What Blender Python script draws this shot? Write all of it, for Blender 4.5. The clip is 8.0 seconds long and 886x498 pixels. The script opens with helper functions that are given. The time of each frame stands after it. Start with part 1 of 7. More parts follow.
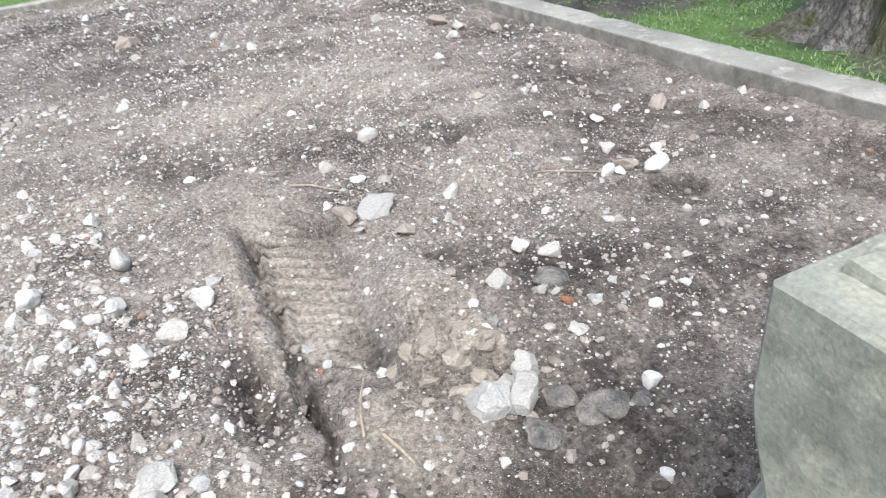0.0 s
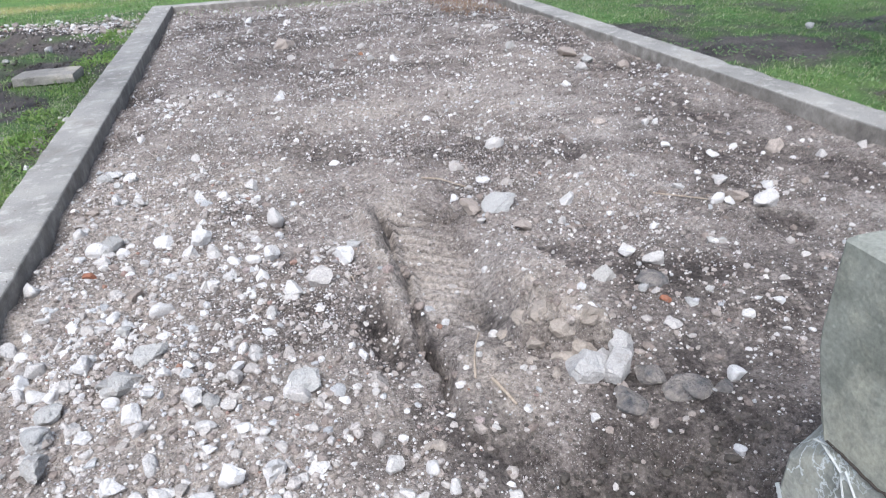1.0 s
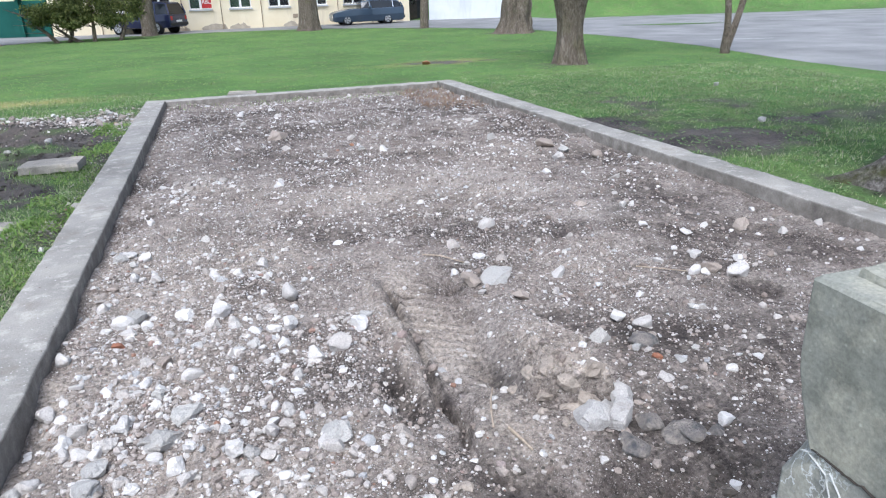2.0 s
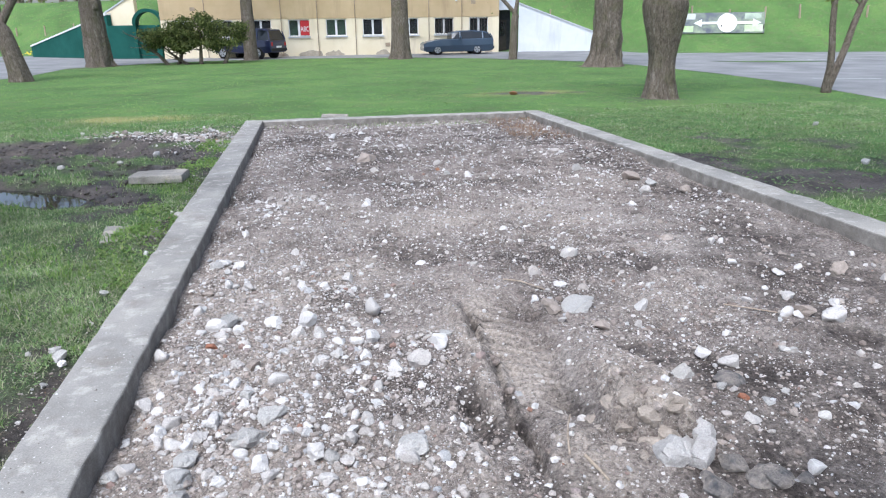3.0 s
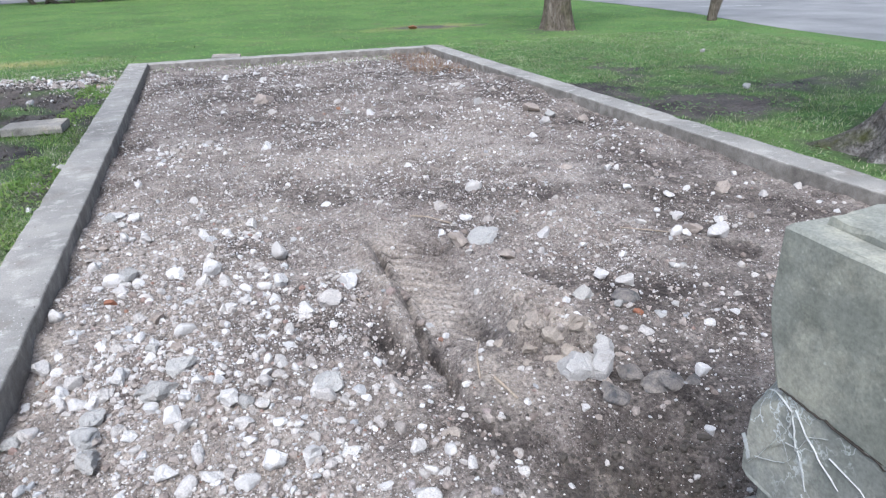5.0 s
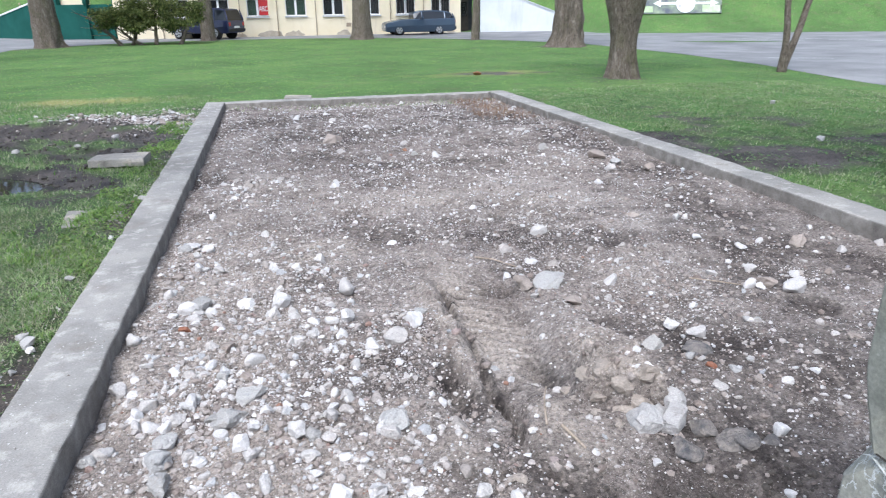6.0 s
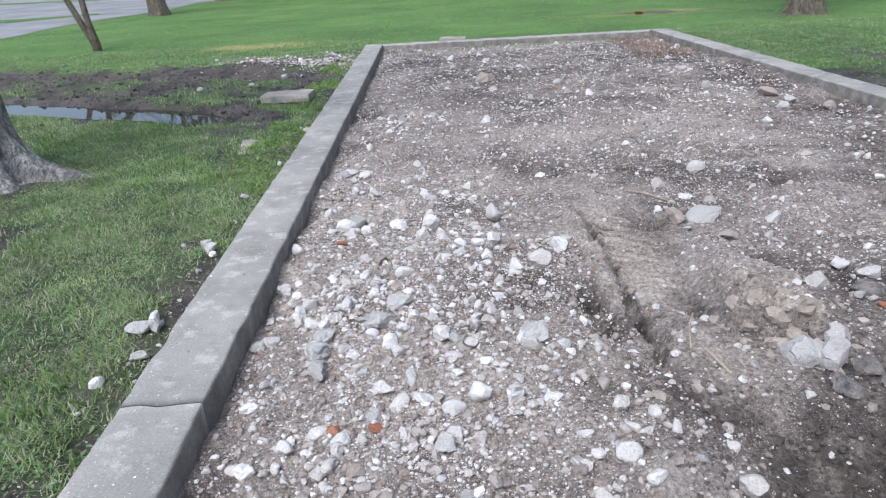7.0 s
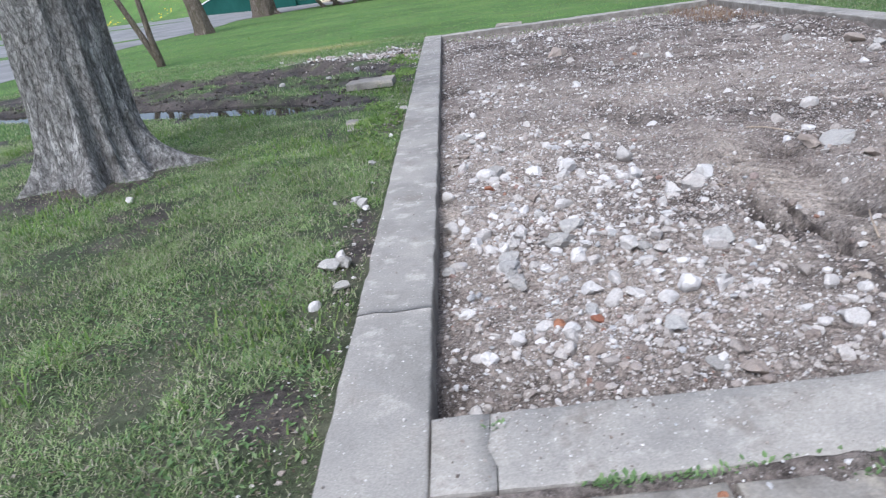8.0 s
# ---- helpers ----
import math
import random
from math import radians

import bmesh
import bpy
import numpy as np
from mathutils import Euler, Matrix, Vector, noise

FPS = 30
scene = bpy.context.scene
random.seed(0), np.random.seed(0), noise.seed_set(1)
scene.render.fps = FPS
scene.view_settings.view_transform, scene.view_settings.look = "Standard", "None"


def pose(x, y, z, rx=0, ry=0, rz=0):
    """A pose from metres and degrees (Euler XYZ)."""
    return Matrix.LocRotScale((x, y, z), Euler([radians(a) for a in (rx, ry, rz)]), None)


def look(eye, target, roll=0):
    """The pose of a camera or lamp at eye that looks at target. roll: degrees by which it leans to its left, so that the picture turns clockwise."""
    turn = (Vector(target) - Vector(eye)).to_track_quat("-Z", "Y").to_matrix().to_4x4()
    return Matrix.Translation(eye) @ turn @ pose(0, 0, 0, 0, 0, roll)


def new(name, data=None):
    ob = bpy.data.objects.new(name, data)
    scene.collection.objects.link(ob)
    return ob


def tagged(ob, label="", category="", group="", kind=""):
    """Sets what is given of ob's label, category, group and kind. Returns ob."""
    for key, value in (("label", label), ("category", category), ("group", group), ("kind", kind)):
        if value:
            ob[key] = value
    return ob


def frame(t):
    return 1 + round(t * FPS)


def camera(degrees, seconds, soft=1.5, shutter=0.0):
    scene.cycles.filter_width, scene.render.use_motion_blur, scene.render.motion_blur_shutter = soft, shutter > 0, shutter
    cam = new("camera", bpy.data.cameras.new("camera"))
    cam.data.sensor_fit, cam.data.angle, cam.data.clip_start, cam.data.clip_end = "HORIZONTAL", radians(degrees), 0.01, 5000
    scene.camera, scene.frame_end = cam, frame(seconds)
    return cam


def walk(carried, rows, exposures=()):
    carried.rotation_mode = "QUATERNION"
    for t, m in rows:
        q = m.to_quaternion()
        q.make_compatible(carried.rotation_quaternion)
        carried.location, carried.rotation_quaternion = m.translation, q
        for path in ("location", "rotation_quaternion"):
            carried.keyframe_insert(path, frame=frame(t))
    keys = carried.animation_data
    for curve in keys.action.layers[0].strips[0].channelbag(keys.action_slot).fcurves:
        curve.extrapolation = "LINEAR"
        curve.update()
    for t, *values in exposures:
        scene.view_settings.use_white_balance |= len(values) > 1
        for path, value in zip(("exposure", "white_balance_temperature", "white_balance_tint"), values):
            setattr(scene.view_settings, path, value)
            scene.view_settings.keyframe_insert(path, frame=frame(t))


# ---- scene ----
cam = camera(66.3, 8.0, soft=1.1, shutter=0.15)
PATH = [
    (0, (1.668, -0.604, 1.613), (2.314, 0.974, 0.568), -6.6),
    (0.2, (1.579, -0.691, 1.600), (2.177, 0.949, 0.624), -7.2),
    (0.5, (1.486, -0.811, 1.591), (1.95, 0.855, 0.587), -5.2),
    (0.8, (1.450, -0.914, 1.599), (1.800, 0.770, 0.579), -4.8),
    (1, (1.374, -0.988, 1.629), (1.795, 0.723, 0.683), -2.6),
    (1.2, (1.24, -1.071, 1.672), (1.721, 0.649, 0.771), -3.0),
    (2.3, (1.067, -1.283, 1.688), (1.608, 0.532, 1.047), -1.5),
    (2.5, (1.044, -1.293, 1.694), (1.507, 0.552, 1.078), -1.9),
    (3, (1.026, -1.309, 1.668), (1.361, 0.56, 1.04), -0.8),
    (3.2, (1.017, -1.305, 1.654), (1.338, 0.532, 0.886), -0.5),
    (3.5, (1.002, -1.297, 1.629), (1.309, 0.478, 0.76), -0.1),
    (4, (1.058, -1.317, 1.612), (1.485, 0.381, 0.645), 0.2),
    (4.2, (1.079, -1.313, 1.611), (1.634, 0.338, 0.629), -0.1),
    (5.3, (1.034, -1.35, 1.679), (1.604, 0.436, 0.981), -2.0),
    (5.5, (1.023, -1.353, 1.687), (1.559, 0.46, 1.035), -1.3),
    (6, (0.967, -1.329, 1.656), (1.4, 0.502, 0.977), -0.7),
    (6.2, (1.002, -1.333, 1.630), (1.301, 0.523, 0.947), -2.4),
    (6.5, (1.067, -1.356, 1.585), (1.076, 0.497, 0.831), -7.2),
    (6.8, (1.014, -1.401, 1.544), (1.050, 0.434, 0.750), -3.8),
    (7, (0.951, -1.438, 1.525), (0.948, 0.396, 0.727), -3.2),
    (7.4, (0.719, -1.577, 1.48), (0.776, 0.283, 0.748), -5.8),
    (7.5, (0.599, -1.645, 1.457), (0.595, 0.222, 0.741), -5.3),
    (7.7, (0.479, -1.735, 1.434), (0.406, 0.097, 0.635), -5.8),
    (8, (0.213, -1.771, 1.304), (0.11, 0.07, 0.529), -8.1),
]
walk(cam, [(t, look(eye, target, roll)) for t, eye, target, roll in PATH],
     [(0, 1.0, 6120, 6), (0.5, 0.92, 5950, 8), (1, 0.77, 5840, 10), (3.2, 0.73, 5750, 10), (4, 0.66, 5750, 10), (5.5, 0.77, 5750, 10), (6, 0.78, 5750, 10), (6.5, 0.65, 5750, 10), (7.5, 0.575, 5750, 11), (8, 0.545, 5750, 12)])

# ---- light ----
world = bpy.data.worlds.new("overcast")
scene.world = world
world.use_nodes = True
wn, wl = world.node_tree.nodes, world.node_tree.links
sky = wn.new("ShaderNodeTexSky")
sky.sky_type, sky.sun_disc = "NISHITA", False
sky.sun_elevation, sky.sun_rotation = radians(58), radians(-150)
sky.air_density, sky.dust_density = 1.0, 3.0
grey = wn.new("ShaderNodeHueSaturation")
grey.inputs["Saturation"].default_value = 0.72
wl.new(sky.outputs[0], grey.inputs["Color"])
wl.new(grey.outputs[0], wn["Background"].inputs["Color"])
wn["Background"].inputs["Strength"].default_value = 0.13
sun = new("sun", bpy.data.lights.new("sun", "SUN"))
sun.data.energy, sun.data.angle, sun.data.color = 2.0, radians(35), (1.0, 0.975, 0.95)
sun.matrix_world = look((-2.1, -3.7, 7.0), (0, 0, 0))


# ---- materials ----
def nodes_of(name):
    m = bpy.data.materials.new(name)
    m.use_nodes = True
    return m, m.node_tree.nodes, m.node_tree.links, m.node_tree.nodes["Principled BSDF"]


def tex(n, l, kind, scale, detail=6, rough=0.6, coords="world", stretch=None):
    """A noise or voronoi texture in metres."""
    if coords == "world":
        src = n.new("ShaderNodeNewGeometry").outputs["Position"]
    else:
        src = n.new("ShaderNodeTexCoord").outputs["Object"]
    if stretch:
        mp = n.new("ShaderNodeMapping")
        mp.inputs["Scale"].default_value = stretch
        l.new(src, mp.inputs["Vector"])
        src = mp.outputs[0]
    t = n.new("ShaderNodeTexNoise" if kind == "noise" else "ShaderNodeTexVoronoi")
    t.inputs["Scale"].default_value = scale
    if kind == "noise":
        t.inputs["Detail"].default_value, t.inputs["Roughness"].default_value = detail, rough
    l.new(src, t.inputs["Vector"])
    return t


def ramp(n, l, value, *stops):
    r = n.new("ShaderNodeValToRGB")
    while len(r.color_ramp.elements) < len(stops):
        r.color_ramp.elements.new(0.5)
    for e, (p, c) in zip(r.color_ramp.elements, stops):
        e.position, e.color = p, (*c, 1) if len(c) == 3 else (c[0], c[0], c[0], 1)
    l.new(value, r.inputs[0])
    return r.outputs[0]


def mix(n, l, f, a, b, how="MIX"):
    m = n.new("ShaderNodeMix")
    m.data_type, m.blend_type = "RGBA", how
    for i, v in ((0, f), (6, a), (7, b)):
        if hasattr(v, "is_linked"):
            l.new(v, m.inputs[i])
        else:
            m.inputs[i].default_value = v if i == 0 else (*v, 1)
    return m.outputs[2]


def bump(n, l, p, height, strength, distance=0.01, after=None):
    b = n.new("ShaderNodeBump")
    b.inputs["Strength"].default_value, b.inputs["Distance"].default_value = strength, distance
    l.new(height, b.inputs["Height"])
    if after:
        l.new(after, b.inputs["Normal"])
    l.new(b.outputs[0], p.inputs["Normal"])
    return b.outputs[0]


def plain(name, a, b, scale=8, rough=0.8, grain=60, strength=0.3, distance=0.004, metal=0.0, stretch=None, spec=0.4, coords="world"):
    """Two tones blended by a coarse noise, a fine grain over them and its relief."""
    m, n, l, p = nodes_of(name)
    big, fine = tex(n, l, "noise", scale, coords=coords, stretch=stretch), tex(n, l, "noise", grain, 4, coords=coords, stretch=stretch)
    col = mix(n, l, ramp(n, l, big.outputs[0], (0.35, (0.0,)), (0.65, (1.0,))), a, b)
    col = mix(n, l, 0.35, col, ramp(n, l, fine.outputs[0], (0.3, (0.35,)), (0.7, (0.75,))), "OVERLAY")
    l.new(col, p.inputs["Base Color"])
    p.inputs["Roughness"].default_value, p.inputs["Metallic"].default_value = rough, metal
    p.inputs["Specular IOR Level"].default_value = spec
    bump(n, l, p, fine.outputs[0], strength, distance)
    return m


def concrete(name, a, b, stain, streak=0.0, veins=False):
    """Weathered concrete: cloudy tone, dark stains, pale specks, fine sandy relief."""
    m, n, l, p = nodes_of(name)
    big, mid, fine = tex(n, l, "noise", 1.7), tex(n, l, "noise", 9), tex(n, l, "noise", 90, 3)
    col = mix(n, l, ramp(n, l, big.outputs[0], (0.35, (0.0,)), (0.65, (1.0,))), a, b)
    col = mix(n, l, ramp(n, l, mid.outputs[0], (0.52, (0.0,)), (0.75, (0.75,))), col, stain)
    if streak:
        run = tex(n, l, "noise", 7, stretch=(1, 1, 0.12))
        col = mix(n, l, ramp(n, l, run.outputs[0], (0.5, (0.0,)), (0.72, (streak,))), col, stain)
    dust = tex(n, l, "noise", 3.3, 8, 0.7)
    col = mix(n, l, ramp(n, l, dust.outputs[0], (0.5, (0.0,)), (0.64, (0.7,))), col, [c * 1.45 * w for c, w in zip(b, (1.05, 1.0, 0.92))])
    if veins:
        wob = tex(n, l, "noise", 7, 5)
        add = n.new("ShaderNodeMix")
        add.data_type, add.blend_type = "RGBA", "LINEAR_LIGHT"
        add.inputs[0].default_value = 0.16
        l.new(n.new("ShaderNodeNewGeometry").outputs["Position"], add.inputs[6])
        l.new(wob.outputs["Color"], add.inputs[7])
        web = n.new("ShaderNodeTexVoronoi")
        web.feature = "DISTANCE_TO_EDGE"
        web.inputs["Scale"].default_value = 5.5
        l.new(add.outputs[2], web.inputs["Vector"])
        thin = ramp(n, l, web.outputs["Distance"], (0.008, (1.0,)), (0.022, (0.0,)))
        place = tex(n, l, "noise", 2.6, 3)
        some = ramp(n, l, place.outputs[0], (0.46, (0.0,)), (0.56, (0.9,)))
        col = mix(n, l, mix(n, l, 1.0, thin, some, "MULTIPLY"), col, (0.62, 0.64, 0.62))
        bloom = tex(n, l, "noise", 11, 6, 0.75)
        col = mix(n, l, mix(n, l, 1.0, ramp(n, l, bloom.outputs[0], (0.58, (0.0,)), (0.66, (0.8,))), some, "MULTIPLY"), col, (0.52, 0.55, 0.54))
    spot = tex(n, l, "voronoi", 22)
    col = mix(n, l, ramp(n, l, spot.outputs["Distance"], (0.0, (0.7,)), (0.13, (0.0,))), col, [c * 1.7 for c in b])
    col = mix(n, l, 0.4, col, ramp(n, l, fine.outputs[0], (0.3, (0.3,)), (0.7, (0.75,))), "OVERLAY")
    l.new(col, p.inputs["Base Color"])
    p.inputs["Roughness"].default_value, p.inputs["Specular IOR Level"].default_value = 0.88, 0.25
    rough = bump(n, l, p, mid.outputs[0], 0.35, 0.01)
    bump(n, l, p, fine.outputs[0], 0.45, 0.004, rough)
    return m


def strip_concrete(name):
    """Old poured strip: smooth grey trowelled top with paler laitance and speckle; steep faces in a darker brown-grey
    mottle.
    """
    m, n, l, p = nodes_of(name)
    big, mid, fine = tex(n, l, "noise", 1.3, 7, 0.62), tex(n, l, "noise", 6.5, 8, 0.68), tex(n, l, "noise", 120, 4, 0.7)
    col = ramp(n, l, big.outputs[0], (0.32, (0.212, 0.202, 0.182)), (0.5, (0.298, 0.283, 0.256)), (0.68, (0.372, 0.35, 0.31)))
    col = mix(n, l, ramp(n, l, mid.outputs[0], (0.53, (0.0,)), (0.63, (0.6,))), col, (0.49, 0.46, 0.415))
    dirt = tex(n, l, "noise", 3.1, 9, 0.74)
    col = mix(n, l, ramp(n, l, dirt.outputs[0], (0.54, (0.0,)), (0.66, (0.6,))), col, (0.2, 0.175, 0.145))
    for scale, size, keep, tone in ((26, 0.13, 0.6, (0.62, 0.6, 0.57)), (70, 0.22, 0.72, (0.5, 0.48, 0.45)), (37, 0.10, 0.86, (0.1, 0.088, 0.075))):
        v = tex(n, l, "voronoi", scale)
        near = ramp(n, l, v.outputs["Distance"], (size * 0.75, (1.0,)), (size, (0.0,)))
        some = ramp(n, l, v.outputs["Color"], (keep, (0.0,)), (keep + 0.02, (0.85,)))
        col = mix(n, l, mix(n, l, 1.0, near, some, "MULTIPLY"), col, tone)
    # Steep faces take a darker mottled tone, picked by their normal.
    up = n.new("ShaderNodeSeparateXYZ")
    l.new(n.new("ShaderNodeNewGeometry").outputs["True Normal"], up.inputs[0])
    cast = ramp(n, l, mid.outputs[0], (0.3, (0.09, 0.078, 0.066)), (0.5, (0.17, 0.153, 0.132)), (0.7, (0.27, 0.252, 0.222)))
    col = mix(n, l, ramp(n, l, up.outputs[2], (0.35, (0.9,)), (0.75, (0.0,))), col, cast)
    col = mix(n, l, 0.45, col, ramp(n, l, fine.outputs[0], (0.3, (0.28,)), (0.7, (0.75,))), "OVERLAY")
    l.new(col, p.inputs["Base Color"])
    p.inputs["Roughness"].default_value, p.inputs["Specular IOR Level"].default_value = 0.86, 0.28
    rough = bump(n, l, p, mid.outputs[0], 0.4, 0.012)
    bump(n, l, p, fine.outputs[0], 0.5, 0.004, rough)
    return m


def soil_material():
    """Trodden rubble soil: dusty light crust, brown earth, damp patches, shade painted in the tyre track, grit of
    crushed mortar.
    """
    m, n, l, p = nodes_of("rubble_soil")
    large, mid, fine = tex(n, l, "noise", 0.9, 8, 0.62), tex(n, l, "noise", 5, 8, 0.65), tex(n, l, "noise", 45, 6, 0.7)
    both = n.new("ShaderNodeMath")
    both.operation = "MULTIPLY_ADD"
    both.inputs[1].default_value = 0.45
    l.new(mid.outputs[0], both.inputs[0])
    half = n.new("ShaderNodeMath")
    half.operation = "MULTIPLY"
    half.inputs[1].default_value = 0.55
    l.new(large.outputs[0], half.inputs[0])
    l.new(half.outputs[0], both.inputs[2])
    col = ramp(n, l, both.outputs[0], (0.36, (0.075, 0.062, 0.053)), (0.44, (0.15, 0.125, 0.108)), (0.51, (0.26, 0.221, 0.192)), (0.60, (0.40, 0.35, 0.307)))
    # Darkens damp earth, and paints shade into the rut and tread grooves.
    damp_shade = n.new("ShaderNodeAttribute")
    damp_shade.attribute_name = "damp_shade"
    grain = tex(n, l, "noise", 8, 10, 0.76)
    soil_dark = mix(n, l, 1.0, damp_shade.outputs["Fac"], ramp(n, l, grain.outputs[0], (0.40, (0.3,)), (0.54, (1.0,))), "MULTIPLY")
    col = mix(n, l, soil_dark, col, (0.05, 0.042, 0.038))
    dry = n.new("ShaderNodeAttribute")
    dry.attribute_name = "dry"
    crust = mix(n, l, 1.0, dry.outputs["Fac"], ramp(n, l, tex(n, l, "noise", 7, 10, 0.74).outputs[0], (0.42, (0.35,)), (0.56, (1.0,))), "MULTIPLY")
    col = mix(n, l, crust, col, (0.5, 0.43, 0.36))
    col = mix(n, l, 0.9, col, ramp(n, l, fine.outputs[0], (0.32, (0.15,)), (0.68, (0.85,))), "OVERLAY")
    for scale, size, keep, tone in ((62, 0.3, 0.72, (0.60, 0.56, 0.52)), (110, 0.33, 0.62, (0.55, 0.5, 0.455)), (190, 0.36, 0.55, (0.46, 0.41, 0.37))):
        v = tex(n, l, "voronoi", scale)
        v.inputs["Randomness"].default_value = 1.0
        sway = n.new("ShaderNodeMix")
        sway.data_type, sway.blend_type = "RGBA", "LINEAR_LIGHT"
        sway.inputs[0].default_value = 0.6 / scale
        l.new(v.inputs["Vector"].links[0].from_socket, sway.inputs[6])
        l.new(tex(n, l, "noise", scale * 2.2, 2).outputs["Color"], sway.inputs[7])
        l.new(sway.outputs[2], v.inputs["Vector"])
        near = ramp(n, l, v.outputs["Distance"], (size * 0.7, (1.0,)), (size * 1.1, (0.0,)))
        some = ramp(n, l, v.outputs["Color"], (keep, (0.0,)), (keep + 0.1, (1.0,)))
        both2 = mix(n, l, 1.0, near, some, "MULTIPLY")
        both2 = mix(n, l, 1.0, both2, ramp(n, l, damp_shade.outputs["Fac"], (0.1, (1.0,)), (0.6, (0.12,))), "MULTIPLY")
        col = mix(n, l, both2, col, tone)
    l.new(col, p.inputs["Base Color"])
    p.inputs["Roughness"].default_value, p.inputs["Specular IOR Level"].default_value = 0.95, 0.15
    rough = bump(n, l, p, mid.outputs[0], 0.5, 0.03)
    bump(n, l, p, fine.outputs[0], 1.0, 0.03, rough)
    return m


def stone_material(name, stops, by="island", dust=(0.42, 0.35, 0.29)):
    """Broken stone: a tone for each piece, mottled and dusted with soil, rough faces."""
    m, n, l, p = nodes_of(name)
    pick = n.new("ShaderNodeNewGeometry").outputs["Random Per Island"] if by == "island" else n.new("ShaderNodeObjectInfo").outputs["Random"]
    col = ramp(n, l, pick, *stops)
    big, fine = tex(n, l, "noise", 22), tex(n, l, "noise", 140, 4)
    col = mix(n, l, ramp(n, l, big.outputs[0], (0.54, (0.0,)), (0.78, (0.6,))), col, dust)
    col = mix(n, l, 0.45, col, ramp(n, l, fine.outputs[0], (0.3, (0.3,)), (0.7, (0.72,))), "OVERLAY")
    l.new(col, p.inputs["Base Color"])
    p.inputs["Roughness"].default_value, p.inputs["Specular IOR Level"].default_value = 0.9, 0.2
    rough = bump(n, l, p, big.outputs[0], 0.9, 0.02)
    bump(n, l, p, fine.outputs[0], 0.9, 0.006, rough)
    return m


def lawn_material():
    """Spring lawn seen from above: greens at three scales; the bare attribute tells where mud lies open."""
    m, n, l, p = nodes_of("lawn")
    large, mid, fine = tex(n, l, "noise", 0.35, 6), tex(n, l, "noise", 2.6, 6), tex(n, l, "noise", 28, 6, 0.75)
    col = ramp(n, l, large.outputs[0], (0.35, (0.085, 0.155, 0.045)), (0.5, (0.105, 0.2, 0.055)), (0.65, (0.14, 0.235, 0.065)))
    col = mix(n, l, ramp(n, l, mid.outputs[0], (0.5, (0.0,)), (0.72, (0.6,))), col, (0.16, 0.16, 0.085))
    dry = n.new("ShaderNodeAttribute")
    dry.attribute_name = "dry"
    col = mix(n, l, dry.outputs["Fac"], col, (0.34, 0.31, 0.12))
    mud = ramp(n, l, mid.outputs[0], (0.35, (0.04, 0.034, 0.03)), (0.6, (0.125, 0.105, 0.09)))
    bare = n.new("ShaderNodeAttribute")
    bare.attribute_name = "bare"
    col = mix(n, l, bare.outputs["Fac"], col, mud)
    col = mix(n, l, 0.8, col, ramp(n, l, fine.outputs[0], (0.28, (0.15,)), (0.72, (0.8,))), "OVERLAY")
    l.new(col, p.inputs["Base Color"])
    l.new(ramp(n, l, bare.outputs["Fac"], (0.3, (0.92,)), (1.0, (0.62,))), p.inputs["Roughness"])
    p.inputs["Specular IOR Level"].default_value = 0.25
    bump(n, l, p, fine.outputs[0], 1.0, 0.03)
    return m


def blade_material(name, stops):
    m, n, l, p = nodes_of(name)
    col = ramp(n, l, n.new("ShaderNodeNewGeometry").outputs["Random Per Island"], *stops)
    patch = tex(n, l, "noise", 1.6, 8, 0.7)
    col = mix(n, l, 0.6, col, ramp(n, l, patch.outputs[0], (0.35, (0.28, 0.27, 0.27)), (0.65, (0.72, 0.74, 0.7))), "OVERLAY")
    l.new(col, p.inputs["Base Color"])
    p.inputs["Roughness"].default_value, p.inputs["Specular IOR Level"].default_value = 0.6, 0.3
    glow = n.new("ShaderNodeBsdfTranslucent")
    l.new(col, glow.inputs["Color"])
    both = n.new("ShaderNodeMixShader")
    both.inputs[0].default_value = 0.45
    l.new(p.outputs[0], both.inputs[1])
    l.new(glow.outputs[0], both.inputs[2])
    l.new(both.outputs[0], n["Material Output"].inputs["Surface"])
    return m


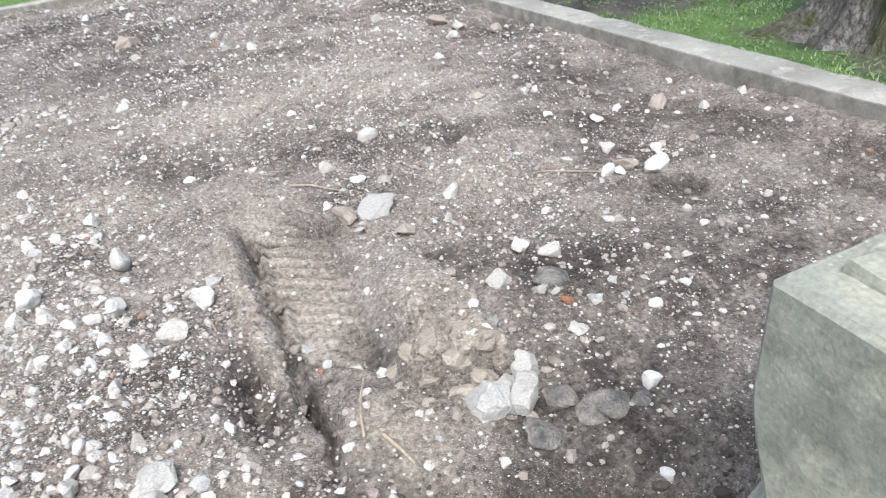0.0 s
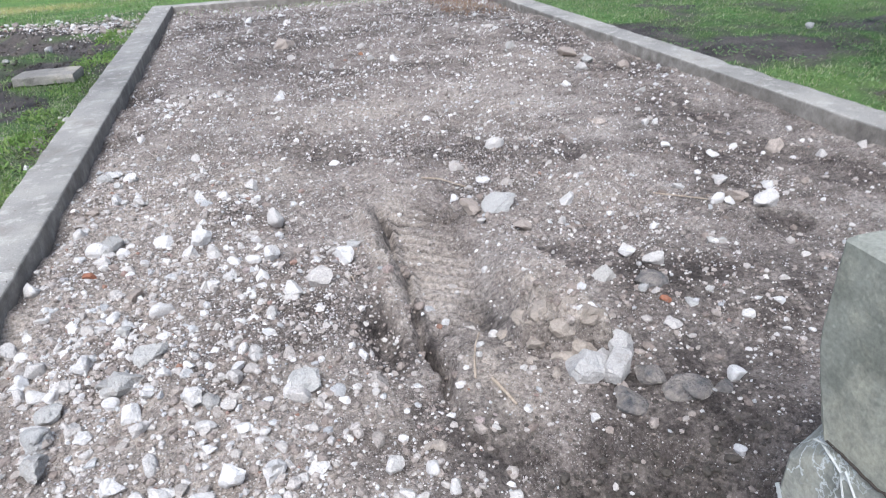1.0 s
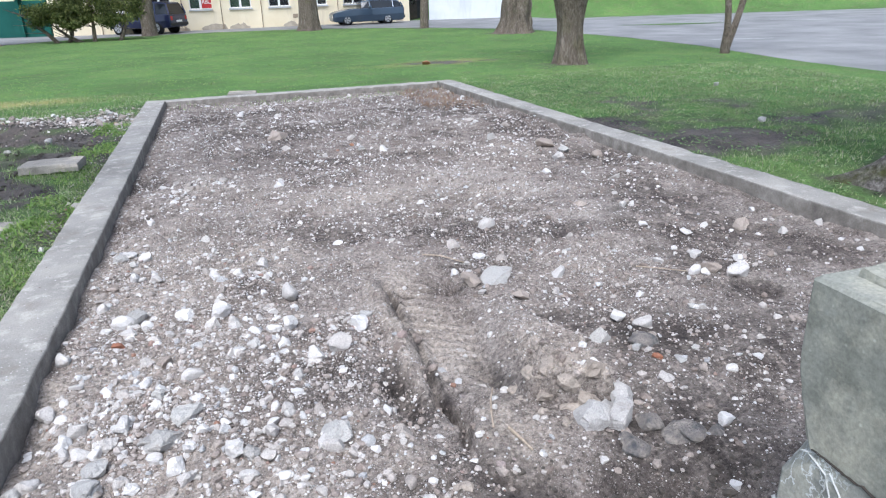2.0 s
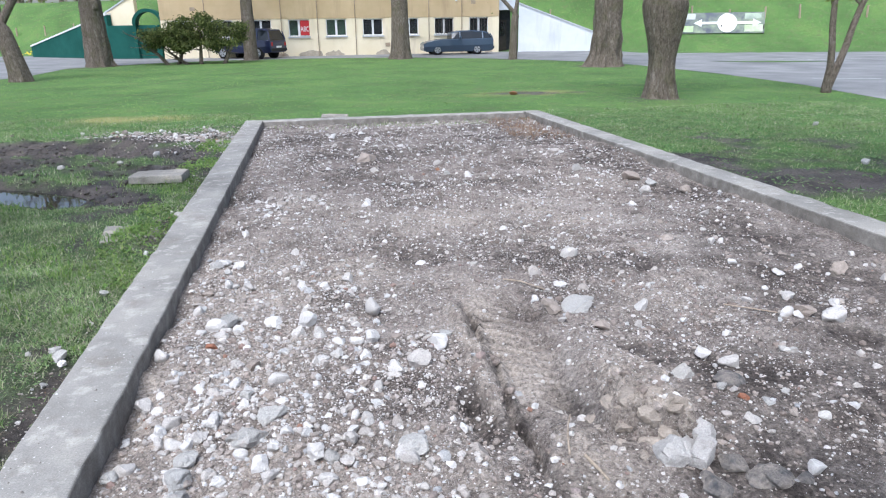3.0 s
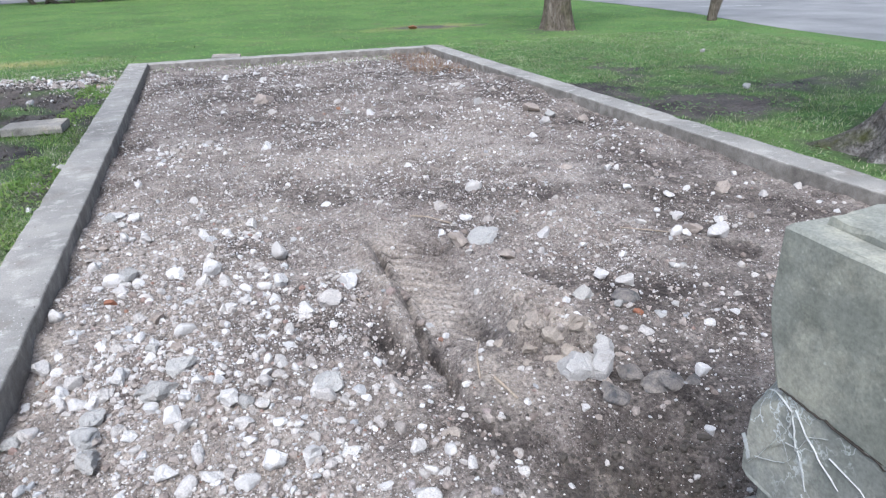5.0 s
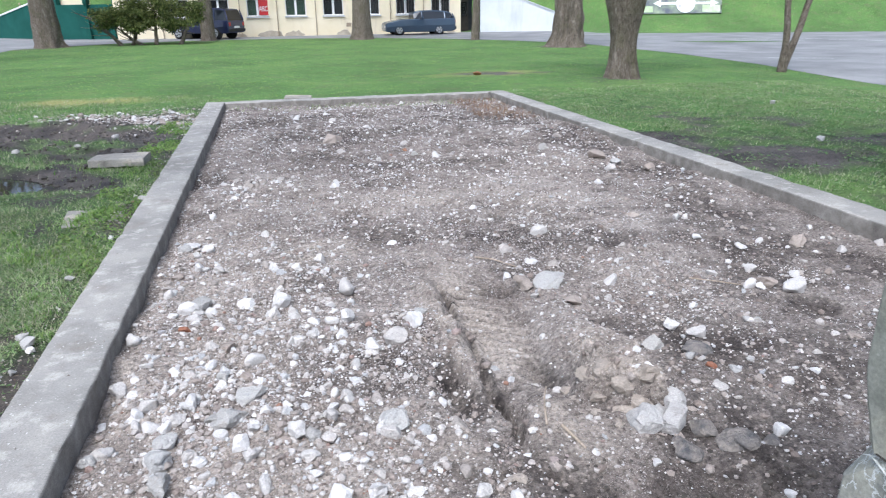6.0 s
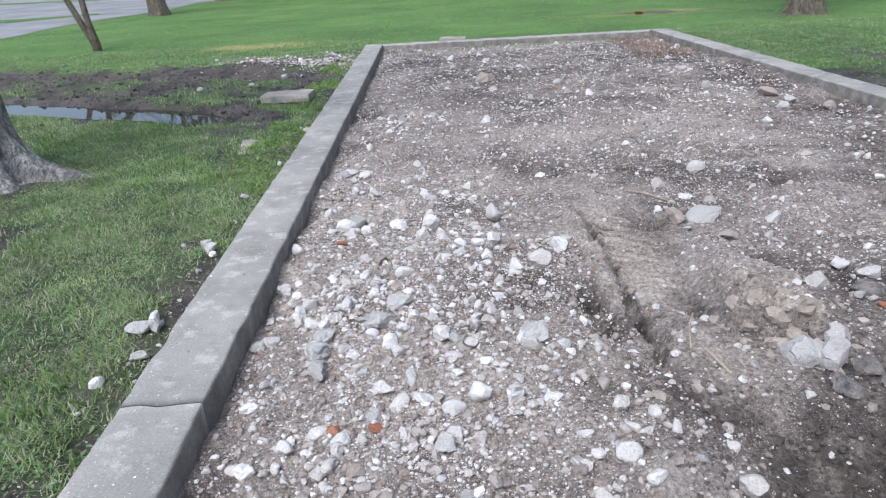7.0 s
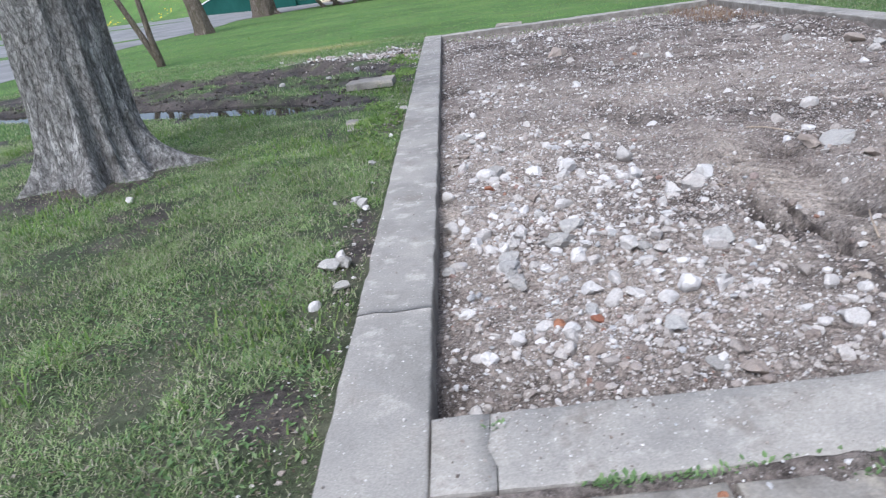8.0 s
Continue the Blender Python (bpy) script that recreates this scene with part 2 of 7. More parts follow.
def bark_material(name, a, b, pale, pale_amount, moss=0.0, stretch=(1, 1, 0.35), plates=0.0):
    m, n, l, p = nodes_of(name)
    ridge, mid, fine = tex(n, l, "noise", 20, 9, 0.75, stretch=stretch), tex(n, l, "noise", 10, 7, 0.7, stretch=(1, 1, 0.4)), tex(n, l, "noise", 90, 5, stretch=(1, 1, 0.5))
    col = mix(n, l, ramp(n, l, ridge.outputs[0], (0.36, (0.0,)), (0.6, (1.0,))), a, b)
    streak = tex(n, l, "noise", 7, 5, 0.6, stretch=(1, 1, 0.22))
    col = mix(n, l, ramp(n, l, mid.outputs[0], (0.55, (0.0,)), (0.62, (pale_amount * 0.7,))), col, pale)
    col = mix(n, l, ramp(n, l, streak.outputs[0], (0.6, (0.0,)), (0.645, (pale_amount,))), col, [c * 1.12 for c in pale])
    if plates:
        wob = tex(n, l, "noise", 6, 5, stretch=(1, 1, 0.5))
        add = n.new("ShaderNodeMix")
        add.data_type, add.blend_type = "RGBA", "LINEAR_LIGHT"
        add.inputs[0].default_value = 0.12
        l.new(n.new("ShaderNodeNewGeometry").outputs["Position"], add.inputs[6])
        l.new(wob.outputs["Color"], add.inputs[7])
        squash = n.new("ShaderNodeMapping")
        squash.inputs["Scale"].default_value = (1, 1, 0.42)
        l.new(add.outputs[2], squash.inputs["Vector"])
        web = n.new("ShaderNodeTexVoronoi")
        web.feature = "DISTANCE_TO_EDGE"
        web.inputs["Scale"].default_value = 21
        l.new(squash.outputs[0], web.inputs["Vector"])
        gap = ramp(n, l, web.outputs["Distance"], (0.02, (plates,)), (0.09, (0.0,)))
        col = mix(n, l, gap, col, a)
        deep = ramp(n, l, web.outputs["Distance"], (0.0, (0.0,)), (0.16, (1.0,)))
    if moss:
        green = tex(n, l, "noise", 2.2, 5)
        col = mix(n, l, ramp(n, l, green.outputs[0], (0.5, (0.0,)), (0.64, (moss,))), col, (0.09, 0.10, 0.025))
    col = mix(n, l, 0.5, col, ramp(n, l, fine.outputs[0], (0.3, (0.25,)), (0.7, (0.75,))), "OVERLAY")
    l.new(col, p.inputs["Base Color"])
    p.inputs["Roughness"].default_value, p.inputs["Specular IOR Level"].default_value = 0.9, 0.2
    rough = bump(n, l, p, ridge.outputs[0], 1.0, 0.05, bump(n, l, p, deep, 0.8, 0.02) if plates else None)
    bump(n, l, p, fine.outputs[0], 0.5, 0.006, rough)
    return m


M_SOIL = soil_material()
M_LAWN = lawn_material()
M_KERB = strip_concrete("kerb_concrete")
M_PILLAR = concrete("pillar_concrete", (0.215, 0.222, 0.184), (0.295, 0.297, 0.258), (0.13, 0.133, 0.108), 0.45)
M_PLINTH = concrete("plinth_concrete", (0.21, 0.217, 0.192), (0.29, 0.295, 0.266), (0.13, 0.135, 0.112), 0.3, True)
M_SLAB = concrete("old_slab_concrete", (0.24, 0.222, 0.195), (0.31, 0.288, 0.252), (0.15, 0.135, 0.113))
M_PALE = plain("lime_bloom", (0.55, 0.56, 0.54), (0.42, 0.43, 0.41), 14)
M_CRACK = plain("crack_dirt", (0.035, 0.03, 0.025), (0.06, 0.05, 0.04), 14)
M_WHITE = stone_material("white_limestone", ((0.0, (0.47, 0.435, 0.40)), (0.4, (0.59, 0.56, 0.525)), (0.75, (0.70, 0.675, 0.645)), (1.0, (0.46, 0.425, 0.39))), "object", (0.46, 0.40, 0.345))
M_GREY = stone_material("grey_concrete_lump", ((0.0, (0.34, 0.325, 0.3)), (0.6, (0.47, 0.45, 0.415)), (1.0, (0.37, 0.36, 0.34))), "object", (0.38, 0.325, 0.28))
M_ROCK = stone_material("mottled_rock", ((0.0, (0.36, 0.335, 0.31)), (1.0, (0.47, 0.45, 0.425))), "object", (0.17, 0.15, 0.13))
M_EARTH = stone_material("dry_earth", ((0.0, (0.31, 0.265, 0.22)), (1.0, (0.40, 0.345, 0.29))), "object", (0.25, 0.21, 0.175))
M_TAN = stone_material("earthy_stone", ((0.0, (0.31, 0.26, 0.22)), (1.0, (0.42, 0.36, 0.31))), "object", (0.25, 0.2, 0.16))
M_BRICK = stone_material("brick_shard", ((0.0, (0.30, 0.12, 0.075)), (1.0, (0.36, 0.19, 0.11))), "object", (0.36, 0.28, 0.22))
M_GRAVEL = stone_material("gravel", ((0.0, (0.27, 0.225, 0.195)), (0.35, (0.37, 0.32, 0.28)), (0.6, (0.49, 0.445, 0.405)), (0.85, (0.71, 0.68, 0.645)), (0.95, (0.39, 0.39, 0.39)), (1.0, (0.3, 0.17, 0.12))))
M_GRIT = stone_material("mortar_grit", ((0.0, (0.16, 0.132, 0.113)), (0.4, (0.3, 0.262, 0.232)), (0.60, (0.53, 0.49, 0.45)), (0.82, (0.78, 0.755, 0.72)), (1.0, (0.48, 0.48, 0.48))))
M_CLOD = stone_material("earth_clods", ((0.0, (0.2, 0.16, 0.135)), (0.6, (0.3, 0.25, 0.215)), (1.0, (0.4, 0.345, 0.3))), "island", (0.33, 0.28, 0.24))
M_ASPHALT = plain("worn_asphalt", (0.17, 0.17, 0.168), (0.27, 0.267, 0.262), 0.5, 0.85, 120, 0.3, 0.004)
M_MUD = plain("wet_mud", (0.05, 0.042, 0.034), (0.10, 0.085, 0.068), 3, 0.6, 30, 0.9, 0.03)
M_TWIG = plain("dry_twig", (0.28, 0.22, 0.16), (0.4, 0.33, 0.26), 30, coords="object")


# ---- building blocks ----
def link(name, verts, faces, material, parent=None, label="", smooth=False):
    me = bpy.data.meshes.new(name)
    me.from_pydata([tuple(v) for v in verts], [], [tuple(f) for f in faces])
    me.materials.append(material)
    if smooth:
        me.polygons.foreach_set("use_smooth", [True] * len(me.polygons))
    me.update()
    ob = new(name, me)
    ob.parent = parent
    if label:
        ob["label"] = label
    return ob


def part(name, bm, material, parent=None, label="", smooth=False):
    me = bpy.data.meshes.new(name)
    bm.to_mesh(me)
    bm.free()
    me.materials.append(material)
    if smooth:
        me.polygons.foreach_set("use_smooth", [True] * len(me.polygons))
    ob = new(name, me)
    ob.parent = parent
    if label:
        ob["label"] = label
    return ob


def mesh_of(name, verts, tris, material, smooth=False):
    """A large mesh from numpy arrays of vertices and equal-sided faces."""
    me = bpy.data.meshes.new(name)
    verts, tris = np.asarray(verts, np.float32), np.asarray(tris, np.int32)
    k = tris.shape[1]
    me.vertices.add(len(verts))
    me.vertices.foreach_set("co", verts.ravel())
    me.loops.add(tris.size)
    me.loops.foreach_set("vertex_index", tris.ravel())
    me.polygons.add(len(tris))
    me.polygons.foreach_set("loop_start", np.arange(0, tris.size, k, dtype=np.int32))
    me.polygons.foreach_set("use_smooth", np.full(len(tris), smooth))
    me.materials.append(material)
    me.update(calc_edges=True)
    me.validate()
    return me


def empty(name, m=None):
    ob = new(name)
    ob.empty_display_size = 0.1
    if m is not None:
        ob.matrix_world = m
    return ob


def box(x0, x1, y0, y1, z0, z1, bevel=0.0, segments=1):
    bm = bmesh.new()
    bmesh.ops.create_cube(bm, size=1.0)
    for v in bm.verts:
        v.co = Vector(((x0 + x1) / 2 + v.co.x * (x1 - x0), (y0 + y1) / 2 + v.co.y * (y1 - y0), (z0 + z1) / 2 + v.co.z * (z1 - z0)))
    if bevel:
        bmesh.ops.bevel(bm, geom=bm.edges[:], offset=bevel, segments=segments, affect="EDGES", profile=0.5)
    return bm


def rough_block(a, b, width, z0, z1, seed, wobble=0.006, worn=0.018, step=0.05, side=1, jag=(0.0, 0.0)):
    """A cast strip from a to b, width to one side of that line, with worn arrises and chipped, uneven faces."""
    a, b = Vector((*a, 0)), Vector((*b, 0))
    along = (b - a).normalized()
    across = Vector((along.y, -along.x, 0)) * side
    n = max(2, int((b - a).length / step))
    prof = []
    for u, w in ((0, z0), (0, (z0 + z1) / 2), (0, z1 - worn), (worn * 0.35, z1 - worn * 0.35), (worn, z1), (width * 0.25, z1), (width * 0.5, z1), (width * 0.75, z1),
                 (width - worn, z1), (width - worn * 0.35, z1 - worn * 0.35), (width, z1 - worn), (width, (z0 + z1) / 2), (width, z0)):
        prof.append((u, w))
    verts, faces, k = [], [], len(prof)
    for i in range(n + 1):
        base = a + (b - a) * (i / n)
        for j, (u, w) in enumerate(prof):
            q = base + across * u + Vector((0, 0, w))
            d = noise.noise_vector(q * 7 + Vector((seed, 0, 0))) * wobble + noise.noise_vector(q * 31) * wobble * 0.5
            chip = max(0.0, noise.noise(Vector((q.x * 3, q.y * 3, seed * 5.1 + (j > 6)))) - 0.3) * 0.05
            if j in (2, 3, 4):
                d += across * chip * 0.6 - Vector((0, 0, chip * 0.5))
            if j in (8, 9, 10):
                d -= across * chip * 0.6 + Vector((0, 0, chip * 0.5))
            if i in (0, n):
                d += along * jag[i > 0] * (noise.noise(Vector((u * 9, 3.7, 0))) + 0.5 * noise.noise(Vector((u * 31, 1.2, 0))))
            verts.append(q + d)
    for i in range(n):
        for j in range(k - 1):
            p0 = i * k + j
            faces.append((p0, p0 + 1, p0 + k + 1, p0 + k) if side > 0 else (p0, p0 + k, p0 + k + 1, p0 + 1))
    faces.append(tuple(range(k)))
    faces.append(tuple(reversed(range(n * k, n * k + k))))
    return verts, faces


def bumpy(x, y, scale, seed):
    """Smooth value noise on arrays, about -1 to 1."""
    x, y = np.asarray(x) * scale, np.asarray(y) * scale
    rng = np.random.RandomState(seed)
    table = rng.rand(256, 256)
    xi, yi = np.floor(x).astype(int), np.floor(y).astype(int)
    fx, fy = x - xi, y - yi
    fx, fy = fx * fx * (3 - 2 * fx), fy * fy * (3 - 2 * fy)
    at = lambda i, j: table[(xi + i) % 256, (yi + j) % 256]
    return 2 * ((at(0, 0) * (1 - fx) + at(1, 0) * fx) * (1 - fy) + (at(0, 1) * (1 - fx) + at(1, 1) * fx) * fy) - 1


def step_up(v, a, b):
    s = np.clip((np.asarray(v, float) - a) / (b - a), 0, 1)
    return s * s * (3 - 2 * s)


# ---- plan ----
KERB = 0.33                 # width of the foundation strips
FAR = 12.0                  # inner face of the far strip


def right_edge(y):
    """Inner face of the strip on the far side of the bed."""
    return 5.6 - 0.042 * np.asarray(y)


def embank(x, y):
    """Height of the grass rampart that runs behind the house and the car park."""
    x, y = np.asarray(x, float), np.asarray(y, float)
    base = np.interp(x, [-90, -36, -28, -21, -12, -9, 13, 15, 20.0, 21.2, 23, 33, 60, 90], [90, 65, 62, 57, 54, 58, 58, 47.2, 45.3, 42.4, 38.9, 35.4, 26, 10])
    return 4.2 * step_up((y - base) * 0.92, 0.0, 9.0) ** 0.85


def rut_line(x):
    sway = 0.16 * np.sin(np.asarray(x) * 1.7) + 0.09 * np.sin(np.asarray(x) * 4.3)
    return 6.98 - 0.46 * (x + 2.6) + 0.3 * sway, 9.7 - 0.30 * (x + 1.6) + sway


def rut_zone(x):
    return step_up(x, -10.5, -5.0) * (1 - step_up(x, -1.7, -0.8))


def ground_z(x, y):
    x, y = np.asarray(x, float), np.asarray(y, float)
    calm = 1 - 0.88 * np.maximum(step_up(y, 20, 26), np.maximum(step_up(x, 11.5, 13.3), step_up(-x, 9.5, 10.8)))
    z = -0.10 - 0.08 * step_up(y, 6, 20) * calm - 0.08 * (1 - calm) / 0.88 + calm * (0.025 * bumpy(x, y, 0.9, 3) + 0.012 * bumpy(x, y, 3.1, 4))
    near = (x > -9) & (x < 12) & (y > -3) & (y < 14)
    z = z + np.where(near, 0.006 * bumpy(x, y, 9, 5), 0)
    # wheel ruts through the mud beside the bed
    rut = rut_zone(x)
    ends = 1 - step_up(x, -2.0, -1.3)
    for c, depth, w in zip(rut_line(x), (0.13 * ends, 0.10), (0.30, 0.42)):
        z = z - rut * depth * np.exp(-((y - c) / w) ** 2) + rut * 0.05 * np.exp(-((y - c - 1.8 * w) / 0.2) ** 2)
    z = z + rut * (1 - np.exp(-((y - rut_line(x)[0]) / 0.5) ** 2)) * np.exp(-((y - 9.0 + 0.36 * (x + 1.6)) / 1.5) ** 2) * (0.06 * bumpy(x, y, 3.4, 6) + 0.045 * bumpy(x, y, 8, 7) + 0.04 * bumpy(x, y, 1.7, 8))
    for k, c in enumerate((5.2, 6.3)):
        z = z - 0.04 * np.exp(-((y - c - 0.15 * (x - 7)) / 0.16) ** 2) * step_up(x, 6.1, 6.6) * (1 - step_up(x, 9, 10.5))
    z = z - 0.03 * np.exp(-((x + 0.42) / 0.12) ** 2) * (y < 12)
    inside = step_up(x, -0.30, -0.12) * (1 - step_up(x - right_edge(y), 0.12, 0.3)) * step_up(y, -0.3, -0.15) * (1 - step_up(y, FAR + 0.12, FAR + 0.3))
    z = z - 0.75 * inside
    return z + embank(x, y)


def earth(x, y):
    """How bare the lawn is: 0 grass, 1 open mud."""
    x, y = np.asarray(x, float), np.asarray(y, float)
    rough = 0.55 * bumpy(x, y, 1.3, 21) + 0.45 * bumpy(x, y, 4.5, 22)
    e = np.zeros_like(x)
    rut = step_up(x, -13, -7.0) * (1 - step_up(x, -0.75, -0.45))
    c1, c2 = rut_line(x)
    e = np.maximum(e, rut * np.exp(-((y - c2) / 0.75) ** 2) * 1.25)
    e = np.maximum(e, rut * np.exp(-((y - c1 - 0.12) / 0.55) ** 2) * 1.1)
    e = np.maximum(e, rut * np.exp(-((y - 0.5 * (c1 + c2)) / 1.15) ** 2) * 0.82)
    e = np.maximum(e, 0.6 * step_up(0.6 * bumpy(x, y, 0.9, 23) + 0.6 * bumpy(x, y, 3.4, 25), -0.2, 0.7) * (x < -0.3) * (x > -6) * (y < 7))
    e = np.maximum(e, 0.62 * step_up(bumpy(x, y, 0.7, 24) + 0.5 * bumpy(x, y, 3.0, 27), -0.1, 0.8) * (x > 5) * (x < 9) * (y < 10))
    e = np.maximum(e, 1.2 * np.exp(-((x + 1.5) / 1.6) ** 2 - ((y - 10.9) / 1.0) ** 2))
    e = np.maximum(e, 0.85 * np.exp(-((x + 1.1) / 0.6) ** 2 - ((y - 5.9) / 1.4) ** 2))
    e = np.maximum(e, 0.75 * np.exp(-((x + 0.47) / 0.13) ** 2) * (y < 11) * step_up(y, -1.6, -1.0))
    e = np.maximum(e, 1.15 * np.exp(-((x + 0.60) / 0.27) ** 2 - ((y - 0.3) / 0.42) ** 2))
    e = np.maximum(e, 0.7 * np.exp(-((x + 3.2) / 1.1) ** 2 - ((y - 4.0) / 0.9) ** 2))
    e = np.maximum(e, 1.1 * np.exp(-((x - 6.7) / 1.1) ** 2 - ((y - 5.6) / 0.9) ** 2))
    e = np.maximum(e, 0.9 * np.exp(-((x - 7.0) / 0.9) ** 2 - ((y - 3.0) / 1.1) ** 2))
    e = np.maximum(e, 0.62 * np.exp(-((x - 8.6) / 2.4) ** 2 - ((y - 6.6) / 1.4) ** 2))
    e = np.maximum(e, 1.0 * np.exp(-((x - 6.6) / 1.3) ** 2 - ((y - 17.2) / 0.4) ** 2))
    e = np.maximum(e, 0.7 * np.exp(-((x + 10.2) / 1.8) ** 2 - ((y - 37.5) / 1.0) ** 2))
    for tx, ty in ((9.3, 14.6), (13.3, 28.2), (5.9, 39.5), (11.7, 36.0), (-2.8, 41.8)):
        e = np.maximum(e, 0.8 * np.exp(-((x - tx) / 0.9) ** 2 - ((y - ty) / 0.9) ** 2))
    return np.clip((e + rough * 0.55 * (e > 0.05) - 0.28) * 2.0, 0, 1)


def rut_x(y):
    """Where the sharp edge of the tyre rut runs."""
    return 1.872 + 0.028 * np.clip(np.asarray(y) - 1.5, 0, 2) + 0.30 * (1 - step_up(y, -0.1, 0.95))


def tread_groove(x, y):
    """The bars of the tyre's tread: 1 along each narrow groove."""
    p = np.mod((y + 0.75 * (x - 1.9) + 0.014 * bumpy(x, y, 8, 21)) / 0.118, 1.0)
    return np.exp(-((p - 0.5) / 0.17) ** 2) * (0.7 + 0.3 * bumpy(x, y, 5, 22))


def clefts(x, y, cell, seed):
    """Cracks of drying earth: 1 on the narrow borders between crumbs, 0 inside them."""
    x, y = np.asarray(x, float), np.asarray(y, float)
    i, j = np.floor(x / cell), np.floor(y / cell)
    first, second = np.full(x.shape, 9.0), np.full(x.shape, 9.0)
    for di in (-1, 0, 1):
        for dj in (-1, 0, 1):
            a, b = i + di, j + dj
            h1, h2 = np.mod(np.sin(a * 127.1 + b * 311.7 + seed) * 43758.5, 1.0), np.mod(np.sin(a * 269.5 + b * 183.3 + seed) * 12543.3, 1.0)
            d = np.hypot(x / cell - a - h1, y / cell - b - h2)
            second = np.minimum(np.maximum(first, d), second)
            first = np.minimum(first, d)
    return np.exp(-((second - first) / 0.13) ** 2)


def mound(x, y):
    """The wedge of dry earth that the tyre pushed up: 0 beside it, 1 on its crest."""
    edge = 0.045 * bumpy(x, y, 9, 16) + 0.02 * bumpy(x, y, 24, 18)
    lean = 0.16 * (y - 1.2)
    side = step_up(x + edge, 2.17 + lean, 2.33 + lean) * (1 - step_up(x + 0.5 * edge, 2.545 + 0.05 * (y - 1.1), 2.605 + 0.05 * (y - 1.1)))
    return side * step_up(y + 1.1 * edge - 0.35 * (2.55 - x), 0.99, 1.07) * (1 - step_up(y, 1.3, 2.15))


def bed_z(x, y):
    """The surface of the rubble bed."""
    x, y = np.asarray(x, float), np.asarray(y, float)
    z = -0.105 - 0.02 * step_up(y, 5, 12) - 0.03 * step_up(x, 3.2, 5.4)
    smooth = 1 - 0.85 * (x > 1.9) * (x < 2.3) * step_up(y, 1.2, 1.5) * (1 - step_up(y, 2.7, 3.0))
    z = z + 0.030 * bumpy(x, y, 0.8, 11) + 0.024 * bumpy(x, y, 2.3, 12) + smooth * (0.016 * bumpy(x, y, 6.0, 13) + 0.012 * np.abs(bumpy(x, y, 14, 14)) + 0.008 * bumpy(x, y, 31, 15))
    z = z + 0.03 * np.exp(-((x - 0.9) / 1.0) ** 2 - ((y - 1.2) / 1.2) ** 2)
    z = z - 0.03 * (1 - step_up(x, 0.02, 0.22)) - 0.05 * (1 - step_up(y, 0.05, 0.45))
    # soil banked unevenly against the far side's strip
    z = z + 0.075 * np.clip(0.25 + 0.8 * bumpy(x, y, 1.3, 28) + 0.4 * bumpy(x, y, 4.5, 29), 0, 1) * np.exp(-((x - right_edge(y) + 0.02) / 0.24) ** 2)
    z = z + 0.05 * np.exp(-((x - 0.65) / 0.4) ** 2 - ((y - 5.6) / 0.5) ** 2) * (0.6 + 0.6 * bumpy(x, y, 5, 30))
    # hollow beside the pillar
    z = z - 0.16 * np.exp(-((x - 2.45) / 0.42) ** 2 - ((y - 0.22) / 0.36) ** 2) - 0.05 * np.exp(-((x - 2.1) / 0.25) ** 2 - ((y - 0.55) / 0.3) ** 2)
    # tyre track: sharp rut, ribbed tread, ridge of pushed earth
    along = step_up(y, 0.3, 0.8) * (1 - step_up(y, 2.65, 2.95))
    cx = rut_x(y) + 0.026 * bumpy(y * 0 + 1, y, 5, 19) + 0.012 * bumpy(x, y, 14, 23)
    z = z - along * (0.12 * (0.75 + 0.45 * bumpy(y * 0 + 3, y, 4, 24)) * (0.35 + 0.65 * step_up(y, 0.9, 1.3)) * np.exp(-((x - cx) / 0.027) ** 2) + 0.03 * step_up(y, 0.9, 1.4) * np.exp(-((x - cx - 0.02) / 0.08) ** 2))
    z = z + along * step_up(y, 1.6, 1.9) * 0.055 * np.exp(-((x - cx + 0.10) / 0.05) ** 2) * (1 + 0.7 * bumpy(x, y, 12, 17))
    z = z - 0.14 * np.exp(-((x - 1.69) / 0.075) ** 2 - ((y - 1.50) / 0.27) ** 2) - 0.05 * np.exp(-((x - 1.82) / 0.12) ** 2 - ((y - 1.15) / 0.3) ** 2)
    tread = along * step_up(x - cx, 0.02, 0.08) * (1 - step_up(x - cx, 0.32 + 0.1 * (y - 2), 0.44 + 0.1 * (y - 2))) * step_up(y, 1.1, 1.5)
    z = z - 0.05 * tread - tread * (0.032 + 0.018 * step_up(x - cx, 0.1, 0.3)) * tread_groove(x, y)
    z = z - 0.05 * np.exp(-((x - 2.17) / 0.08) ** 2 - ((y - 1.5) / 0.28) ** 2)
    heap = mound(x, y)
    z = z + heap * (0.15 + 0.025 * bumpy(x, y, 14, 20) + 0.012 * bumpy(x, y, 33, 25) - 0.045 * clefts(x + 0.02 * bumpy(x, y, 20, 26), y, 0.075, 3) * (1 - step_up(x + 0.25 * (y - 1.2), 2.36, 2.46)))
    z = z - 0.035 * np.exp(-((x - 2.68) / 0.10) ** 2 - ((y - 1.9) / 0.2) ** 2)
    z = z - 0.06 * np.exp(-((x - 4.12) / 0.13) ** 2 - ((y - 1.85) / 0.12) ** 2)
    z = z - 0.03 * np.exp(-((x - 1.64) / 0.3) ** 2 - ((y - 3.9) / 0.3) ** 2)
    for yy, amp in ((1.72, 0.02), (2.3, 0.012)):
        z = z - amp * np.exp(-((y - yy - 0.9 * (x - 3.4)) / 0.05) ** 2) * np.exp(-((x - 3.4) / 0.35) ** 2)
    return z


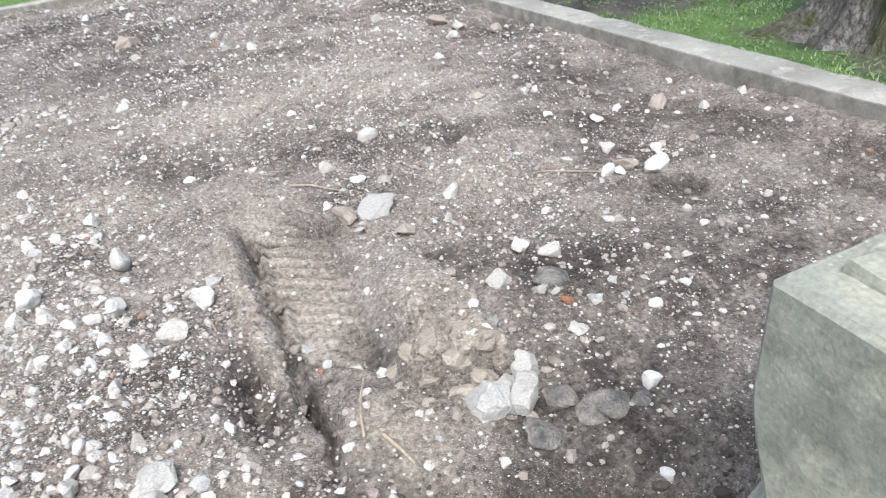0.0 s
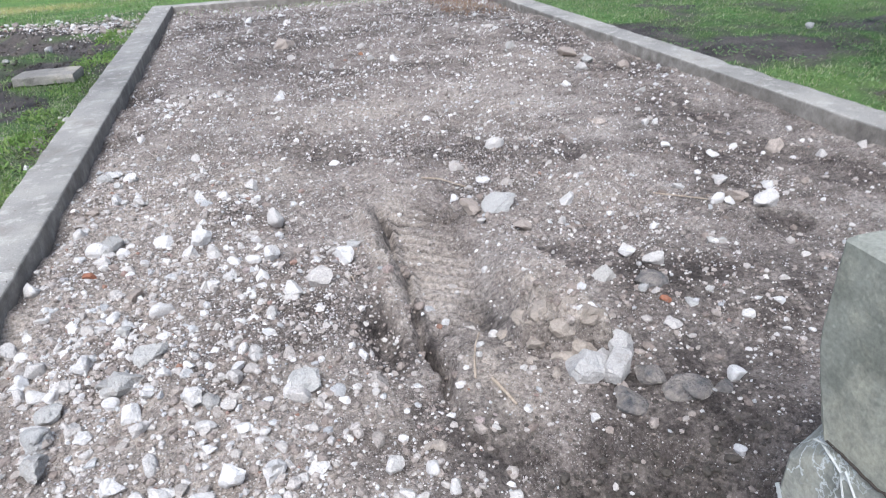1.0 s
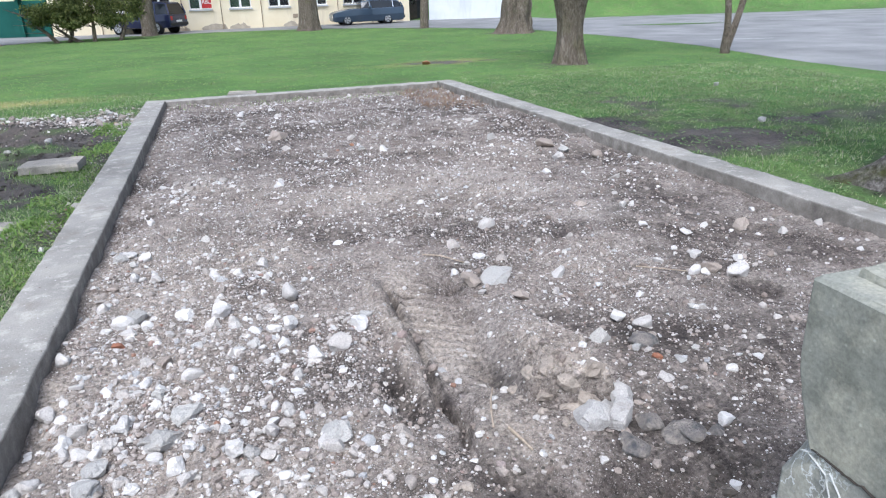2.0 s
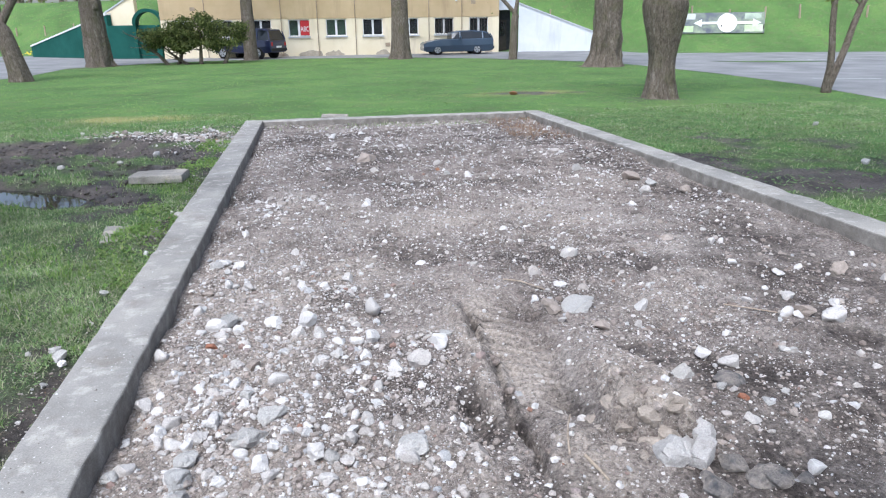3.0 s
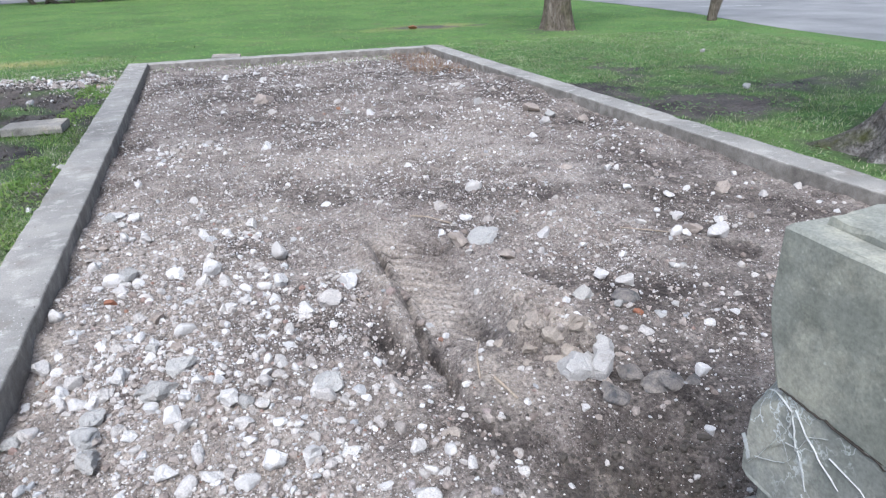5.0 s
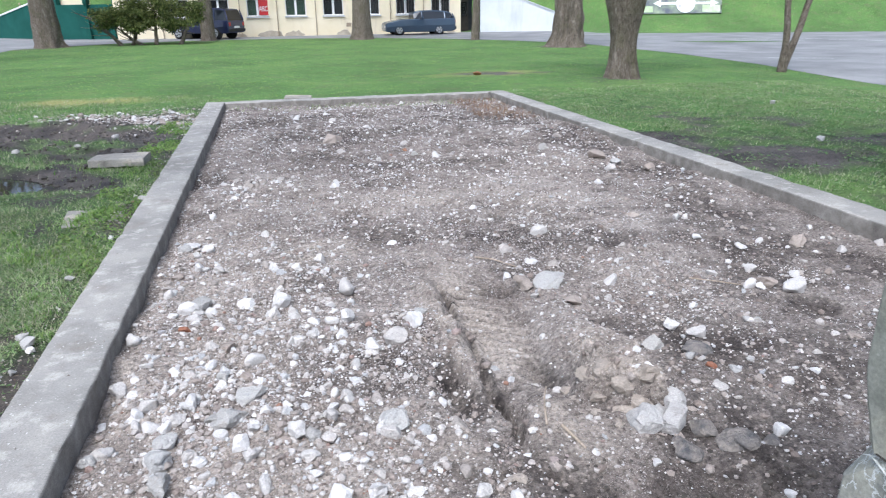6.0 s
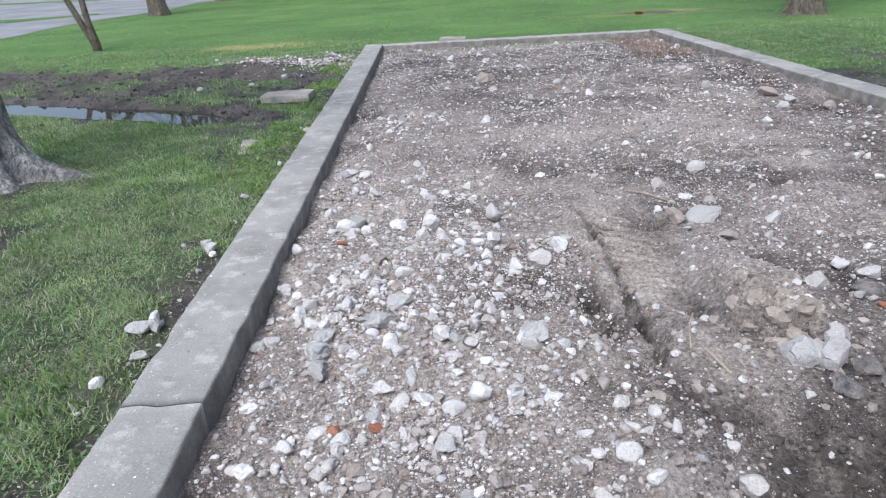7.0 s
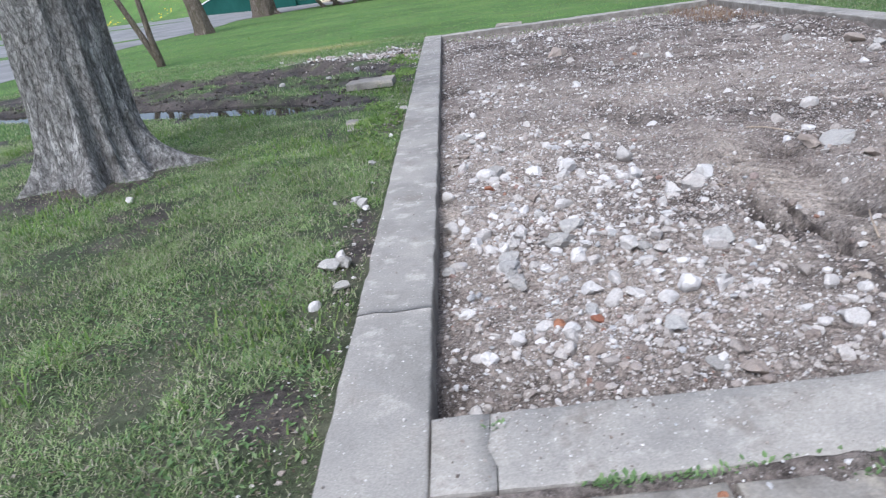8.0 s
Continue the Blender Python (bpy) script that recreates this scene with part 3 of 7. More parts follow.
def damp_and_shade(x, y):
    """Fresh damp earth turned up, plus shade painted along rut and tread grooves: 0 none, up to 1."""
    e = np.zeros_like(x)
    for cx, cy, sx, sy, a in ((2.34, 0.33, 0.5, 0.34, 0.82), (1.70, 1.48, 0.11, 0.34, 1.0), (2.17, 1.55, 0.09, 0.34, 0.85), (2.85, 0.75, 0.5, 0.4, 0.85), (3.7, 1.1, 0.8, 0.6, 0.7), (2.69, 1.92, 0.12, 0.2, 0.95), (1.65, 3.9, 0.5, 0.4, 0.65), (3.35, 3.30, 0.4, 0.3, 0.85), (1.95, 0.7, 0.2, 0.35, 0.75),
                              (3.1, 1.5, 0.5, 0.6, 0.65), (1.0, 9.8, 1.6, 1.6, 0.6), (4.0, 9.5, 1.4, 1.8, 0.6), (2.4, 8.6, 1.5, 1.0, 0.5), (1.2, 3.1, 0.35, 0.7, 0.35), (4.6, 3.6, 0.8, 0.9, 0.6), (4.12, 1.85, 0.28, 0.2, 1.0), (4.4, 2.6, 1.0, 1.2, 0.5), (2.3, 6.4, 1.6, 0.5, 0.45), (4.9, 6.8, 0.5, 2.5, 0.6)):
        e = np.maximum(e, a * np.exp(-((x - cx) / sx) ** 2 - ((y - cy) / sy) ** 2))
    # Shade of the rut and of each tread groove, painted as dark soil.
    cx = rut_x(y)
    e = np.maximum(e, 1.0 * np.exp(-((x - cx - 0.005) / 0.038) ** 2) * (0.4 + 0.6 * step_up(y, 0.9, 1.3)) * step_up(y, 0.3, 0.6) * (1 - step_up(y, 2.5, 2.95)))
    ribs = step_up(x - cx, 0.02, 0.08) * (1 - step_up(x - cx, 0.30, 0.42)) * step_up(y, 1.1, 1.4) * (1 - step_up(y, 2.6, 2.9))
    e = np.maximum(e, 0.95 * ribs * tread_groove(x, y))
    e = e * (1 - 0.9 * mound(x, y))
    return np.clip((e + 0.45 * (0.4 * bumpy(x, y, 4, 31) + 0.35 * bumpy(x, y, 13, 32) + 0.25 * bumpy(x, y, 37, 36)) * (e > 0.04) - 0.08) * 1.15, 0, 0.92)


def dry_soil(x, y):
    """Where a pale dry crust of crushed mortar lies on the soil."""
    e = np.zeros_like(x)
    for cx, cy, sx, sy, a in ((2.03, 2.25, 0.2, 0.8, 1.15), (1.79, 2.2, 0.06, 0.7, 1.1), (2.08, 0.95, 0.2, 0.3, 0.8), (2.22, 0.38, 0.16, 0.14, 0.5), (2.3, 4.8, 0.9, 0.4, 0.75), (1.2, 3.6, 0.6, 0.5, 0.65), (0.2, 1.9, 0.35, 0.6, 0.95), (0.7, 0.9, 0.8, 0.7, 0.8), (3.0, 4.4, 0.8, 0.5, 0.5),
                              (1.0, 5.2, 0.7, 0.5, 0.6), (0.5, 3.2, 0.6, 1.6, 0.75), (3.2, 2.7, 0.4, 0.4, 0.5), (1.6, 0.9, 0.2, 0.4, 0.5), (4.0, 6.0, 1.0, 0.6, 0.35), (0.6, 2.2, 0.6, 0.6, 0.8)):
        e = np.maximum(e, a * np.exp(-((x - cx) / sx) ** 2 - ((y - cy) / sy) ** 2))
    # Pale crust stays out of the grooves, so their painted shade shows.
    e = e * (1 - 0.95 * tread_groove(x, y) * (x > 1.88) * (x < 2.36) * (y > 1.05) * (y < 2.85))
    e = np.maximum(e, 1.0 * mound(x, y))
    return np.clip((e + 0.45 * (0.4 * bumpy(x, y, 4, 34) + 0.35 * bumpy(x, y, 13, 35) + 0.25 * bumpy(x, y, 37, 37)) * (e > 0.04) - 0.1) * 1.1, 0, 0.9)


# ---- ground ----
def grid_sheet(name, xs, ys, height, material):
    X, Y = np.meshgrid(xs, ys)
    V = np.stack([X, Y, height(X, Y)], -1).reshape(-1, 3)
    nx, ny = len(xs), len(ys)
    i = (np.arange(ny - 1)[:, None] * nx + np.arange(nx - 1)[None]).ravel()
    F = np.stack([i, i + 1, i + nx + 1, i + nx], 1)
    return new(name, mesh_of(name, V, F, material, True))


def spread(*runs):
    out = []
    for a, b, s in runs:
        out.extend(np.arange(a, b - 1e-6, s))
    return np.array(out + [runs[-1][1]])


ground = grid_sheet("ground", spread((-900, -100, 100), (-100, -20, 5), (-20, -9, 0.5), (-9, -5, 0.12), (-5, 0, 0.06), (0, 5.0, 0.4), (5.0, 8.5, 0.07), (8.5, 20, 0.4), (20, 60, 1.2), (60, 100, 5), (100, 900, 100)),
                    spread((-900, -100, 100), (-100, -10, 6), (-10, -2, 0.4), (-2, 12.6, 0.07), (12.6, 20, 0.25), (20, 80, 0.8), (80, 120, 5), (120, 900, 100)), ground_z, M_LAWN)
co = np.empty(len(ground.data.vertices) * 3, np.float32)
ground.data.vertices.foreach_get("co", co)
co = co.reshape(-1, 3)
ground.data.attributes.new("bare", "FLOAT", "POINT").data.foreach_set("value", np.maximum(earth(co[:, 0], co[:, 1]), (0.72 - 0.4 * step_up(co[:, 1] + 0.4 * bumpy(co[:, 0], co[:, 1], 1.5, 77), 1.5, 5.0)) * step_up(co[:, 0], -8.0, -5.0) * (1 - step_up(co[:, 0], -0.3, 1.8)) * step_up(co[:, 1], -7.0, -2.5) * (1 - step_up(co[:, 1], 6.0, 8.5))).astype(np.float32))
yellow = np.exp(-((co[:, 0] + 3.0) / 1.3) ** 2 - ((co[:, 1] - 14.1) / 0.45) ** 2) + 0.8 * np.exp(-((co[:, 0] - 6.6) / 1.5) ** 2 - ((co[:, 1] - 17.2) / 0.5) ** 2)
ground.data.attributes.new("dry", "FLOAT", "POINT").data.foreach_set("value", np.clip(yellow + 0.35 * bumpy(co[:, 0], co[:, 1], 2.1, 78) * (yellow > 0.05), 0, 0.85).astype(np.float32))
tagged(ground, "short spring lawn with mud ruts and a grass rampart", "ground", kind="structure")

xs, ys = spread((-0.06, 1.55, 0.02), (1.55, 2.68, 0.0105), (2.68, 3.4, 0.02), (3.4, 5.7, 0.032)), spread((-0.08, 1.0, 0.018), (1.0, 2.9, 0.009), (2.9, 3.2, 0.018), (3.2, 7, 0.035), (7, 12.1, 0.06))
bed = grid_sheet("rubble_bed", xs, ys, bed_z, M_SOIL)
co = np.empty(len(bed.data.vertices) * 3, np.float32)
bed.data.vertices.foreach_get("co", co)
co = co.reshape(-1, 3)
bed.data.attributes.new("damp_shade", "FLOAT", "POINT").data.foreach_set("value", damp_and_shade(co[:, 0], co[:, 1]).astype(np.float32))
bed.data.attributes.new("dry", "FLOAT", "POINT").data.foreach_set("value", dry_soil(co[:, 0], co[:, 1]).astype(np.float32))
tagged(bed, "dusty brown rubble soil with a tyre rut", "soil", kind="structure")

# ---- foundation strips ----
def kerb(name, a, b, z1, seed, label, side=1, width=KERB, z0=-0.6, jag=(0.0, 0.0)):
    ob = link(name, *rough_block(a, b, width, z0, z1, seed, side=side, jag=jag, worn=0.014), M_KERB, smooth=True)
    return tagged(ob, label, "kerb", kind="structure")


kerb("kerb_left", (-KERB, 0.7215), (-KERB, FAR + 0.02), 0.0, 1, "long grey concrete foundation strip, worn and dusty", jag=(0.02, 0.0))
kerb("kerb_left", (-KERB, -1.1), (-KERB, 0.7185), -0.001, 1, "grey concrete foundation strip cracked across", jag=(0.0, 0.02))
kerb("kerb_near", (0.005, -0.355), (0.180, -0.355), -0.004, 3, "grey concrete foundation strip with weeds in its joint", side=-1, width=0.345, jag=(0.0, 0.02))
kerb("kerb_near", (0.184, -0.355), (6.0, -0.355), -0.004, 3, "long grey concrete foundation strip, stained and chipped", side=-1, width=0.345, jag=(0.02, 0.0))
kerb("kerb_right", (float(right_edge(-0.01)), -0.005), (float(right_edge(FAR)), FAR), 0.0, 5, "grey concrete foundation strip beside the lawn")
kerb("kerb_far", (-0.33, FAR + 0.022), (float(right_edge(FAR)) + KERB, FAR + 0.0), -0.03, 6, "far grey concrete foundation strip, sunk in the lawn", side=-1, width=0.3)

# ---- pillar ----
def pillar():
    thing = empty("concrete_pillar", pose(2.46, 0.0, -0.02))
    w, d = 0.72, 0.72

    def tower(name, levels, seed, material=M_PILLAR, label="", fine=14):
        """A stack of rectangles (z, inset, cut corner), with uneven faces."""
        verts, faces = [], []
        ring = None
        for z, inset, cut in levels:
            x0, x1, y0, y1 = inset, w - inset, -d + inset, -inset
            outline = [(x0, y0), (x0, y1 - cut), (x0 + cut * 0.45, y1 - cut * 0.4), (x0 + cut, y1), (x1, y1), (x1, y0)]
            pts = []
            for (ax, ay), (bx, by), n in zip(outline, outline[1:] + outline[:1], (fine, 1, 1, fine, fine, fine)):
                pts += [(ax + (bx - ax) * k / n, ay + (by - ay) * k / n) for k in range(n)]
            ring = len(pts)
            for px, py in pts:
                q = Vector((px, py, z))
                verts.append(q + noise.noise_vector(q * 6 + Vector((seed, 0, 0))) * 0.004 + noise.noise_vector(q * 27) * 0.002)
        for k in range(len(levels) - 1):
            for i in range(ring):
                j = (i + 1) % ring
                faces.append((k * ring + j, k * ring + i, (k + 1) * ring + i, (k + 1) * ring + j))
        top = (len(levels) - 1) * ring
        faces.append(tuple(reversed(range(top, top + ring))))
        faces.append(tuple(range(ring)))
        return link(name, verts, faces, material, thing, label)

    zs = [0.49 + 0.465 * k / 12 for k in range(13)]
    tower("shaft", [(z + 0.02, 0.0, 0.012 + 0.08 * max(0.0, 1 - (z - 0.49) / 0.26) ** 1.3) for z in zs] + [(0.985, 0.010, 0.02)], 3, label="grey-green concrete shaft with a chipped corner")
    tower("plinth", [(0.15, -0.004, 0.05)] + [(0.16 + 0.33 * k / 6, 0.0, 0.02 + 0.05 * max(0.0, k - 4)) for k in range(7)] + [(0.507, 0.002, 0.13)], 9, M_PLINTH, label="cracked plinth with white lime veins")
    tower("footing", [(-0.25, 0.05, 0.0), (0.0, 0.05, 0.0), (0.15, 0.05, 0.0)], 15, M_PLINTH)
    # broken cap stone
    verts, faces = [], []
    pts = [(0.095, -0.62), (0.09, -0.30), (0.10, -0.05), (0.30, -0.035), (0.63, -0.05), (0.63, -0.62)]
    dense = []
    for (ax, ay), (bx, by) in zip(pts, pts[1:] + pts[:1]):
        dense += [(ax + (bx - ax) * k / 10, ay + (by - ay) * k / 10) for k in range(10)]
    for z, s in ((0.97, 0.0), (1.000, 0.004), (1.012, 0.02)):
        for px, py in dense:
            q = Vector((px, py, z)) + (Vector((0.36, -0.33, z)) - Vector((px, py, z))) * s
            verts.append(q + noise.noise_vector(q * 16) * 0.012 * (z > 0.98))
    k = len(dense)
    for r in range(2):
        for i in range(k):
            j = (i + 1) % k
            faces.append((r * k + j, r * k + i, (r + 1) * k + i, (r + 1) * k + j))
    faces.append(tuple(reversed(range(2 * k, 3 * k))))
    link("cap_stone", verts, faces, M_PILLAR, thing, "broken pale cap stone")

    def vein(name, points, width, material, label, lift=0.004):
        """A thin ribbon on the face that looks along -x."""
        verts, faces = [], []
        for i, (y, z, s) in enumerate(points):
            wob = noise.noise(Vector((y * 30, z * 30, 2))) * 0.006
            verts += [(-lift * 0.5 - 0.003, y + wob - width * s * 0.5, z + width * s * 0.6), (-lift * 0.5 - 0.003, y + wob + width * s * 0.5, z - width * s * 0.6), (0.004, y + wob, z)]
            if i:
                b = i * 3
                faces += [(b - 3, b - 2, b + 1, b), (b - 2, b - 1, b + 2, b + 1), (b - 1, b - 3, b, b + 2)]
        return link(name, verts, faces, material, thing, label)

    line = lambda a, b, n, s0, s1, seed: [(a[0] + (b[0] - a[0]) * k / n + 0.008 * noise.noise(Vector((seed, k * 0.7, 0))), a[1] + (b[1] - a[1]) * k / n + 0.012 * noise.noise(Vector((k * 0.5, seed, 5))), s0 + (s1 - s0) * k / n) for k in range(n + 1)]
    vein("crack", line((-0.10, 0.515, 0), (-0.70, 0.50, 0), 40, 0.5, 1.3, 1.0), 0.0032, M_CRACK, "open dark crack")
    run = lambda pts: [(a[0] + (b[0] - a[0]) * k / 6, a[1] + (b[1] - a[1]) * k / 6, 0.6 + 0.5 * noise.noise(Vector((a[0] * 40, k * 0.8, 1)))) for a, b in zip(pts, pts[1:]) for k in range(6)]
    for pts, wide in (([(-0.045, 0.20), (-0.10, 0.30), (-0.16, 0.43), (-0.165, 0.495)], 0.006), ([(-0.165, 0.485), (-0.22, 0.432), (-0.27, 0.394), (-0.36, 0.34)], 0.004), ([(-0.09, 0.50), (-0.158, 0.472), (-0.18, 0.42), (-0.20, 0.35)], 0.004),
                      ([(-0.10, 0.30), (-0.157, 0.364), (-0.203, 0.376), (-0.225, 0.43)], 0.005), ([(-0.227, 0.436), (-0.29, 0.475)], 0.003), ([(-0.06, 0.24), (-0.12, 0.27), (-0.17, 0.30), (-0.20, 0.35)], 0.005), ([(-0.03, 0.44), (-0.07, 0.49), (-0.13, 0.52)], 0.009),
                      ([(-0.20, 0.37), (-0.235, 0.31), (-0.26, 0.26)], 0.008), ([(-0.30, 0.42), (-0.40, 0.40), (-0.52, 0.33)], 0.003)):
        vein("lime_vein", run(pts), wide * 0.42, M_PALE, "white lime vein")
    for y0, z0, y1, z1, wide in ((-0.004, 0.285, -0.05, 0.21, 0.026), (-0.215, 0.345, -0.24, 0.30, 0.018), (-0.245, 0.25, -0.27, 0.22, 0.012)):
        vein("lime_bloom", run([(y0, z0), (0.5 * (y0 + y1), 0.5 * (z0 + z1)), (y1, z1)]), wide * 0.7, M_PALE, "crusted white lime bloom", 0.002)
    return tagged(thing, "weathered grey-green concrete pillar, cracked across its plinth", "pillar")


pillar()

# ---- stones ----
ICO_V, ICO_F = [], []
_b = bmesh.new()
bmesh.ops.create_icosphere(_b, subdivisions=1, radius=1.0)
ICO_V, ICO_F = np.array([v.co[:] for v in _b.verts]), np.array([[v.index for v in f.verts] for f in _b.faces])
_b.free()


def chunk_mesh(name, material, seed, flat=0.65, cuts=11, soft=0, rough=1.0):
    """A broken lump: a ball cut by planes, with eased, pitted faces."""
    rng = random.Random(seed)
    bm = bmesh.new()
    bmesh.ops.create_icosphere(bm, subdivisions=3, radius=1.0)
    planes = []
    for _ in range(cuts):
        v = Vector((rng.gauss(0, 1), rng.gauss(0, 1), rng.gauss(0, 0.8))).normalized()
        planes.append((v, rng.uniform(0.38, 0.72)))
    for v in bm.verts:
        for nrm, dist in planes:
            over = v.co.dot(nrm) - dist
            if over > 0:
                v.co -= nrm * over * 0.93
    sx, sy = rng.uniform(0.8, 1.15), rng.uniform(0.7, 1.0)
    for v in bm.verts:
        v.co += noise.noise_vector(v.co * 2.3 + Vector((seed, 0, 0))) * 0.10 * rough + noise.noise_vector(v.co * 6 + Vector((0, seed, 0))) * 0.07 * rough
        v.co = Vector((v.co.x * sx, v.co.y * sy, v.co.z * flat))
    for _ in range(soft):
        bmesh.ops.smooth_vert(bm, verts=bm.verts[:], factor=0.5, use_axis_x=True, use_axis_y=True, use_axis_z=True)
    me = bpy.data.meshes.new(name)
    bm.to_mesh(me)
    bm.free()
    me.materials.append(material)
    if soft:
        me.polygons.foreach_set("use_smooth", [True] * len(me.polygons))
    return me


def lay_stones(places, shapes, name, label, category, group, sink=0.30):
    for k, (x, y, size) in enumerate(places):
        me = shapes[k % len(shapes)]
        ob = new(name, me)
        r = size * 0.82
        ob.matrix_world = Matrix.Translation((x, y, float(bed_z(x, y)) + r * 0.42 * (1 - sink) - 0.004)) @ Euler((rnd.uniform(-0.35, 0.35), rnd.uniform(-0.35, 0.35), rnd.uniform(0, 6.28))).to_matrix().to_4x4() @ Matrix.Diagonal((r, r, r * (0.6 if size > 0.125 and name == "concrete_lump" else 1.0), 1))
        tagged(ob, label, category, group)


rnd = random.Random(5)
WHITES = [chunk_mesh("white_stone", M_WHITE, s, 0.55 + 0.1 * (s % 4), 13, s % 2) for s in range(12)]
GREYS = [chunk_mesh("concrete_lump", M_GREY, 30 + s, 0.5 + 0.08 * (s % 3), 11, 0) for s in range(7)]
TANS = [chunk_mesh("earthy_stone", M_TAN, 50 + s, 0.5, 11, 0) for s in range(5)]
BRICKS = [chunk_mesh("brick_shard", M_BRICK, 70 + s, 0.6, 9) for s in range(3)]
STONES_FRONT = [(1.78, 0.05, 0.05), (1.57, 0.14, 0.05), (1.93, 0.27, 0.08), (1.61, 0.29, 0.06), (1.37, 0.39, 0.05), (1.54, 0.41, 0.1), (2.76, 0.45, 0.05), (1.75, 0.52, 0.05), (1.42, 0.52, 0.05), (0.96, 0.55, 0.07), (0.53, 0.55, 0.06), (0.33, 0.56, 0.07), (0.77, 0.57, 0.05), (1.7, 0.63, 0.05), (1.58, 0.66, 0.06), (0.95, 0.69, 0.07), (1.34, 0.71, 0.06), (2.34, 0.72, 0.04), (1.19, 0.74, 0.09), (0.75, 0.74, 0.07), (0.84, 0.75, 0.07), (1.97, 0.76, 0.04), (1.05, 0.76, 0.08), (2.96, 0.77, 0.08), (0.67, 0.83, 0.08), (0.79, 0.89, 0.07)]
STONES_LEFT = [(1.47, 1.02, 0.04), (0.97, 1.03, 0.06), (0.73, 1.08, 0.06), (1.31, 1.08, 0.07), (2.89, 1.1, 0.07), (3.26, 1.1, 0.06), (1.28, 1.12, 0.07), (2.46, 1.13, 0.04), (0.52, 1.14, 0.05), (0.52, 1.16, 0.06), (0.92, 1.19, 0.08), (0.68, 1.21, 0.08), (0.47, 1.21, 0.07), (0.34, 1.22, 0.09), (1.07, 1.25, 0.06), (1.58, 1.29, 0.04), (0.74, 1.29, 0.06), (0.59, 1.31, 0.07), (1.21, 1.32, 0.04), (1.16, 1.35, 0.05), (2.95, 1.35, 0.04), (0.11, 1.36, 0.09), (0.8, 1.38, 0.05), (1.15, 1.41, 0.06), (0.88, 1.42, 0.05), (1.1, 1.45, 0.05), (0.35, 1.46, 0.06), (0.28, 1.48, 0.06)]
STONES_MID = [(0.39, 1.49, 0.08), (0.22, 1.5, 0.05), (0.45, 1.58, 0.08), (0.21, 1.58, 0.06), (0.04, 1.62, 0.04), (0.25, 1.64, 0.1), (3.13, 1.66, 0.1), (1.23, 1.7, 0.07), (3.04, 1.78, 0.1), (0.48, 1.86, 0.06), (0.08, 1.86, 0.08), (2.29, 1.86, 0.04), (1.33, 1.87, 0.1), (0.74, 1.93, 0.08), (1.48, 1.95, 0.11), (0.51, 1.96, 0.05), (1.25, 2, 0.04), (0.96, 2.06, 0.07), (4.11, 2.07, 0.14), (1.2, 2.1, 0.06), (1.04, 2.13, 0.08), (5.2, 2.14, 0.05), (1.62, 2.16, 0.10), (3.92, 2.16, 0.06), (0.49, 2.18, 0.07), (3.85, 2.18, 0.08), (2.89, 2.25, 0.05), (1.16, 2.29, 0.06)]
STONES_BEYOND = [(4.31, 2.31, 0.08), (1.06, 2.32, 0.06), (1.24, 2.35, 0.09), (0.06, 2.37, 0.08), (2.44, 2.38, 0.06), (4.07, 2.47, 0.09), (0.82, 2.5, 0.09), (0.94, 2.51, 0.07), (0.37, 2.56, 0.08), (0.24, 2.64, 0.06), (0.86, 2.65, 0.1), (5.35, 2.66, 0.07), (5.02, 2.67, 0.08), (0.31, 2.7, 0.1), (2.39, 2.77, 0.06), (1.29, 2.81, 0.11), (4.32, 2.91, 0.08), (2.53, 2.94, 0.05), (4.53, 2.97, 0.06), (0.17, 2.98, 0.07), (2.66, 3.04, 0.08), (4.06, 3.12, 0.08), (5.2, 3.22, 0.05), (0.99, 3.27, 0.07), (0.83, 3.33, 0.08), (0.46, 3.38, 0.08), (0.31, 3.41, 0.07)]
STONES_FAR = [(1.16, 3.44, 0.1), (2.92, 3.58, 0.1), (4.17, 3.58, 0.06), (4.27, 3.6, 0.05), (0.9, 3.62, 0.05), (0.8, 3.69, 0.05), (0.35, 3.83, 0.09), (0.83, 3.84, 0.05), (0.23, 3.94, 0.09), (3.68, 4.31, 0.05), (4.53, 5.54, 0.11), (2.08, 6.71, 0.07), (3.28, 11.81, 0.1)]
for places in (STONES_FRONT, STONES_LEFT, STONES_MID, STONES_BEYOND, STONES_FAR):
    lay_stones(places, WHITES, "white_stone", "pale broken limestone lying on the rubble soil", "stone", "white stones in the bed")
LUMPS = [(0.99, 0.27, 0.06), (0.92, 0.5, 0.08), (0.65, 0.7, 0.06), (0.38, 1.05, 0.1), (0.99, 1.14, 0.06), (1.32, 1.16, 0.13), (0.35, 1.19, 0.1), (3.05, 1.22, 0.05), (2.6, 1.28, 0.07), (3.21, 1.3, 0.04), (0.06, 1.33, 0.07), (0.36, 1.34, 0.09), (0.63, 1.4, 0.14), (2.92, 1.4, 0.05), (0.56, 1.44, 0.08), (0.72, 1.57, 0.11), (2.81, 1.57, 0.1), (3.6, 1.77, 0.05), (3.56, 1.8, 0.05), (0.58, 1.81, 0.06), (1.69, 2.33, 0.08), (2.62, 2.52, 0.17), (0.38, 2.74, 0.12), (0.27, 3.76, 0.06), (0.17, 3.85, 0.08), (4.71, 5.76, 0.11), (4.19, 6.72, 0.11), (2.54, 6.86, 0.08)]
lay_stones(LUMPS, GREYS, "concrete_lump", "broken grey concrete lump half sunk in soil", "rubble", "concrete lumps in the bed", 0.4)
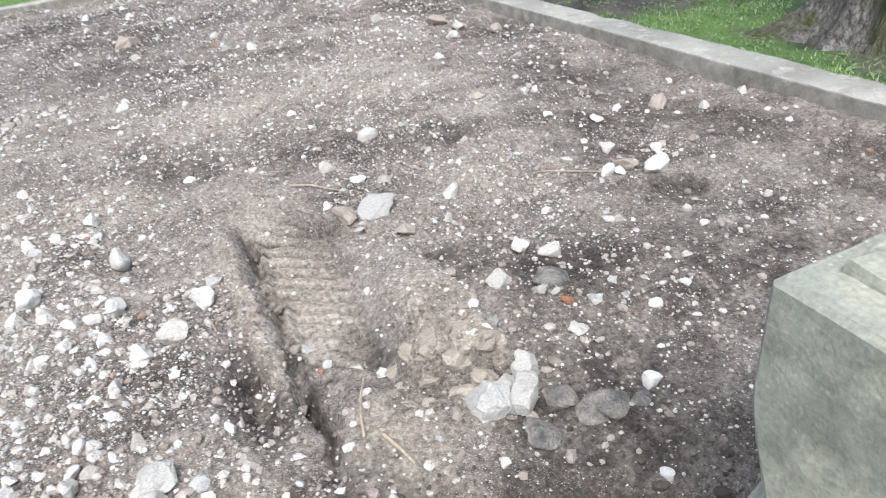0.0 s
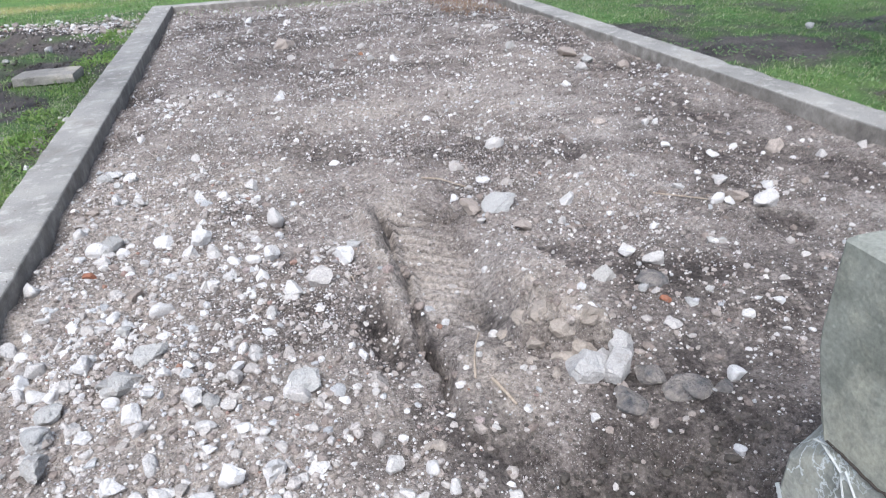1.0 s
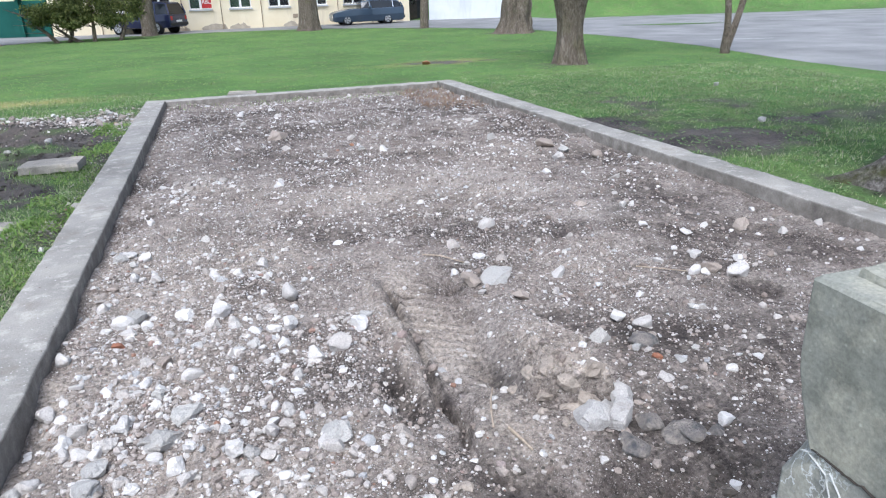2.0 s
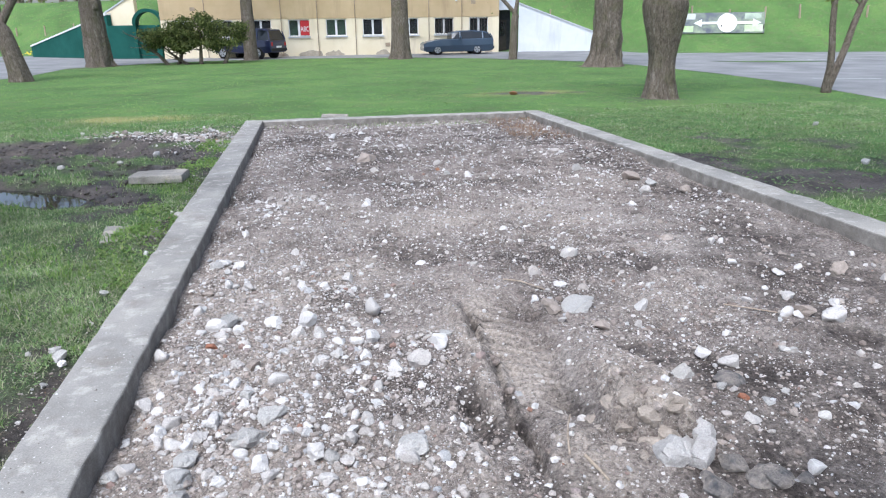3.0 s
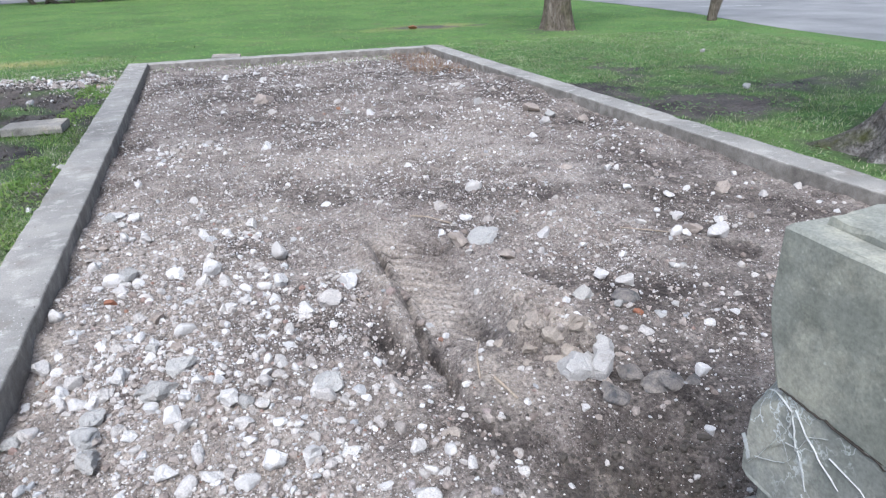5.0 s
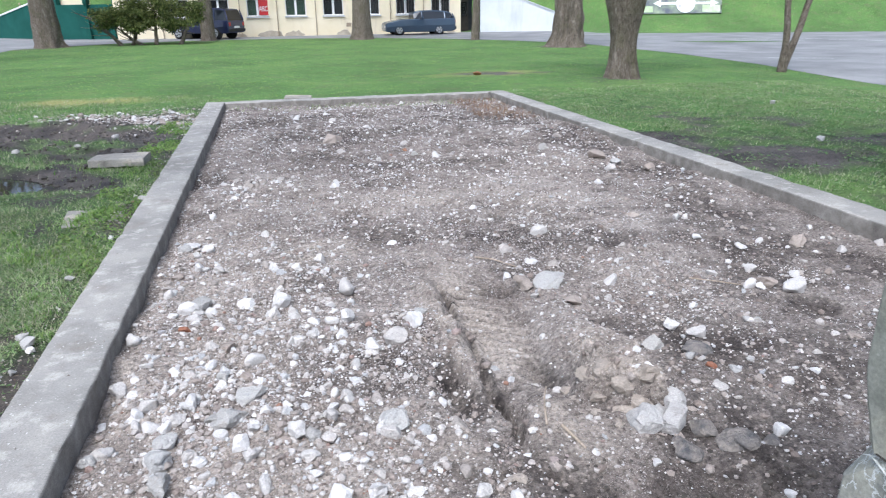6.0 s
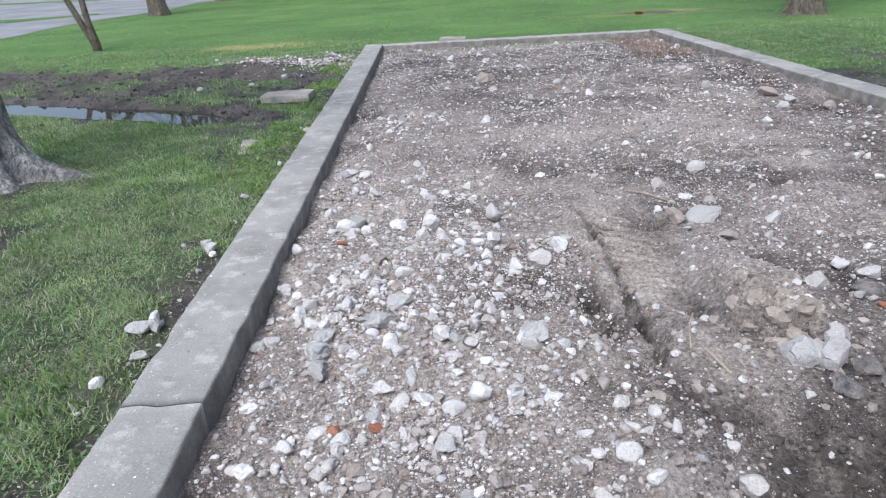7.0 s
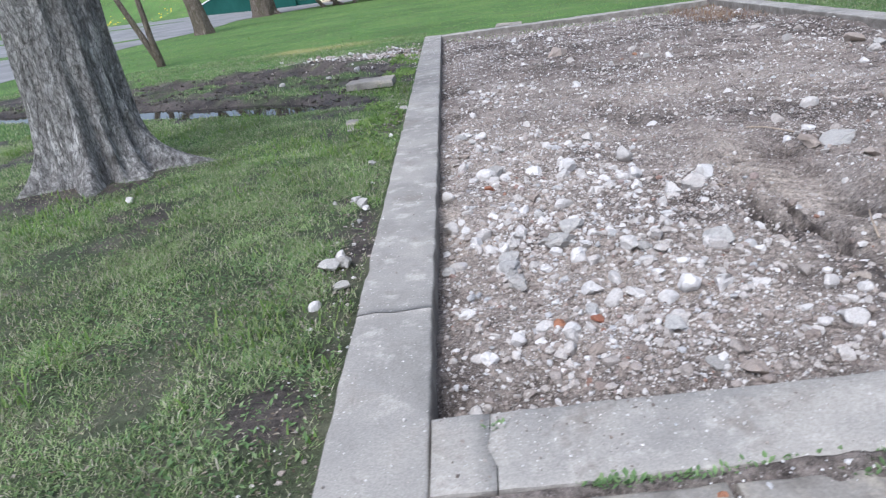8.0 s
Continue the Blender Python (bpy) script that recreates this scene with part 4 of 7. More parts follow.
lay_stones([(2.02, 0.17, 0.08), (1.1, 0.21, 0.08), (0.61, 0.4, 0.06), (0.44, 1.79, 0.05), (0.68, 1.8, 0.07), (0.59, 2.14, 0.08), (2.64, 2.25, 0.1), (4.54, 2.27, 0.07), (2.43, 2.55, 0.12), (4.75, 2.85, 0.13), (0.19, 3.3, 0.07), (3.86, 3.77, 0.09), (5, 5.46, 0.13), (4.63, 6.03, 0.18), (1.61, 8.06, 0.23), (3.98, 2.22, 0.12)], TANS, "earthy_stone", "pinkish earth-stained stone in the rubble", "stone", "earthy stones in the bed", 0.4)
lay_stones([(0.5, 0.62, 0.04), (0.65, 0.63, 0.05), (2.95, 1.27, 0.05), (0.33, 2.42, 0.06), (2.48, 7.16, 0.05)], BRICKS, "brick_shard", "small orange-red brick shard on the soil", "brick", "brick shards")

M_LUMP = plain("earth_caked_lump", (0.095, 0.095, 0.1), (0.33, 0.29, 0.25), 16, 0.92, 70, 1.0, 0.03)
ROCKS = [chunk_mesh("broken_rock", M_ROCK, 90 + s, 0.8, 16, 0, 0.9) for s in range(4)]
lay_stones([(2.41, 0.93, 0.15), (2.51, 0.90, 0.12), (2.60, 1.02, 0.12), (2.50, 0.99, 0.08)], ROCKS, "broken_rock", "jagged pale grey rock dug up by the track", "rock", "rocks by the hollow", 0.45)
SUNK = [chunk_mesh("sunken_slab", M_LUMP, 110 + s, 0.75, 7, 1, 1.5) for s in range(3)]
lay_stones([(2.52, 0.78, 0.13), (2.70, 0.75, 0.14), (2.80, 0.75, 0.13), (2.88, 0.71, 0.08), (2.97, 1.44, 0.15), (2.64, 0.88, 0.10)], SUNK, "concrete_lump", "earth-caked grey lump sunk in the hollow's edge", "rubble", "sunken lumps by the hollow", 0.95)
EARTHS = [chunk_mesh("earth_lump", M_EARTH, 130 + s, 0.6, 14, 0, 1.4) for s in range(4)]
lay_stones([(2.33, 1.04, 0.10), (2.26, 1.12, 0.09), (2.40, 1.01, 0.08), (2.19, 1.27, 0.08), (2.29, 0.97, 0.06), (2.22, 1.04, 0.06), (2.36, 0.96, 0.05), (2.17, 1.16, 0.05), (2.44, 1.06, 0.12), (2.37, 1.10, 0.12), (2.30, 1.17, 0.11), (2.48, 1.12, 0.13), (2.25, 1.22, 0.10), (2.42, 1.17, 0.11), (2.34, 1.25, 0.10), (2.03, 0.18, 0.15), (1.72, 0.72, 0.08), (1.86, 0.24, 0.06)], EARTHS, "earth_lump", "crumbling lump of dry brown earth", "earth", "earth lumps by the track", 1.55)


def scatter(name, xy, sizes, zfun, material, label, category, flat=(0.45, 0.85), sink=0.25, seed=1):
    """Many small broken stones as one mesh, bedded in a surface."""
    rng = np.random.RandomState(seed)
    n = len(sizes)
    k = len(ICO_V)
    V = np.repeat(ICO_V[None], n, 0) * (1 + rng.uniform(-0.28, 0.18, (n, k, 1)))
    V = V * np.stack([rng.uniform(0.75, 1.2, n), rng.uniform(0.65, 1.0, n), rng.uniform(*flat, n)], 1)[:, None]
    a, b = rng.uniform(0, 6.283, n), rng.normal(0, 0.3, n)
    ca, sa, cb, sb = np.cos(a)[:, None], np.sin(a)[:, None], np.cos(b)[:, None], np.sin(b)[:, None]
    y1, z1 = V[..., 1] * cb - V[..., 2] * sb, V[..., 1] * sb + V[..., 2] * cb
    x2, y2 = V[..., 0] * ca - y1 * sa, V[..., 0] * sa + y1 * ca
    V = np.stack([x2, y2, z1], -1) * (sizes / 2)[:, None, None]
    z = zfun(xy[:, 0], xy[:, 1]) + sizes * (0.28 - sink * 0.5)
    V = V + np.stack([xy[:, 0], xy[:, 1], z], 1)[:, None]
    F = (ICO_F[None] + (np.arange(n) * k)[:, None, None]).reshape(-1, 3)
    ob = new(name, mesh_of(name, V.reshape(-1, 3), F, material))
    return tagged(ob, label, category, kind="stuff")


def crumbs(name, xy, sizes, zfun, material, label, category, seed):
    """Grit past counting: each grain a crooked eight-sided splinter, half bedded."""
    g = np.random.RandomState(seed)
    n = len(sizes)
    O = np.array([[1, 0, 0], [0, 1, 0], [-1, 0, 0], [0, -1, 0], [0, 0, 1], [0, 0, -1]], float)
    T = np.array([[0, 1, 4], [1, 2, 4], [2, 3, 4], [3, 0, 4], [1, 0, 5], [2, 1, 5], [3, 2, 5], [0, 3, 5]])
    V = O[None] * g.uniform(0.55, 1.15, (n, 6, 1)) + g.normal(0, 0.16, (n, 6, 3))
    a = g.uniform(0, 6.283, n)
    c, d = np.cos(a)[:, None], np.sin(a)[:, None]
    V = np.stack([V[..., 0] * c - V[..., 1] * d, V[..., 0] * d + V[..., 1] * c, V[..., 2] * 0.75], -1) * (sizes / 2)[:, None, None]
    V = V + np.stack([xy[:, 0], xy[:, 1], zfun(xy[:, 0], xy[:, 1]) + sizes * 0.16], 1)[:, None]
    F = (T[None] + (np.arange(n) * 6)[:, None, None]).reshape(-1, 3)
    return tagged(new(name, mesh_of(name, V.reshape(-1, 3), F, material)), label, category, kind="stuff")


def scattered(count, x0, x1, y0, y1, dense, rng, smallest, largest, power=2.6):
    """Places by a density function, with sizes mostly small."""
    xy = np.empty((0, 2))
    while len(xy) < count:
        p = np.stack([rng.uniform(x0, x1, count * 2), rng.uniform(y0, y1, count * 2)], 1)
        xy = np.concatenate([xy, p[rng.rand(len(p)) < dense(p[:, 0], p[:, 1])]])
    xy = xy[:count]
    u = rng.rand(count)
    return xy, smallest * (1 - u * (1 - (smallest / largest) ** power)) ** (-1 / power)


def stony(x, y):
    """Where loose stone lies thick: the trodden heap near the left strip, thin in the tyre track."""
    d = 0.10 + 0.8 * np.exp(-((x - 0.75) / 0.95) ** 2 - ((y - 1.1) / 1.3) ** 2) + 0.25 * np.exp(-((x - 0.4) / 0.6) ** 2 - ((y - 3.0) / 1.2) ** 2)
    d = d + 0.14 * np.exp(-((x - 3.9) / 1.2) ** 2 - ((y - 2.2) / 1.6) ** 2)
    d = d * (0.45 + 0.9 * np.clip(0.5 + 0.8 * bumpy(x, y, 1.9, 41), 0, 1))
    track = (np.abs(x - 2.08) < 0.3) & (y > 1.0) & (y < 3.0)
    pit = np.exp(-((x - 2.3) / 0.5) ** 2 - ((y - 0.35) / 0.4) ** 2)
    return np.clip(d * np.where(track, 0.12, 1) * (1 - 0.92 * pit), 0, 1)


rng = np.random.RandomState(7)
xy, s = scattered(9500, 0.02, 3.6, 0.0, 4.2, stony, rng, 0.011, 0.055, 2.5)
scatter("gravel", xy, s, bed_z, M_GRAVEL, "loose pale gravel and crushed mortar over the soil", "gravel", seed=2)
xy, s = scattered(10000, 0.02, 5.4, 0.0, 11.9, lambda x, y: 0.6 * stony(x, y) + 0.12 * (1 - np.exp(-((x - 2.2) / 0.5) ** 2 - ((y - 0.6) / 0.6) ** 2)), rng, 0.012, 0.07, 2.4)
xy = xy[xy[:, 0] < right_edge(xy[:, 1]) - 0.03]
scatter("gravel", xy, s[:len(xy)], bed_z, M_GRAVEL, "scattered pale gravel across the whole bed", "gravel", seed=3)
xy, s = scattered(7000, 0.02, 5.2, 0.0, 8.0, lambda x, y: np.where((x > 1.92) & (x < 2.28) & (y > 1.2) & (y < 2.9), -9, 0.22) + 0.3 * np.clip(bumpy(x, y, 1.3, 43), 0, 1) + np.exp(-((x - 2.45) / 0.22) ** 2 - ((y - 1.4) / 0.45) ** 2) + 0.6 * np.exp(-((x - 1.78) / 0.08) ** 2) * (y > 0.5) * (y < 2.8) - 0.4 * np.exp(-((x - 2.3) / 0.6) ** 2 - ((y - 0.3) / 0.35) ** 2), rng, 0.012, 0.075, 2.3)
scatter("soil_clods", xy, s, bed_z, M_CLOD, "crumbly brown earth clods", "soil", sink=0.5, seed=4)


gritty = lambda x, y: (1 - damp_and_shade(x, y) * 0.85) * (0.25 + 0.75 * stony(x, y)) * np.clip(0.55 + 0.6 * bumpy(x, y, 3.7, 45) + 0.3 * bumpy(x, y, 11, 46), 0.05, 1) * (1 - 0.85 * ((np.abs(x - 2.08) < 0.26) & (y > 0.9) & (y < 2.9))) * (1 - 0.8 * mound(x, y))
xy, s = scattered(52000, 0.02, 4.6, 0.0, 5.0, gritty, rng, 0.005, 0.022, 2.2)
crumbs("grit", xy, s, bed_z, M_GRIT, "fine pale mortar grit strewn over the soil", "grit", 21)
xy, s = scattered(14000, 0.02, 5.4, 4.0, 11.9, lambda x, y: (x < right_edge(y) - 0.03) * np.clip(0.5 + 0.5 * bumpy(x, y, 1.6, 49) + 0.3 * bumpy(x, y, 7, 50), 0.04, 1), rng, 0.014, 0.06, 2.2)
crumbs("grit", xy, s, bed_z, M_GRIT, "scattered pale grit over the far soil", "grit", 22)
xy, s = scattered(420, -0.32, -0.01, -1.0, 11.8, lambda x, y: 0.15 + 0.85 * step_up(bumpy(x, y, 2.2, 51), 0.1, 0.6), rng, 0.005, 0.018, 2.2)
crumbs("grit", xy, s, lambda x, y: 0.0 * x, M_GRIT, "white crumbs lying on the concrete strip", "grit", 23)
xy, s = scattered(420, 0.02, 2.4, -0.34, -0.02, lambda x, y: 0.15 + 0.85 * step_up(bumpy(x, y, 2.2, 52), 0.0, 0.6), rng, 0.005, 0.018, 2.2)
crumbs("grit", xy, s, lambda x, y: 0.0 * x - 0.004, M_GRIT, "white crumbs lying on the concrete strip", "grit", 24)


def strew(name, xy, sizes, variants, zfun, label, category, seed, sink=0.3):
    """Loose stones past counting, each a copy of one of the lump shapes, joined."""
    g = np.random.RandomState(seed)
    shapes = []
    for s in variants:
        bm = bmesh.new()
        bmesh.ops.create_icosphere(bm, subdivisions=2, radius=1.0)
        r2 = random.Random(s)
        cuts = [(Vector((r2.gauss(0, 1), r2.gauss(0, 1), r2.gauss(0, 0.8))).normalized(), r2.uniform(0.4, 0.72)) for _ in range(10)]
        for v in bm.verts:
            for nrm, dist in cuts:
                over = v.co.dot(nrm) - dist
                if over > 0:
                    v.co -= nrm * over * 0.97
            v.co += noise.noise_vector(v.co * 3 + Vector((s, 0, 0))) * 0.07
            v.co.z *= 0.7
        shapes.append((np.array([v.co[:] for v in bm.verts]), np.array([[v.index for v in f.verts] for f in bm.faces])))
        bm.free()
    Vs, Fs, o = [], [], 0
    for i, (p, size) in enumerate(zip(xy, sizes)):
        V, F = shapes[i % len(shapes)]
        R = np.array(Euler((g.normal(0, 0.4), g.normal(0, 0.4), g.uniform(0, 6.283))).to_matrix())
        Vs.append((V * (size * 0.8)) @ R.T + [p[0], p[1], float(zfun(p[0], p[1])) + size * (0.32 - sink)])
        Fs.append(F + o)
        o += len(V)
    return tagged(new(name, mesh_of(name, np.concatenate(Vs), np.concatenate(Fs), M_RUBBLE)), label, category, kind="stuff")


M_RUBBLE = stone_material("loose_rubble", ((0.0, (0.33, 0.29, 0.255)), (0.35, (0.45, 0.41, 0.37)), (0.65, (0.56, 0.525, 0.485)), (0.88, (0.70, 0.675, 0.645)), (1.0, (0.4, 0.395, 0.385))))
M_LOOSE = stone_material("loose_stone", ((0.0, (0.33, 0.29, 0.255)), (0.35, (0.45, 0.41, 0.37)), (0.65, (0.56, 0.525, 0.485)), (0.88, (0.70, 0.675, 0.645)), (1.0, (0.4, 0.395, 0.385))), "object")
heap = lambda x, y: np.clip(np.exp(-((x - 0.8) / 0.75) ** 2 - ((y - 0.75) / 0.75) ** 2) + 0.9 * np.exp(-((x - 0.55) / 0.55) ** 2 - ((y - 2.6) / 1.3) ** 2) + 0.08 * np.exp(-((x - 4.0) / 0.7) ** 2 - ((y - 2.4) / 0.7) ** 2), 0, 1) * (0.35 + 0.65 * (bumpy(x, y, 2.6, 47) > -0.1))
xy, s = scattered(860, 0.06, 4.9, 0.05, 4.6, heap, rng, 0.022, 0.062, 2.6)
LOOSE = [chunk_mesh("loose_stone", M_LOOSE, 120 + k, 0.6 + 0.05 * (k % 4), 11, k % 2) for k in range(12)]
near = np.argsort(np.hypot(xy[:, 0] - 0.8, xy[:, 1]))
lay_stones([(float(xy[i, 0]), float(xy[i, 1]), float(s[i])) for i in near[:280]], LOOSE, "loose_stone", "small pale broken stone in the stony heap", "stone", "loose stones in the heap", 0.35)
xy, s = xy[near[280:]], s[near[280:]]
strew("loose_stones", xy, s, range(200, 214), bed_z, "loose pale broken stones heaped near the strips", "stones", 6)
xy, s = scattered(70, 0.15, 1.6, 4.6, 6.8, lambda x, y: np.exp(-((x - 0.65) / 0.35) ** 2 - ((y - 5.6) / 0.45) ** 2), rng, 0.03, 0.09, 2.2)
strew("loose_stones", xy, s, range(214, 220), bed_z, "pale stones heaped near the long strip", "stones", 8, 0.34)
xy, s = scattered(220, 0.1, 5.1, 2.5, 11.7, lambda x, y: 0.5 + 0.5 * bumpy(x, y, 1.1, 48), rng, 0.03, 0.12, 2.4)
strew("loose_stones", xy, s, range(220, 230), bed_z, "scattered broken stones over the far soil", "stones", 7, 0.36)
xy, s = scattered(700, 1.7, 3.0, 0.02, 0.8, lambda x, y: np.exp(-((x - 2.35) / 0.5) ** 2 - ((y - 0.3) / 0.3) ** 2), rng, 0.012, 0.07, 2.2)
scatter("damp_clods", xy, s, bed_z, M_MUD, "dark damp clods in the hollow by the pillar", "soil", sink=0.5, seed=14)


# ---- paving in front of the bed ----
def paving():
    thing = tagged(empty("pavement", pose(0, 0, 0)), "broken grey concrete paving slabs with weedy joints", "paving", kind="structure")
    edges = [(0.0, 0.28), (0.29, 0.78), (0.79, 1.18), (1.19, 2.02), (2.04, 3.3)]
    for k, (x0, x1) in enumerate(edges):
        for row, (y0, y1) in enumerate(((-1.02, -0.375), (-1.75, -1.04), (-2.6, -1.77))):
            jog = 0.12 * rnd.uniform(-1, 1)
            v, f = rough_block((x0 + 0.008, y0 + 0.01 + 0.01 * row), (x1 - 0.008, y0 + 0.012 + jog * 0.1), y1 - y0 - 0.02 - abs(jog) * 0.1, -0.3, -0.012 - 0.012 * rnd.random(), 20 + k * 3 + row, 0.008, 0.02, 0.06, side=-1)
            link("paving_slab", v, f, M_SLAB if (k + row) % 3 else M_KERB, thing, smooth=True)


paving()


def joint_z(x, y):
    """Soil that fills the joint before the strip and lies in patches over the broken slabs."""
    z = -0.05 + 0.036 * np.exp(-((y + 0.365) / 0.022) ** 2)
    patch = step_up(x, 0.5, 0.8) * np.exp(-((y + 0.56) / 0.16) ** 2) * (0.5 + 0.8 * bumpy(x, y, 4, 61)) + 0.9 * step_up(x, 0.75, 1.1) * np.exp(-((y + 0.41) / 0.05) ** 2)
    return z + 0.045 * np.clip(patch, 0, 1) + 0.007 * bumpy(x, y, 17, 62) + 0.004 * bumpy(x, y, 45, 63)


joint = grid_sheet("joint_soil", spread((0.02, 2.45, 0.016)), spread((-0.95, -0.335, 0.014)), joint_z, M_SOIL)
joint.data.attributes.new("damp_shade", "FLOAT", "POINT").data.foreach_set("value", np.full(len(joint.data.vertices), 0.45, np.float32))
tagged(joint, "dark soil and crumbs filling the joint before the strip", "soil", kind="structure")
xy, s = scattered(700, 0.3, 2.4, -0.85, -0.34, lambda x, y: step_up(x, 0.4, 0.9) * (0.25 + np.exp(-((y + 0.4) / 0.07) ** 2)), rng, 0.006, 0.04, 2.2)
crumbs("joint_grit", xy, s, lambda x, y: np.maximum(joint_z(x, y), -0.02), M_GRIT, "crumbs of stone and brick along the joint", "grit", 25)


def loose_slab(x, y, z, size, thick, turn, tilt, label):
    v, f = rough_block((-size[0] / 2, -size[1] / 2), (size[0] / 2, -size[1] / 2), size[1], -thick, 0.0, x * 3, 0.012, 0.015, 0.04, side=-1)
    ob = link("concrete_slab", v, f, M_SLAB)
    ob.matrix_world = pose(x, y, z, tilt[0], tilt[1], turn)
    return tagged(ob, label, "slab")


loose_slab(-0.92, 7.3, 0.005, (0.60, 0.46), 0.09, -2, (-2, 0), "pale broken concrete slab propped on the mud")
loose_slab(-0.72, 5.0, -0.085, (0.46, 0.5), 0.07, 8, (1, 2), "pale broken slab sunk in muddy grass")
loose_slab(1.0, 12.5, -0.08, (0.7, 0.3), 0.08, 4, (0, 1), "flat pale slab behind the far strip")
loose_slab(1.35, 12.42, -0.0, (0.5, 0.26), 0.12, -8, (3, 2), "rounded pale slab fragment on the far strip")

# stones on the lawn and on the strips
for k, (x, y, size) in enumerate([(-0.59, 1.50, 0.12), (-0.50, 1.53, 0.11), (-0.53, 1.60, 0.09), (-0.48, 1.27, 0.09), (-0.58, 1.04, 0.07), (-0.52, 2.51, 0.11), (-0.57, 2.60, 0.09), (-0.49, 2.44, 0.07), (-0.55, 3.5, 0.07),
                                  (-2.44, 3.24, 0.085), (-0.72, 2.6, 0.05), (-0.46, 4.4, 0.07), (-0.42, 5.6, 0.10), (-0.5, 2.2, 0.05), (-1.35, 9.2, 0.14), (-1.7, 8.6, 0.1), (-2.3, 8.1, 0.09), (7.9, 6.2, 0.16), (9.6, 9.3, 0.12)]):
    ob = new("lawn_stone", (GREYS + WHITES[:5])[(k * 5) % 12])
    r = size * 0.58
    ob.matrix_world = Matrix.Translation((x, y, float(ground_z(x, y)) + r * 0.4)) @ Euler((0.2, 0.1, k)).to_matrix().to_4x4() @ Matrix.Diagonal((r, r, r, 1))
    tagged(ob, "pale weathered stone lying in the grass", "stone", "stones on the lawn")
for k, (x, y, size) in enumerate([(2.28, -0.16, 0.05), (2.13, -0.30, 0.06), (-0.08, -0.02, 0.02), (-0.2, 0.45, 0.015), (0.9, -0.2, 0.015)]):
    ob = new("pebble", WHITES[(k + 3) % 12])
    ob.matrix_world = Matrix.Translation((x, y, size * 0.22)) @ Matrix.Diagonal((size / 2, size / 2, size / 2, 1))
    tagged(ob, "white pebble lying on the concrete strip", "stone", "pebbles on the strip")
rng = np.random.RandomState(17)
xy, s = scattered(1000, -4.6, -0.4, 9.3, 12.8, lambda x, y: np.exp(-((x + 1.5) / 1.5) ** 2 - ((y - 11.4 + 0.2 * (x + 1.7)) / 0.6) ** 2) * (0.3 + 0.7 * (bumpy(x, y, 2.5, 33) > 0)), rng, 0.02, 0.13, 2.4)
scatter("rubble", xy, s, ground_z, M_GRAVEL, "pale stony rubble along the muddy lawn edge", "rubble", seed=8)
xy, s = scattered(500, -2.6, -0.4, 9.0, 12.4, lambda x, y: np.exp(-((x + 0.9) / 0.8) ** 2 - ((y - 10.7) / 1.1) ** 2), rng, 0.02, 0.16, 2.3)
scatter("rubble", xy, s, ground_z, M_GRAVEL, "stones trodden into the dark mud by the strip", "rubble", seed=18)
xy, s = scattered(700, -0.62, -0.36, -0.3, 11.8, lambda x, y: 0.5 + 0.5 * bumpy(x, y, 1.1, 9), rng, 0.01, 0.05, 2.4)
scatter("grit", xy, s, ground_z, M_GRAVEL, "crumbled mortar along the strip's outer edge", "gravel", seed=9)
xy, s = scattered(9000, -3.4, -0.37, -1.2, 4.6, lambda x, y: np.clip(0.3 + 0.6 * bumpy(x, y, 3.3, 64) + 0.4 * bumpy(x, y, 9, 65), 0.05, 1), rng, 0.006, 0.02, 2.2)
crumbs("turf_crumbs", xy, s, ground_z, M_CLOD, "crumbs of dry earth between the grass", "soil", 26)
xy, s = scattered(3000, -8, -0.7, 6.0, 12.5, lambda x, y: earth(x, y) * 0.8, rng, 0.02, 0.11, 2.4)
scatter("mud_clods", xy, s, ground_z, M_MUD, "dark wet mud clods by the ruts", "mud", seed=10)


def tube(points, radii, sides=7, twist=0.0):
    """A tapered tube along points."""
    verts, faces = [], []
    for i, (p, r) in enumerate(zip(points, radii)):
        d = (points[min(i + 1, len(points) - 1)] - points[max(i - 1, 0)]).normalized()
        u = d.cross(Vector((0.31, 0.95, 0.07))).normalized()
        w = d.cross(u)
        for k in range(sides):
            a = 6.2832 * k / sides
            verts.append(p + (u * math.cos(a) + w * math.sin(a)) * r)
    for i in range(len(points) - 1):
        for k in range(sides):
            j = (k + 1) % sides
            faces.append((i * sides + k, i * sides + j, (i + 1) * sides + j, (i + 1) * sides + k))
    faces.append(tuple(reversed(range(sides))))
    faces.append(tuple(range((len(points) - 1) * sides, len(points) * sides)))
    return verts, faces


def twig(points, r, label):
    pts = [Vector((x, y, float(bed_z(x, y)) + h)) for x, y, h in points]
    ob = link("twig", *tube(pts, [r * (1 - 0.5 * i / len(pts)) for i in range(len(pts))], 6), M_TWIG)
    return tagged(ob, label, "twig", "twigs on the soil")


twig([(1.97, 1.00, 0.01), (1.99, 1.08, 0.03), (2.02, 1.16, 0.035), (2.06, 1.24, 0.045)], 0.006, "thin pale bent twig standing from the rut")
twig([(2.03, 0.98, 0.01), (2.06, 0.91, 0.012), (2.08, 0.84, 0.01)], 0.008, "short pale stick in the rut")
twig([(2.27, 3.16, 0.01), (2.38, 3.08, 0.02), (2.46, 2.98, 0.012), (2.54, 2.93, 0.01)], 0.007, "thin dry stick on the dusty soil")
twig([(3.62, 2.5, 0.01), (3.75, 2.36, 0.015), (3.9, 2.2, 0.01)], 0.006, "dry stick in the stony soil")
twig([(1.62, 1.98, 0.0), (1.625, 1.94, 0.02), (1.63, 1.88, 0.01)], 0.005, "short straw under a white stone")

